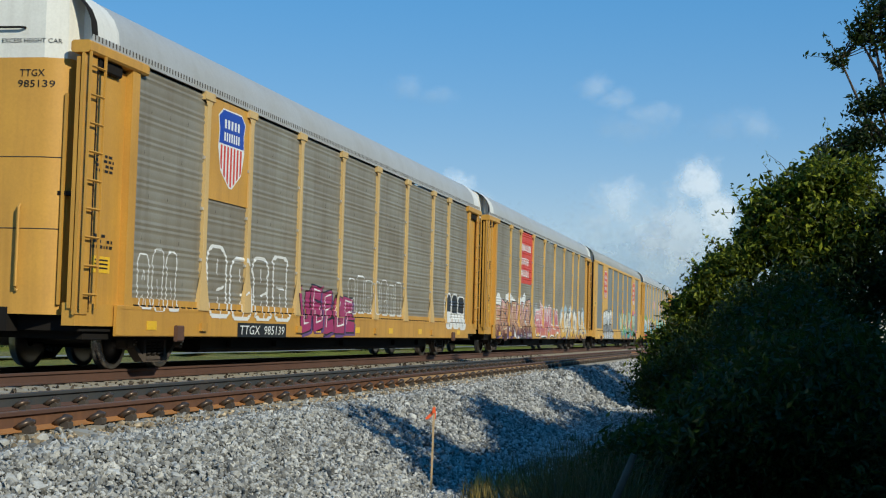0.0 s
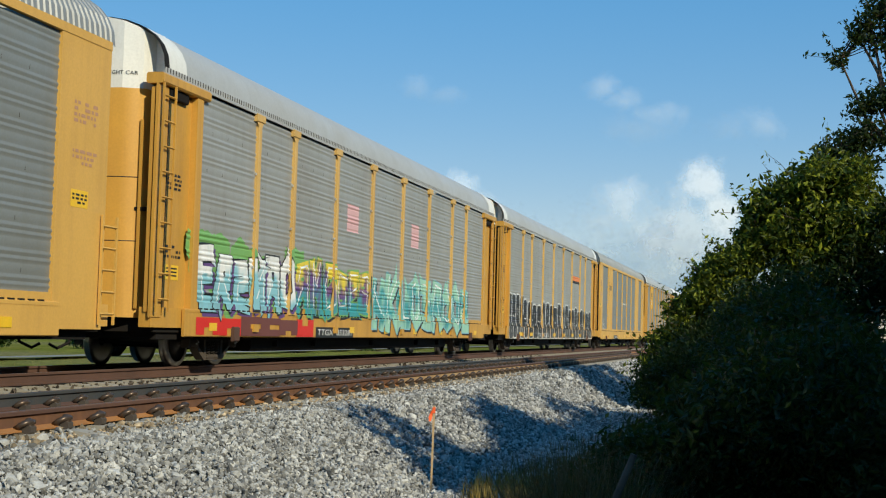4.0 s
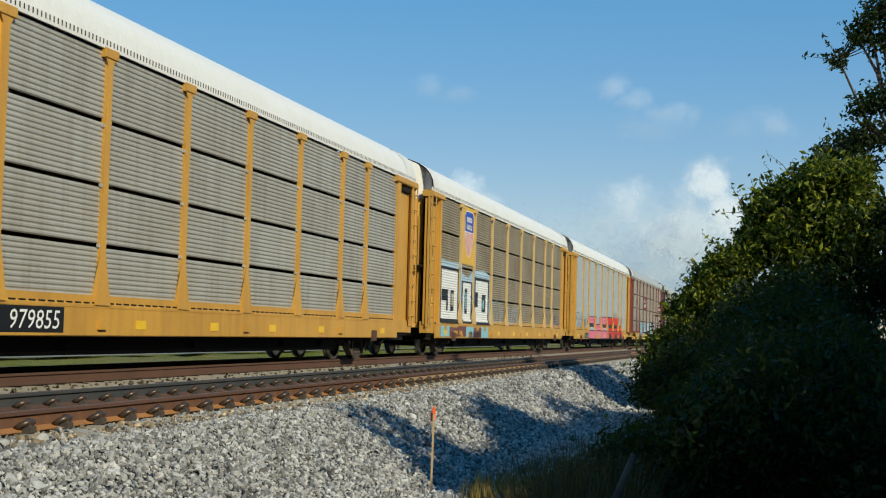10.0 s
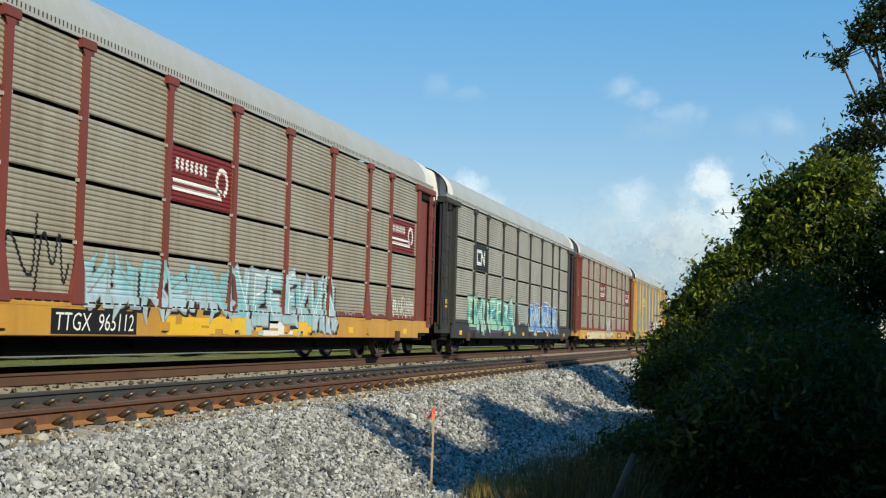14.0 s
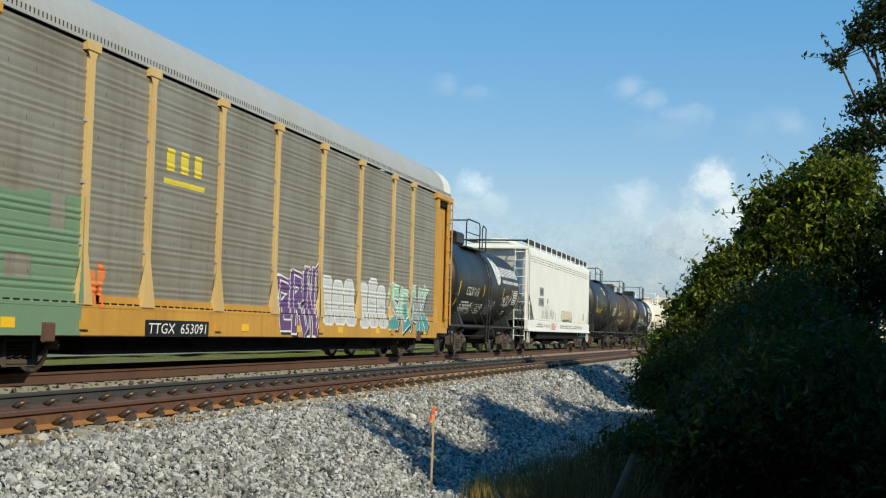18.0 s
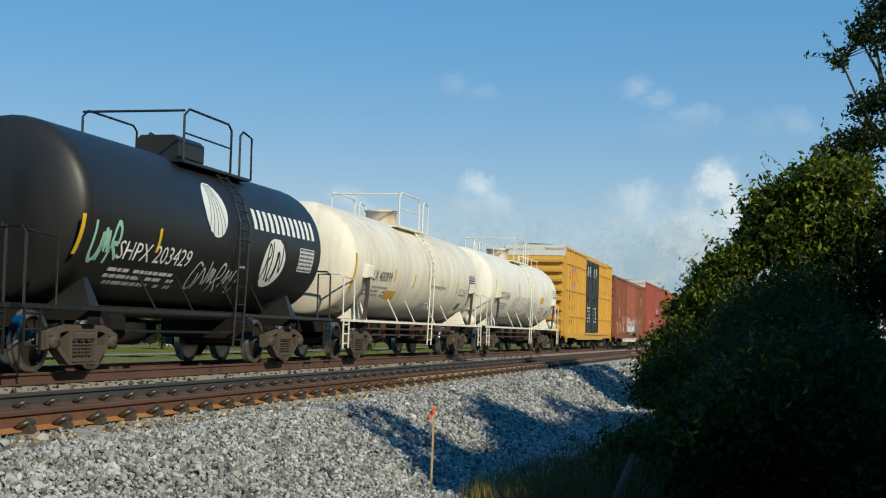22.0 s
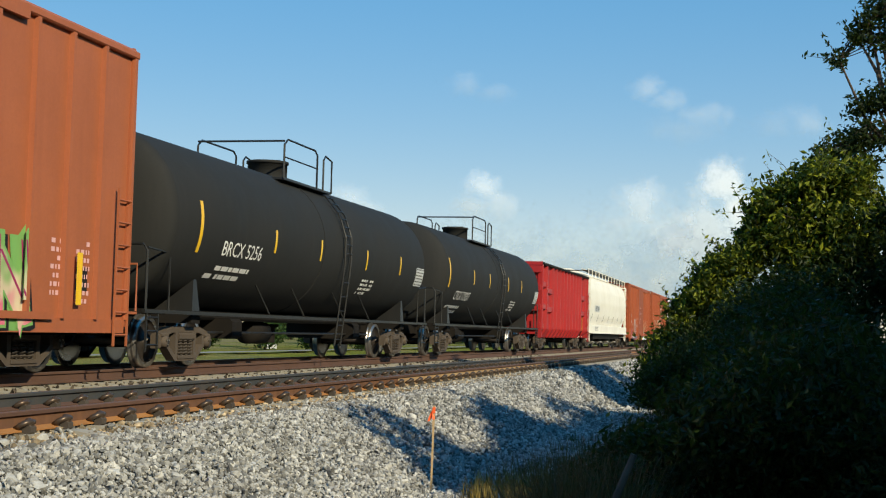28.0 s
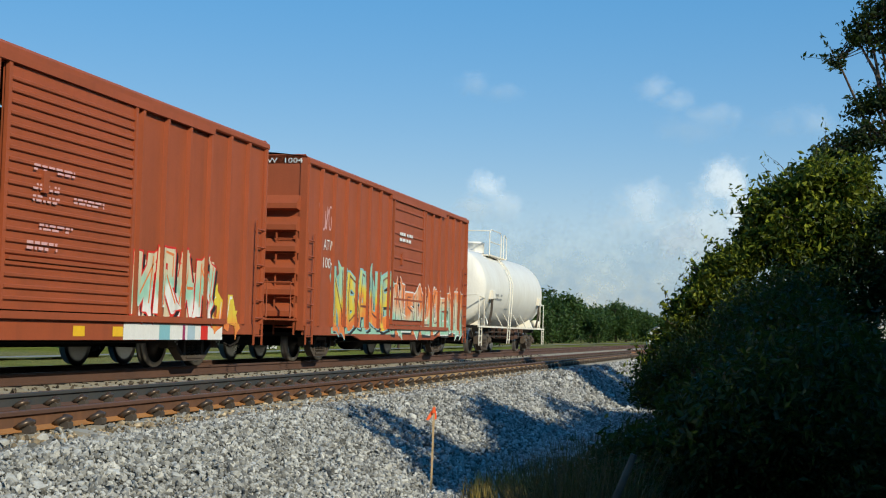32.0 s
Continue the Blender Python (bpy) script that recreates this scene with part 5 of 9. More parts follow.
BROWNTANK = paint("brown_black_tank_paint", (0.085, 0.053, 0.031), (0.035, 0.028, 0.022), 0.5, 0.6, 0.4)
CREAM = paint("cream_tank_paint", (0.88, 0.84, 0.74), (0.48, 0.35, 0.22), 0.3, 0.5, 0.4)
RUSTDOME = paint("rust_streaked_white", (0.78, 0.70, 0.56), (0.34, 0.17, 0.07), 0.7, 0.6, 0.8)
CREAM2 = paint("grimy_white_tank_paint", (0.88, 0.82, 0.69), (0.44, 0.32, 0.2), 0.4, 0.5, 0.6)
TANKGREY = paint("charcoal_tank_paint", (0.021, 0.022, 0.022), (0.04, 0.037, 0.034), 0.3, 0.75, 0.3, 0.0, 0.2)
tankers = {}
tankers[1] = tank_car(417.5, "black tank car with white lettering and graffiti", 11.6, 1.42, 2.45, BLACK, BLACK, 4.85)
tankers[2] = tank_car(450.6, "dull black tank car with yellow stripes", 12.0, 1.57, 2.61, BLACK, BLACK, 6.05, frame_y1=11.8, rail_h=0.55)
tankers[3] = tank_car(463.4, "brown-stained black tank car", 11.9, 1.42, 2.45, BROWNTANK, BLACK, 5.9, rail_h=0.62)
tankers[4] = tank_car(476.6, "black tank car with white emblem and graffiti", 12.2, 1.42, 2.45, BLACK, BLACK, 6.9, lead=-0.9)
tankers[5] = tank_car(490.6, "grimy cream tank car with rust stains and white rails", 14.6, 1.42, 2.45, CREAM2, CREAM, 7.2, dome="round", ladder_dy=0.5, dome_mat=RUSTDOME)
tankers[6] = tank_car(507.0, "cream tank car with dark graffiti", 15.4, 1.42, 2.45, CREAM, CREAM, 8.0, dome="round", dome_mat=RUSTDOME)
walk_rail = Kit()
for a, b in ((0.9, 6.3), (9.7, 14.6)):
    walk_rail.tube([(0.55, a, 3.75), (0.55, a + 0.15, 4.08), (0.55, b, 4.08)], 0.02, CREAM, 5)
    for i in range(4):
        y = a + 0.4 + (b - a - 0.5) * i / 3
        walk_rail.tube([(0.55, y, 3.74), (0.55, y, 4.08)], 0.016, CREAM, 4)
part("roof_rail", walk_rail, tankers[6], "long white handrail along the top")
tankers[7] = tank_car(606.6, "charcoal tank car with white lettering and yellow stripes", 17.2, 1.56, 2.58, TANKGREY, BLACK, 8.3, dome="round", bands=(8.0,), lead=0.1, ladder_dy=1.15, rail_h=0.66)
tankers[8] = tank_car(625.8, "plain charcoal tank car with yellow stripes", 17.2, 1.56, 2.58, TANKGREY, BLACK, 7.8, dome="round", bands=(8.2,), lead=-0.2, ladder_dy=1.15, rail_h=0.66)
tankers[9] = tank_car(716.5, "white tank car at the tail of the train", 12.5, 1.45, 2.36, paint("clean_white_tank", (0.80, 0.78, 0.73), (0.4, 0.33, 0.25), 0.2, 0.45, 0.25), CREAM, 4.5, dome="round")


# -- box cars --
def boxcar(u, label, L, eave, mat, door=(6.4, 9.9), door_mat=None, doors=1, ribs=1.0, roof_mat=None, sill=0.6, end_mat=None, end_top=None, deep=0.35, door_ribs=16, hribs=(), rods=False):
    car = car_thing("boxcar", u, label, "railway car", "boxcars of the train")
    dm = door_mat or mat
    part("side_wall", Kit().box(HALF - 0.06, HALF - 0.02, 0, door[0] - 0.1, sill + 0.18, eave, mat), car)
    part("side_wall", Kit().box(HALF - 0.06, HALF - 0.02, door[1] + 0.1, L, sill + 0.18, eave, mat), car)
    part("door_header", Kit().box(HALF - 0.06, HALF - 0.02, door[0] - 0.1, door[1] + 0.1, eave - 0.22, eave, mat), car)
    part("far_side_wall", Kit().box(-HALF, -HALF + 0.06, 0, L, sill + 0.18, eave, mat), car)
    part("side_plate", Kit().box(HALF - 0.08, HALF + 0.06, 0, L, eave - 0.1, eave + 0.02, mat, 0.02), car)
    part("floor_pan", Kit().box(-HALF + 0.05, HALF - 0.06, 0.1, L - 0.1, sill + 0.3, sill + 0.45, DARK), car)
    n = round((door[0] - 0.2) / ribs)
    spots = [0.06 + (door[0] - 0.3) * i / n for i in range(n + 1)]
    n2 = round((L - door[1] - 0.2) / ribs)
    spots += [door[1] + 0.22 + (L - door[1] - 0.3) * i / n2 for i in range(n2 + 1)]

    def rib():
        g = Kit()
        g.add([(HALF - 0.022, -0.05, sill + 0.2), (HALF + 0.055, -0.036, sill + 0.2), (HALF + 0.055, 0.034, sill + 0.2), (HALF - 0.022, 0.04, sill + 0.2),
               (HALF - 0.022, -0.05, eave - 0.1), (HALF + 0.055, -0.036, eave - 0.1), (HALF + 0.055, 0.034, eave - 0.1), (HALF - 0.022, 0.04, eave - 0.1)],
              [(0, 1, 5, 4), (1, 2, 6, 5), (2, 3, 7, 6), (0, 3, 2, 1), (4, 5, 6, 7)], mat)
        return g
    for y in spots:
        part("rib", rib, car, "", pose(0, y, 0), key=("rib", mat.name, sill, eave))
    for z in hribs:
        for a, b in ((0.1, door[0] - 0.15), (door[1] + 0.15, L - 0.1)):
            g = Kit()
            g.box(HALF - 0.03, HALF + 0.045, a, b, z - 0.03, z + 0.03, mat)
            part("belt_rail", g, car)
    s = Kit()
    s.box(HALF - 0.05, HALF + 0.01, 0.1, L - 0.1, sill, sill + 0.2, mat)
    if deep:
        s.add([(HALF + 0.012, 3.6, sill), (HALF + 0.012, L - 3.6, sill), (HALF + 0.012, L - 4.2, sill - deep * 0.3), (HALF + 0.012, 4.2, sill - deep * 0.3),
               (HALF - 0.05, 3.6, sill), (HALF - 0.05, L - 3.6, sill), (HALF - 0.05, L - 4.2, sill - deep * 0.3), (HALF - 0.05, 4.2, sill - deep * 0.3)],
              [(0, 1, 2, 3), (4, 7, 6, 5), (3, 2, 6, 7)], mat)
    part("side_sill", s, car)
    part("far_side_sill", Kit().box(-HALF, -HALF + 0.06, 0.1, L - 0.1, sill, sill + 0.2, mat), car)
    dw = (door[1] - door[0]) / doors
    for i in range(doors):
        g = Kit()
        a, b = door[0] + dw * i, door[0] + dw * (i + 1)
        g.box(HALF - 0.05, HALF + 0.02, a + 0.02, b - 0.02, sill + 0.3, eave - 0.2, dm)
        d = part("door", g, car, "ribbed sliding door")
        for j in range(door_ribs):
            z = sill + 0.45 + (eave - sill - 0.85) * j / max(1, door_ribs - 1)
            part("door_rib", lambda: Kit().box(HALF + 0.02, HALF + 0.05, a + 0.1, b - 0.1, -0.03, 0.03, dm, 0.012), d, "", pose(0, 0, z), key=("doorrib", u, i))
        for y in (a + 0.04, b - 0.04):
            part("door_stile", Kit().box(HALF + 0.0, HALF + 0.055, y - 0.04, y + 0.04, sill + 0.3, eave - 0.2, dm), d)
        q = Kit()
        for y in (a + dw * 0.3, a + dw * 0.62):
            q.tube([(HALF + 0.09, y, sill + 0.35), (HALF + 0.09, y, eave - 0.3)], 0.018, dm, 5)
            q.tube([(HALF + 0.09, y, sill + 1.0), (HALF + 0.13, y + 0.35, sill + 1.0)], 0.02, dm, 5)
        if rods:
            part("lock_rod", q, d)
        part("door_handle", Kit().box(HALF + 0.02, HALF + 0.08, a + dw * 0.25, a + dw * 0.29, sill + 1.9, sill + 2.2, dm).box(HALF + 0.02, HALF + 0.07, a + 0.15, b - 0.15, sill + 0.95, sill + 1.0, dm), d)
    part("door_track", Kit().box(HALF - 0.01, HALF + 0.07, door[0] - 0.3, min(L, door[1] + (door[1] - door[0]) * 1.0), sill + 0.18, sill + 0.28, mat), car)
    part("door_track", Kit().box(HALF - 0.01, HALF + 0.07, door[0] - 0.3, min(L, door[1] + (door[1] - door[0]) * 0.8), eave - 0.2, eave - 0.08, mat), car)
    r = Kit()
    rm = roof_mat or mat
    pr = [(HALF + 0.02, eave), (HALF - 0.02, eave + 0.06), (0.75, eave + 0.14), (0, eave + 0.17), (-0.75, eave + 0.14), (-HALF, eave + 0.05)]
    r.sheet(pr, -0.02, L + 0.02, rm)
    for i in range(int(L / 1.2)):
        y = 0.6 + i * (L - 1.2) / (int(L / 1.2) - 1)
        r.prism([(x * 0.93, z + 0.03) for x, z in pr] + [(x * 0.93, z - 0.01) for x, z in reversed(pr)], y - 0.05, y + 0.05, rm)
    r.box(-HALF + 0.05, HALF - 0.05, 0.0, 0.05, eave - 0.1, eave + 0.1, rm)
    part("roof", r, car)
    em = end_mat or mat

    def end():
        e = Kit()
        e.box(-HALF + 0.02, HALF - 0.04, 0.0, 0.06, sill + 0.2, eave + 0.08, em)
        return e

    def end_rib():
        return Kit().add([(-HALF + 0.12, 0, 0), (HALF - 0.12, 0, 0), (HALF - 0.14, -0.2, 0.04), (-HALF + 0.14, -0.2, 0.04),
                          (HALF - 0.14, -0.2, 0.15), (-HALF + 0.14, -0.2, 0.15), (HALF - 0.12, 0, 0.34), (-HALF + 0.12, 0, 0.34)],
                         [(0, 1, 2, 3), (3, 2, 4, 5), (5, 4, 6, 7), (1, 6, 4, 2), (0, 3, 5, 7)], em)
    for y, rz in ((0, 0), (L, 180)):
        part("end_wall", end, car, "ribbed end wall", pose(0, y, 0, 0, 0, rz), key=("bend", em.name, eave, sill, bool(end_top)))
        m = pose(0, y, 0, 0, 0, rz)
        part("corner_post", lambda: Kit().box(HALF - 0.14, HALF + 0.02, -0.02, 0.14, sill + 0.1, eave + 0.02, em), car, "", m, key=("cpost", em.name, eave, sill))
        part("corner_post", lambda: Kit().box(-HALF - 0.02, -HALF + 0.14, -0.02, 0.14, sill + 0.1, eave + 0.02, em), car, "", m, key=("cpost2", em.name, eave, sill))
        if end_top:
            part("end_header", lambda: Kit().box(-HALF + 0.04, HALF - 0.02, -0.03, 0.0, eave - 0.4, eave + 0.12, end_top), car, "white painted header", m, key=("ehead", eave))
        z = sill + 0.35
        while z < eave - 0.75:
            part("end_rib", end_rib, car, "", pose(0, y, z, 0, 0, rz), key=("erib", em.name))
            z += 0.46
        sy = 1 if rz == 0 else -1
        part("ladder", ladder_kit(HALF + 0.05, y + 0.08 * sy, y + 0.5 * sy, sill - 0.2, sill + 2.2, 7, em), car)
        part("end_ladder", ladder_kit(y - 0.12 * sy, HALF - 0.6, HALF - 0.15, sill, sill + 2.2, 7, em, face="y"), car)
        hk = Kit()
        hk.tube([(HALF - 0.1, y - 0.5 * sy, sill + 0.35), (HALF - 0.1, y - 0.5 * sy, sill + 1.1), (-HALF + 0.1, y - 0.5 * sy, sill + 1.1), (-HALF + 0.1, y - 0.5 * sy, sill + 0.35)], 0.02, em, 5)
        hk.box(-HALF + 0.1, HALF - 0.1, min(y, y - 0.55 * sy), max(y, y - 0.55 * sy), sill + 0.3, sill + 0.34, em)
        part("platform_rail", hk, car)
    f = Kit()
    f.box(-0.45, 0.45, 0.2, L - 0.2, 0.36, sill + 0.3, DARK)
    f.box(-1.3, 1.3, 0.3, L - 0.3, sill - 0.04, sill + 0.05, DARK)
    for y in (4.5, L / 2, L - 4.5):
        f.box(-1.2, 1.2, y - 0.15, y + 0.15, 0.55, sill + 0.3, DARK)
    f.tube([(0.8, 3.5, 0.45), (0.8, L - 3.5, 0.45)], 0.03, DARK, 5)
    f.lathe([(0.001, 0), (0.22, 0.02), (0.22, 0.95), (0.001, 1.0)], "y", (0.6, L / 2 - 2, 0.45), DARK, 12)
    part("underframe", f, car, "black underframe with air reservoir")
    truck(car, 2.3)
    truck(car, L - 2.3)
    couplers(car, -0.75, L + 0.75)
    return car


BOXYELLOW = paint("boxcar_yellow", (0.64, 0.36, 0.055), (0.3, 0.16, 0.04), 0.25, 0.5, 0.25)
DOORBLACK = paint("door_black", (0.022, 0.024, 0.026), (0.06, 0.05, 0.045), 0.3, 0.5, 0.3)
BROWNRED = paint("faded_brown_red", (0.31, 0.098, 0.05), (0.085, 0.045, 0.028), 0.6, 0.65, 0.6)
DOORRED = paint("door_faded_red", (0.42, 0.125, 0.065), (0.16, 0.06, 0.035), 0.4, 0.6, 0.3)
PINKRED = paint("faded_pink_red", (0.36, 0.082, 0.048), (0.18, 0.06, 0.045), 0.35, 0.6, 0.35)
ORANGERED = paint("orange_red", (0.39, 0.118, 0.048), (0.2, 0.065, 0.035), 0.3, 0.55, 0.3)
BOXRED = paint("boxcar_red", (0.36, 0.083, 0.028), (0.17, 0.05, 0.022), 0.4, 0.6, 0.35)
boxes = {}
boxes[1] = boxcar(524.1, "bright yellow high boxcar with black double doors", 18.6, 4.93, BOXYELLOW, (7.15, 12.2), DOORBLACK, 2, 0.92, door_ribs=5, hribs=(1.66, 2.92, 4.2), end_top=WHITE, deep=0.3, rods=True)
boxes[2] = boxcar(545.1, "dirty brown-red boxcar with faded red double doors and graffiti", 19.1, 4.47, BROWNRED, (6.5, 11.8), DOORRED, 2, 0.95, door_ribs=6, deep=0.6)
boxes[3] = boxcar(565.31, "faded pink-red boxcar with blue graffiti", 19.0, 4.97, PINKRED, (8.3, 11.8), PINKRED, 1, 0.85, door_ribs=6, end_top=WHITE)
boxes[4] = boxcar(585.71, "orange-red high boxcar with plug doors and graffiti", 19.6, 4.97, ORANGERED, (7.9, 12.6), ORANGERED, 2, 0.95, door_ribs=4, rods=True)
boxes[5] = boxcar(679.9, "rust red boxcar with ribbed sliding door and pale graffiti", 15.55, 4.33, BOXRED, (6.2, 9.9), BOXRED, 1, 0.95, door_ribs=20)
boxes[6] = boxcar(697.83, "rust red boxcar with bright graffiti along its side", 15.55, 4.37, BOXRED, (6.75, 9.9), BOXRED, 1, 0.95, door_ribs=10)


# -- covered hoppers --
GRATING_SHADE = paint("dark_grating", (0.05, 0.046, 0.042), (0.02, 0.018, 0.016), 0.6, 0.8, 0.3)


GATE = paint("pale_worn_gate", (0.30, 0.28, 0.25), (0.1, 0.08, 0.06), 0.5, 0.7, 0.4)


def hopper(u, label, L, eave, mat, rounded, roof_walk):
    car = car_thing("covered_hopper", u, label, "railway car", "covered hoppers of the train")
    sill = 0.95
    k = Kit()
    if rounded:
        pr = [(1.28, sill + 0.35), (1.42, sill + 0.9), (1.5, sill + 1.7), (1.47, eave - 0.75), (1.36, eave - 0.3), (1.15, eave), (0.6, eave + 0.14), (0, eave + 0.17)]
    else:
        pr = [(1.47, sill + 0.35), (1.5, sill + 0.4), (1.5, eave - 0.32), (1.46, eave - 0.12), (1.3, eave), (0.6, eave + 0.12), (0, eave + 0.15)]
    full = pr + [(-x, z) for x, z in reversed(pr[:-1])]
    n = len(full)

    def ends(z):
        """How far the sheet draws in at that height: its lower corners are cut off."""
        if rounded:
            return 0.75 + 0.55 * max(0.0, (2.0 - z)) ** 1.2
        return 0.28 if z > 2.35 else 0.28 + (2.35 - z) * 1.15
    rows = []
    for (xa, za), (xb, zb) in zip(full, full[1:]):
        st = max(1, math.ceil(abs(zb - za) / 0.15))
        rows += [(xa + (xb - xa) * i / st, za + (zb - za) * i / st) for i in range(st)]
    rows.append(full[-1])
    v = [(x, y, z) for x, z in rows for y in (ends(z), L - ends(z))]
    k.add(v, [(2 * i, 2 * i + 1, 2 * i + 3, 2 * i + 2) for i in range(len(rows) - 1)], mat, rounded)
    for s in (0, 1):
        k.add([v[2 * i + s] for i in range(len(rows))], [tuple(range(len(rows)))], mat)
    part("body", k, car)
    for y0, s in ((0, 1), (L, -1)):
        part("slope_sheet", Kit().box(-1.2, 1.2, min(y0 + 1.7 * s, y0 + 1.8 * s), max(y0 + 1.7 * s, y0 + 1.8 * s), 0.9, 2.2, DARK), car)
        for x in (1.38, 0.5, -0.5, -1.38):
            part("end_post", Kit().box(x - 0.05, x + 0.05, min(y0 + 0.1 * s, y0 + 0.2 * s), max(y0 + 0.1 * s, y0 + 0.2 * s), 1.0, eave - 0.1 if abs(x) > 1 else 2.6, mat), car)
        part("end_platform", Kit().box(-1.45, 1.45, min(y0 + 0.05 * s, y0 + 1.05 * s), max(y0 + 0.05 * s, y0 + 1.05 * s), eave - 0.14, eave - 0.08, mat), car)
        part("ladder", ladder_kit(1.46, y0 + 0.12 * s, y0 + 0.55 * s, 0.4, eave - 0.1, 11, mat), car)
        part("end_ladder", ladder_kit(y0 + 0.06 * s, 0.9, 1.35, 0.5, eave - 0.1, 11, mat, face="y"), car)
    s = Kit()
    s.box(1.36, 1.5, 0.0, L, 0.88, 1.32, mat, 0.02)
    s.box(-1.5, -1.36, 0.0, L, 0.88, 1.32, mat)
    s.box(1.34, 1.54, 0.0, L, 0.86, 0.93, mat)
    part("side_sill", s, car)
    for i in range(3 if not rounded else 4):
        m = 3 if not rounded else 4
        y = 4.2 + (L - 8.4) * i / (m - 1)
        h = Kit()
        h.add([(-1.2, y - 1.5, 0.95), (1.2, y - 1.5, 0.95), (1.2, y + 1.5, 0.95), (-1.2, y + 1.5, 0.95), (-0.5, y - 0.35, 0.32), (0.5, y - 0.35, 0.32), (0.5, y + 0.35, 0.32), (-0.5, y + 0.35, 0.32)],
              [(0, 1, 5, 4), (1, 2, 6, 5), (2, 3, 7, 6), (3, 0, 4, 7), (4, 5, 6, 7)], DARK)
        h.box(0.3, 1.2, y - 0.34, y + 0.34, 0.28, 0.42, GATE, 0.03)
        h.tube([(1.22, y - 0.45, 0.36), (1.22, y + 0.45, 0.36)], 0.035, GATE, 6)
        part("outlet", h, car, "dark discharge bay with its gate")
    f = Kit()
    f.box(-0.3, 0.3, 0.1, L - 0.1, 0.62, 0.95, DARK)
    f.box(-1.32, 1.32, 3.2, L - 3.2, 0.55, 0.95, DARK)
    part("centre_sill", f, car)
    if not rounded:
        for z in (eave - 0.62, eave - 0.52, eave - 0.42):
            part("seam", Kit().box(1.49, 1.505, 0.45, L - 0.45, z, z + 0.014, GRIME), car)
    w = Kit()
    zt = eave + 0.1
    for y in (0.15, L - 0.6):
        w.box(-1.35, 1.35, y, y + 0.45, zt + 0.1, zt + 0.14, GRIME)
    w.box(1.0, 1.35, 0.3, L - 0.3, zt + 0.12, zt + 0.15, GRIME)
    w.box(-1.35, -1.0, 0.3, L - 0.3, zt + 0.12, zt + 0.15, GRIME)
    w.box(-0.35, 0.35, 1.0, L - 1.0, zt + 0.08, zt + 0.25, mat, 0.04)
    part("roof_walk", w, car, "steel running boards and hatch cover")
    g = Kit()
    m = 13
    for i in range(m):
        y = 0.4 + (L - 0.8) * i / (m - 1)
        g.tube([(1.38, y, eave - 0.12), (1.38, y, zt + 0.2)], 0.026, mat, 4)
    # upright dark strip stands in for the running board's shaded underside
    g.box(1.31, 1.34, 0.4, L - 0.4, zt - 0.02, zt + 0.19, GRATING_SHADE)
    if rounded:
        g.box(1.36, 1.4, 0.4, L - 0.4, zt + 0.2, zt + 0.235, mat)
        g.box(0.98, 1.02, 0.4, L - 0.4, zt + 0.2, zt + 0.235, mat)
    part("roof_rail", g, car)
    truck(car, 2.0)
    truck(car, L - 2.0)
    couplers(car, -0.35, L + 0.35)
    return car


HOPGREY = paint("pale_grey_hopper_paint", (0.84, 0.83, 0.79), (0.45, 0.41, 0.35), 0.2, 0.5, 0.15)
HOPCREAM = paint("cream_hopper_paint", (0.87, 0.84, 0.755), (0.42, 0.35, 0.26), 0.22, 0.5, 0.12)
h1 = hopper(430.2, "pale grey covered hopper with graffiti along its side", 18.7, 4.36, HOPGREY, False, True)
h2 = hopper(659.2, "cream covered hopper with rounded sides", 18.9, 4.05, HOPCREAM, True, True)


GONDOLA_RIBS = (-1.04, 0.16, 1.86, 2.89, 3.95, 4.96, 5.98, 6.92, 7.95, 8.93, 9.95, 10.93, 12.58, 13.5)


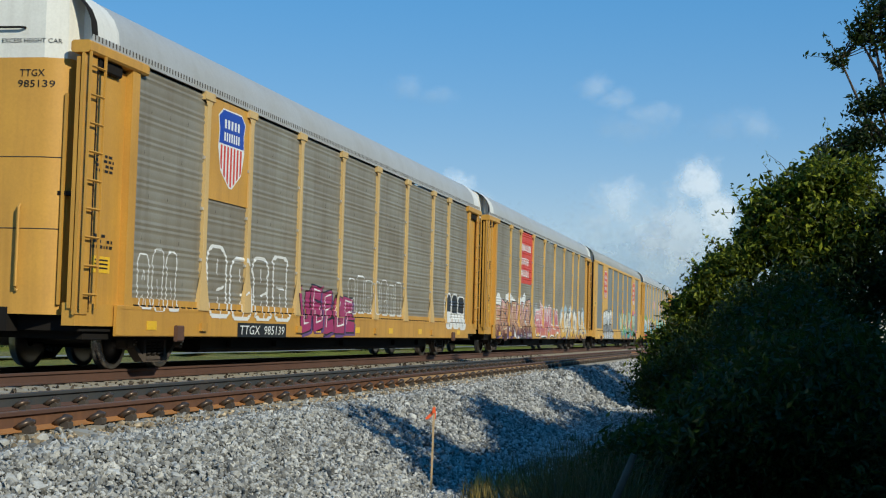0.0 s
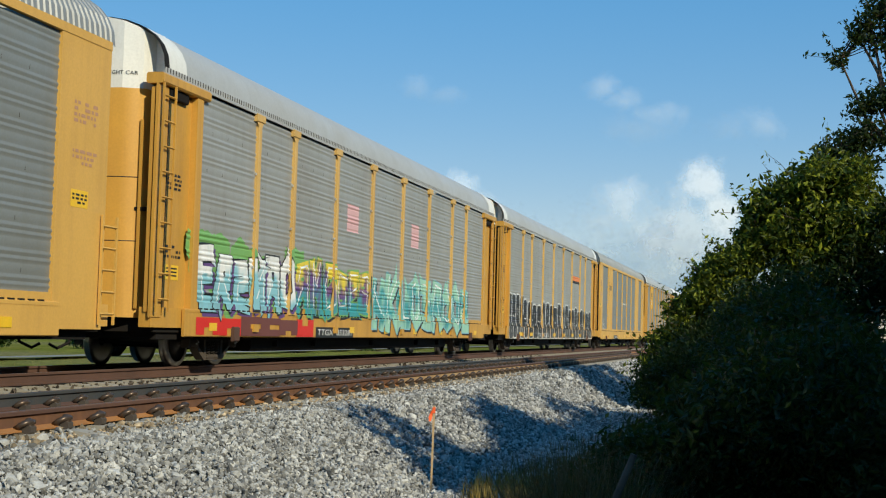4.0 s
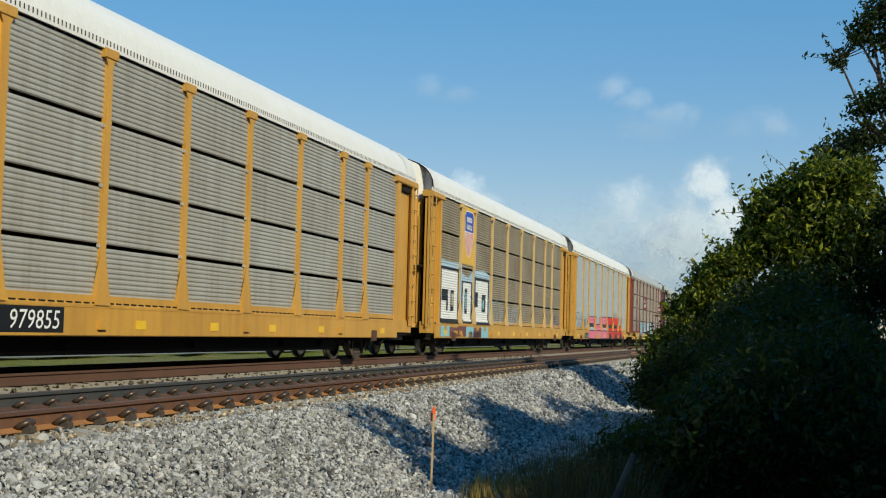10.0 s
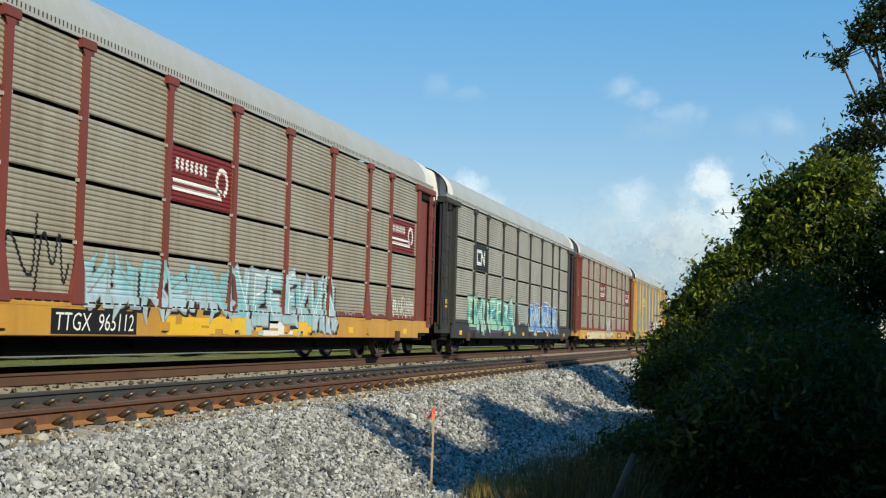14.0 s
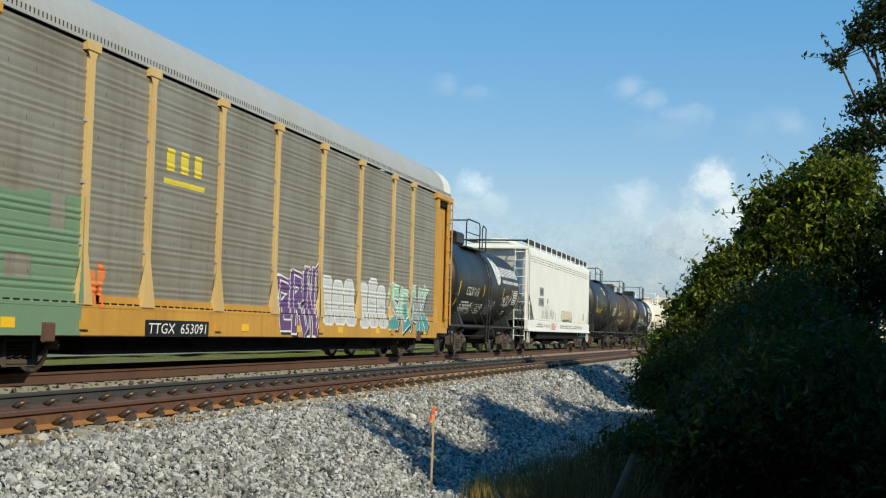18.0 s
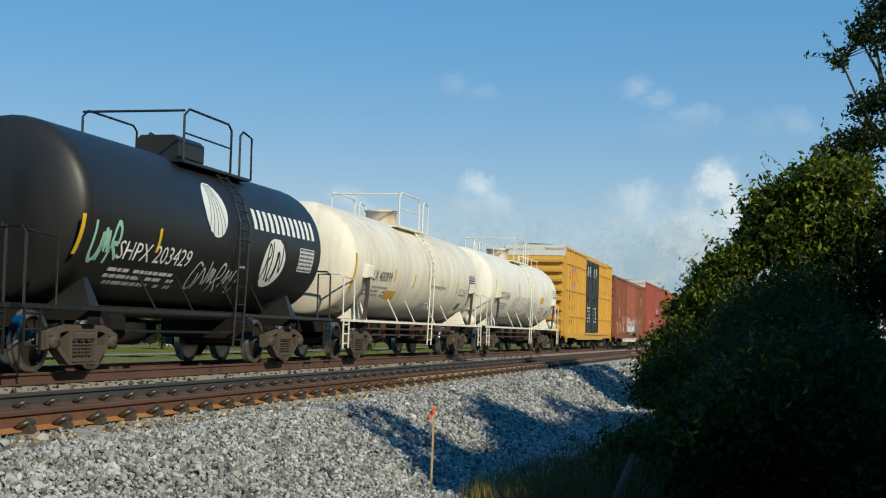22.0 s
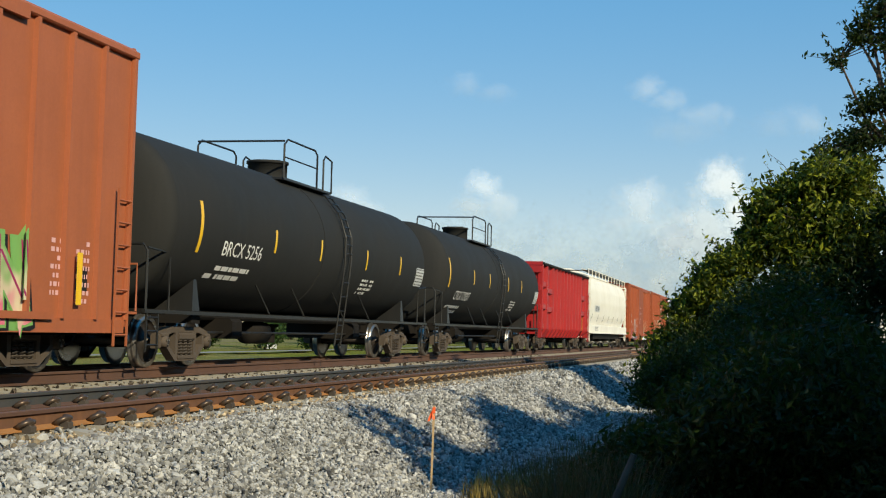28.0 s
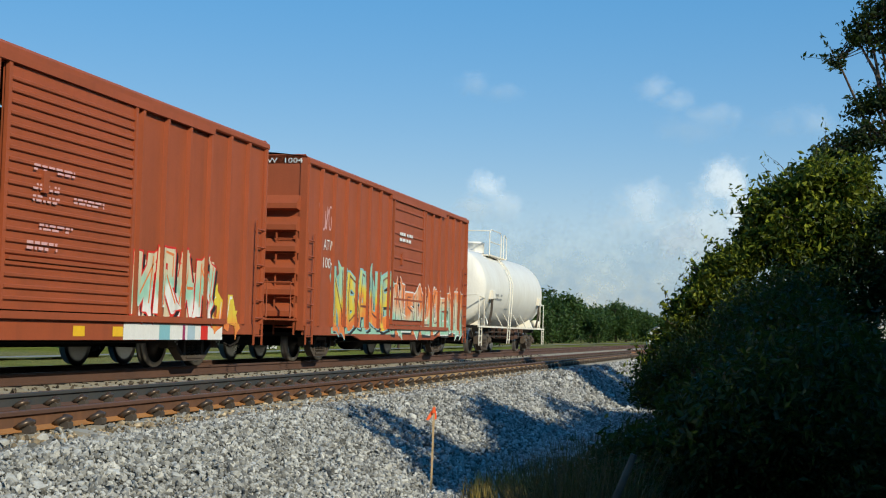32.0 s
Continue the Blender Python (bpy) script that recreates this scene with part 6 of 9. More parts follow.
def gondola(u, label, L, top, mat, lead=1.12):
    car = car_thing("gondola_car", u, label, "railway car")
    for s in (1, -1):
        k = Kit()
        k.box(s * 1.345 - 0.025, s * 1.345 + 0.025, -lead, L, 0.95, top, mat)
        k.add([(s * 1.37, -lead + 1.2, 0.95), (s * 1.37, L - 1.6, 0.95), (s * 1.2, L - 1.6, 0.6), (s * 1.2, -lead + 1.2, 0.6)], [(0, 1, 2, 3) if s < 0 else (3, 2, 1, 0)], mat)
        part("side_sheet", k, car)
    for y in (-lead, L):
        part("end_sheet", Kit().box(-1.345, 1.345, y - 0.03, y + 0.03, 0.75, top, mat), car)
    part("floor_pan", Kit().box(-1.32, 1.32, -lead + 0.05, L - 0.05, 0.9, 1.0, DARK), car)
    for s in (1, -1):
        part("top_rail", Kit().box(s * 1.43 - 0.11, s * 1.43 + 0.11, -0.05 - lead, L + 0.05, top - 0.03, top + 0.08, DARK, 0.02), car, "dark top rail")
    for y in (-lead, L):
        part("top_rail", Kit().box(-1.5, 1.5, y - 0.1, y + 0.1, top - 0.05, top + 0.1, mat), car)

    def rib():
        g = Kit()
        g.add([(1.37, -0.085, 0.98), (1.37, 0.085, 0.98), (1.52, 0.05, 1.0), (1.52, -0.05, 1.0), (1.37, -0.085, top - 0.03), (1.37, 0.085, top - 0.03), (1.52, 0.05, top - 0.03), (1.52, -0.05, top - 0.03),
               (1.2, -0.05, 0.6), (1.2, 0.05, 0.6), (1.26, 0.04, 0.6), (1.26, -0.04, 0.6)],
              [(3, 2, 6, 7), (0, 3, 7, 4), (1, 5, 6, 2), (11, 10, 2, 3), (8, 11, 3, 0), (10, 9, 1, 2)], mat)
        return g
    for y in GONDOLA_RIBS:
        part("rib", rib, car, "", pose(0, y, 0), key="gondola_rib")

    def beam(a, b):
        return Kit().add([(1.37, a, -0.15), (1.37, b, -0.15), (1.48, b, -0.11), (1.48, a, -0.11), (1.48, a, 0.1), (1.48, b, 0.1), (1.37, b, 0.15), (1.37, a, 0.15)],
                         [(0, 1, 2, 3), (3, 2, 5, 4), (4, 5, 6, 7)], mat)
    for a, b, zs in ((-0.98, 0.1, (2.92, 1.96)), (0.24, 1.78, (2.68, 1.86)), (11.0, 12.5, (2.68, 1.86))):
        for z in zs:
            part("side_beam", beam(a, b), car, "", pose(0, 0, z))
    for y, s in ((-lead, -1), (L, 1)):
        for z in (1.0, 1.75, 2.6, 3.4):
            part("end_beam", Kit().box(-1.4, 1.45, min(y, y + 0.2 * s), max(y, y + 0.2 * s), z, z + 0.3, mat, 0.05), car)
        part("corner_post", Kit().box(1.3, 1.5, y - 0.06, y + 0.06, 0.6, top, mat, 0.02), car)
        if s > 0:
            part("ladder", ladder_kit(1.56, y - 0.08 * s, y - 0.5 * s, 0.4, 3.0, 7, mat), car)
    part("centre_sill", Kit().box(-0.35, 0.35, -lead - 0.1, L + 0.2, 0.5, 0.9, DARK), car)
    part("brake_gear", Kit().box(-1.1, 1.1, 4.5, 9.5, 0.55, 0.75, DARK).tube([(0.7, 1.6, 0.5), (0.7, L - 2.5, 0.5)], 0.03, DARK, 5), car, "dark brake gear")
    ch = Kit()
    rg = random.Random(4)
    n, m = 24, 8
    v = [(-1.3 + 2.6 * j / m, -lead + 0.1 + (L + lead - 0.2) * i / n, top - 0.12 + 0.25 * math.sin(math.pi * j / m) * (0.5 + 0.5 * rg.random())) for i in range(n + 1) for j in range(m + 1)]
    ch.add(v, [(i * 9 + j, i * 9 + j + 1, i * 9 + j + 10, i * 9 + j + 9) for i in range(n) for j in range(m)], GRIME)
    part("load", ch, car, "heap of scrap and chips")
    truck(car, 0.9)
    truck(car, L - 2.0)
    couplers(car, -lead - 0.6, L + 0.6)
    return car


CORRED = paint("bright_red", (0.40, 0.02, 0.022), (0.16, 0.03, 0.03), 0.3, 0.45, 0.3)
g1 = gondola(645.0, "bright red ribbed gondola with a dark load", 13.6, 3.78, CORRED)


# ---- paintwork: signs, lettering and graffiti ----
SPRAYED = {}


def spray(name, col, rough=0.45, amount=0.12):
    SPRAYED["spray_" + name] = col
    return paint("spray_" + name, col, tuple(v * 0.6 for v in col), amount, rough, 0.15)


SW = spray("white", (0.82, 0.82, 0.80))
SK = spray("black", (0.012, 0.012, 0.013))
SG = spray("grey", (0.32, 0.33, 0.34))
SS = spray("silver", (0.62, 0.64, 0.66))
SM = spray("magenta", (0.34, 0.035, 0.13))
SP = spray("pink", (0.72, 0.17, 0.27))
SLP = spray("light_pink", (0.72, 0.42, 0.42))
SR = spray("red", (0.66, 0.025, 0.015))
SOR = spray("orange", (0.78, 0.22, 0.05))
SBR = spray("tan", (0.48, 0.26, 0.15))
SDB = spray("dark_brown", (0.16, 0.05, 0.04))
SY = spray("yellow", (0.75, 0.6, 0.05))
SGR = spray("green", (0.20, 0.42, 0.12))
SMG = spray("mint", (0.35, 0.62, 0.48))
ST = spray("teal", (0.06, 0.33, 0.36))
SC = spray("cyan", (0.26, 0.52, 0.60))
SB = spray("blue", (0.07, 0.22, 0.58))
SLB = spray("pale_blue", (0.42, 0.56, 0.66))
SPU = spray("purple", (0.13, 0.06, 0.22))
SCR = spray("cream", (0.68, 0.58, 0.40))
SAL = spray("salmon", (0.62, 0.2, 0.13))
SPK = spray("rose", (0.5, 0.13, 0.17))
SIGNRED = spray("sign_red", (0.62, 0.06, 0.035), 0.5, 0.25)
SHIELDBLUE = spray("shield_blue", (0.02, 0.065, 0.42))
MAROON = spray("maroon", (0.19, 0.022, 0.02), 0.5, 0.3)
GOLD = spray("gold_yellow", (0.72, 0.42, 0.05), 0.5, 0.2)


def fill(k, polys, mat, prof, off, clip=None, zlim=None, merge=False):
    """Lays outlines of (y, z) on the surface whose profile is (x, z), so that the paint follows every rib."""
    pts = [p for poly in polys for p in poly]
    lo, hi = min(p[1] for p in pts), max(p[1] for p in pts)
    if zlim:
        lo, hi = max(lo, zlim[0]), min(hi, zlim[1])
    for (xa, za), (xb, zb) in zip(prof, prof[1:]):
        if zb <= za + 1e-6:
            continue
        a, b = max(za, lo), min(zb, hi)
        if b - a < 1e-4:
            continue
        steps = max(1, math.ceil((b - a) / 0.05))
        for s in range(steps):
            z0, z1 = a + (b - a) * s / steps, a + (b - a) * (s + 1) / steps
            zm, cuts, pairs = (z0 + z1) / 2, [], []
            for poly in polys:
                own = len(cuts)
                for (py, pz), (qy, qz) in zip(poly, poly[1:] + poly[:1]):
                    if (pz > zm) != (qz > zm):
                        f = lambda z: py + (qy - py) * (min(max(z, min(pz, qz)), max(pz, qz)) - pz) / (qz - pz)
                        cuts.append((f(zm), f(z0), f(z1)))
                if merge:
                    mine = sorted(cuts[own:])
                    pairs += [[p, q] for p, q in zip(mine[::2], mine[1::2])]
            cuts.sort()
            if merge:                # one outline round all shapes that overlap
                pairs.sort()
                joined = []
                for p, q in pairs:
                    if joined and p[0] <= joined[-1][1][0]:
                        joined[-1][1] = max(joined[-1][1], q)
                    else:
                        joined.append([p, q])
                cuts = [c for pq in joined for c in pq]
            x0, x1 = xa + (xb - xa) * (z0 - za) / (zb - za) + off, xa + (xb - xa) * (z1 - za) / (zb - za) + off
            for l, r in zip(cuts[::2], cuts[1::2]):
                spans = [(l[1], r[1], l[2], r[2])]
                if clip is not None:
                    spans = [(max(l[1], u), min(r[1], v), max(l[2], u), min(r[2], v)) for u, v in clip]
                for y00, y01, y10, y11 in spans:
                    if y01 > y00 + 1e-4 and y11 > y10 + 1e-4:
                        k.add([(x0, y00, z0), (x0, y01, z0), (x1, y11, z1), (x1, y10, z1)], [(0, 1, 2, 3)], mat)


def rect(y0, y1, z0, z1):
    return [(y0, z0), (y1, z0), (y1, z1), (y0, z1)]


def stroke(pts, w):
    """Quadrilaterals along a line."""
    out = []
    for (a, b), (c, d) in zip(pts, pts[1:]):
        n = math.hypot(c - a, d - b) or 1
        u, v = -(d - b) / n * w / 2, (c - a) / n * w / 2
        e, f = (c - a) / n * w * 0.4, (d - b) / n * w * 0.4
        out.append([(a + u - e, b + v - f), (c + u + e, d + v + f), (c - u + e, d - v + f), (a - u - e, b - v - f)])
    return out


def rounded(pts, times=2):
    """Cuts the corners of a line."""
    for _ in range(times):
        out = [pts[0]]
        for (a, b), (c, d) in zip(pts, pts[1:]):
            out += [(a * 0.75 + c * 0.25, b * 0.75 + d * 0.25), (a * 0.25 + c * 0.75, b * 0.25 + d * 0.75)]
        pts = out + [pts[-1]]
    return pts


def grown(poly, e):
    area = sum(a[0] * b[1] - b[0] * a[1] for a, b in zip(poly, poly[1:] + poly[:1]))
    s, out, n = (1 if area > 0 else -1), [], len(poly)
    for i in range(n):
        p, q, r = poly[i - 1], poly[i], poly[(i + 1) % n]
        nx, ny = (r[1] - p[1]), -(r[0] - p[0])
        m = math.hypot(nx, ny) or 1
        out.append((q[0] + nx / m * e * s, q[1] + ny / m * e * s))
    return out


def letter(rg, kind, y0, y1, z0, z1):
    cy, cz, w, h = (y0 + y1) / 2, (z0 + z1) / 2, y1 - y0, z1 - z0
    if kind == "bubble":
        p1, lean, neck = rg.uniform(0, 6), rg.uniform(-0.06, 0.06), rg.uniform(0.78, 0.95)
        square = rg.random() < 0.3
        out = []
        for i in range(44):
            a = 2 * math.pi * i / 44
            c, q = math.cos(a), math.sin(a)
            y = w / 2 * math.copysign(abs(c) ** 0.5, c) * (neck if abs(q) < 0.3 else 1.0) * (1 + 0.025 * math.sin(3 * a + p1))
            z = h / 2 * math.copysign(abs(q) ** ((0.3 if square else 0.8) if q > 0 else 0.25), q)
            out.append((cy + y + lean * z, cz + z))
        return [out]
    if kind == "slab":
        j = lambda a: a + rg.uniform(-0.05, 0.05) * w
        m = rg.uniform(0.3, 0.55)
        o = [(j(y0), z0), (j(cy - 0.12 * w), z0), (j(cy - 0.06 * w), z0 + 0.22 * h), (j(cy + 0.1 * w), z0 + 0.22 * h), (j(cy + 0.16 * w), z0), (j(y1), z0), (j(y1 - 0.08 * w), z0 + m * h), (j(y1 + 0.04 * w), z1 - 0.1 * h),
             (j(y1 - 0.2 * w), z1 - 0.02 * h), (j(cy), z1 + 0.03 * h), (j(y0 + 0.2 * w), z1 - 0.06 * h), (j(y0 - 0.03 * w), z1 - 0.12 * h), (j(y0 + 0.08 * w), z0 + 0.5 * h)]
        a, b = cy - 0.14 * w, z0 + h * rg.uniform(0.5, 0.6)
        return [o, [(a, b), (a + 0.26 * w, b + 0.02 * h), (a + 0.24 * w, b + 0.17 * h), (a + 0.03 * w, b + 0.15 * h)]]
    if kind == "block":
        nw, nh, side = w * rg.uniform(0.25, 0.4), h * rg.uniform(0.25, 0.42), rg.choice("tbr")
        if side == "t":
            o = [(y0, z0), (y1, z0), (y1, z1), (cy + nw / 2, z1), (cy + nw / 2, z1 - nh), (cy - nw / 2, z1 - nh), (cy - nw / 2, z1), (y0, z1)]
        elif side == "b":
            o = [(y0, z0), (cy - nw / 2, z0), (cy - nw / 2, z0 + nh), (cy + nw / 2, z0 + nh), (cy + nw / 2, z0), (y1, z0), (y1, z1), (y0, z1)]
        else:
            o = [(y0, z0), (y1, z0), (y1, cz - nh / 3), (y0 + w * 0.45, cz - nh / 3), (y0 + w * 0.45, cz + nh / 4), (y1, cz + nh / 4), (y1, z1), (y0, z1)]
        return [o]
    n = 15
    out = []
    for i in range(n):
        a = 2 * math.pi * (i + rg.uniform(-0.3, 0.3)) / n
        c, s = math.cos(a), math.sin(a)
        r = rg.uniform(0.85, 1.25) if i % 2 else rg.uniform(0.6, 0.95)
        out.append((cy + w * 0.56 * math.copysign(abs(c) ** 0.6, c) * r, cz + h * 0.48 * math.copysign(abs(s) ** 0.5, s) * min(r, 1.08)))
    return [out]


def auto_surface(style, tiers=None):
    """Near side of an autorack: sill, then its panels."""
    prof = [(HALF + 0.031, SILL), (HALF + 0.031, DECK - 0.063), (HALF + 0.037, DECK - 0.06), (HALF + 0.037, DECK - 0.012)]
    levels = tiers or (DECK, EAVE)
    for a, b in zip(levels, levels[1:]):
        g = 0.03 if a > DECK else 0.005
        prof += [(HALF - 0.045 + d, z) for d, z in rib_profile(a + g, b - 0.03, style)]
    strip = [(HALF + 0.002, DECK), (HALF + 0.002, DECK + 0.125)]
    return prof[:4] + strip + [(x, z) for x, z in prof[4:] if z > DECK + 0.13]


BANDS, FINE = auto_surface("bands"), auto_surface("fine", TIERS)
POSTCLIP = [(p - 0.085, p + 0.085) for p in POSTS]


def blended(mats, z0, z1):
    """Paint that runs from one spray colour into the next, from the foot of the letters to their top, in clouds."""
    name = "blend_" + "_".join(m.name[6:] for m in mats) + "_%.1f" % z1
    if name in PAINTS:
        return PAINTS[name]
    m, n, l, b = material(name)
    co, sep = n.new("ShaderNodeTexCoord"), n.new("ShaderNodeSeparateXYZ")
    l.new(co.outputs["Object"], sep.inputs[0])
    up = ramp(n, l, sep.outputs["Z"], z0, z1)
    cl = noise_node(n, l, 1.5, 2, (1.0, 1.0, 0.8))
    add = n.new("ShaderNodeMath")
    add.operation, add.inputs[1].default_value = "MULTIPLY_ADD", 2.0
    l.new(cl.outputs[0], add.inputs[0])
    sub = n.new("ShaderNodeMath")
    sub.operation, sub.inputs[1].default_value = "SUBTRACT", 1.0
    l.new(up, sub.inputs[0])
    l.new(sub.outputs[0], add.inputs[2])
    cr = n.new("ShaderNodeValToRGB")
    cr.color_ramp.interpolation = "EASE"
    cols = [SPRAYED.get(q.name, (0.3, 0.3, 0.3)) for q in mats]
    while len(cr.color_ramp.elements) < len(cols):
        cr.color_ramp.elements.new(0.5)
    for i, c in enumerate(cols):
        cr.color_ramp.elements[i].position = (i + 0.5) / len(cols)
        cr.color_ramp.elements[i].color = (*c, 1)
    l.new(add.outputs[0], cr.inputs[0])
    dirt = noise_node(n, l, 1.2, 6, (4.0, 4.0, 0.5))
    f = n.new("ShaderNodeMath")
    f.operation, f.inputs[1].default_value = "MULTIPLY", 0.45
    l.new(ramp(n, l, dirt.outputs[0], 0.48, 0.8), f.inputs[0])
    l.new(mix(n, l, f.outputs[0], cr.outputs[0], (0.16, 0.12, 0.08)), b.inputs["Base Color"])
    b.inputs["Roughness"].default_value, b.inputs["Specular IOR Level"].default_value = 0.5, 0.3
    PAINTS[name] = m
    return m


# bent bars that make up the painted shapes, in a box of one by one
BENT = ((((0.12, 0.0), (0.2, 0.98), (0.85, 0.93), (0.8, 0.55), (0.3, 0.46)), ((0.5, 0.5), (0.98, 0.0))), (((0.92, 0.86), (0.3, 0.95), (0.12, 0.5), (0.28, 0.06), (0.88, 0.14), (0.86, 0.5), (0.55, 0.48))),
        (((0.14, 0.0), (0.1, 1.0)), ((0.12, 0.9), (0.86, 0.1)), ((0.86, 0.0), (0.9, 1.0))), (((0.9, 0.92), (0.24, 0.88), (0.18, 0.58), (0.84, 0.44), (0.8, 0.1), (0.06, 0.08)),),
        (((0.9, 0.94), (0.22, 0.9), (0.18, 0.08), (0.92, 0.1)), ((0.2, 0.5), (0.78, 0.56))), (((0.06, 0.0), (0.44, 0.98), (0.6, 0.98), (0.96, 0.0)), ((0.24, 0.34), (0.8, 0.34))),
        (((0.12, 0.0), (0.18, 1.0), (0.5, 0.42), (0.84, 1.0), (0.9, 0.0)),), (((0.5, 0.96), (0.16, 0.75), (0.16, 0.22), (0.5, 0.05), (0.86, 0.22), (0.84, 0.75), (0.5, 0.96)),),
        (((0.18, 1.0), (0.16, 0.0)), ((0.9, 1.0), (0.28, 0.46), (0.94, 0.0))), (((0.1, 1.0), (0.16, 0.12), (0.84, 0.08), (0.9, 1.0)),))
BENT = tuple(g if isinstance(g[0][0], tuple) else (g,) for g in BENT)


def bent_shape(rg, y0, y1, z0, z1):
    """One shape of bent bars, as lines of (y, z), with its ends kicked out."""
    out = []
    lean = rg.uniform(-0.12, 0.16)
    flip = rg.random() < 0.35
    for line in rg.choice(BENT):
        pts = []
        for p, q in line:
            p = 1 - p if flip else p
            p, q = p + rg.uniform(-0.09, 0.09) + lean * (q - 0.5), min(1.0, max(0.0, q + rg.uniform(-0.07, 0.07)))
            pts.append((y0 + (y1 - y0) * p, z0 + (z1 - z0) * q))
        out.append(pts)
    return out


def painted_piece(put, rg, y0, y1, z0, z1, zr, n, fat, fills, line, e, inner, glow):
    """Interlocking painted shapes: cast shade, outline, blended fill and thin highlights."""
    w = (y1 - y0) / n
    th = min(max(fat * w, 0.17), 0.42)
    body = blended(fills, z0, max(z1, zr)) if len(fills) > 1 else fills[0]
    for i in range(n):
        top = z1 + (zr - z1) * (i + 0.5) / n + rg.uniform(-0.14, 0.06) * (z1 - z0)
        foot = z0 + rg.uniform(0, 0.06) * (z1 - z0)
        base = 0.004 + 0.0055 * (i % 2)
        lines = bent_shape(rg, y0 + w * (i - 0.1) + th / 2, y0 + w * (i + 1.1) - th / 2, foot + th * 0.45, top - th * 0.45)
        bars = lambda d: [q for pts in lines for q in stroke(pts, th + d)]
        spikes = []
        for pts in lines:
            for (a, b), (c, d) in ((pts[0], pts[1]), (pts[-1], pts[-2])):
                if rg.random() < 0.55:
                    m = math.hypot(a - c, b - d) or 1
                    ux, uz = (a - c) / m, (b - d) / m
                    side = rg.choice((-1, 1))
                    spikes.append([(a - uz * th * 0.5, b + ux * th * 0.5), (a + uz * th * 0.5, b - ux * th * 0.5), (a + ux * th * 0.9 - side * uz * th * 0.9, b + uz * th * 0.9 + side * ux * th * 0.9)])
        if line:
            dark = SK if line is not SK else SPU
            put([[(a + 0.09, b - 0.07) for a, b in q] for q in bars(e)], dark, base, None, True)
            put(bars(2 * e) + [grown(q, e) for q in spikes], line, base + 0.0015, None, True)
        put(bars(0) + spikes, body, base + 0.003, None, True)
        for pts in lines[:max(0, inner)]:
            hi = [(a + th * 0.22, b + th * 0.2) for a, b in pts]
            put(stroke(hi[:max(2, len(hi) - 1)], th * 0.13), glow or SW, base + 0.0045, None, True)


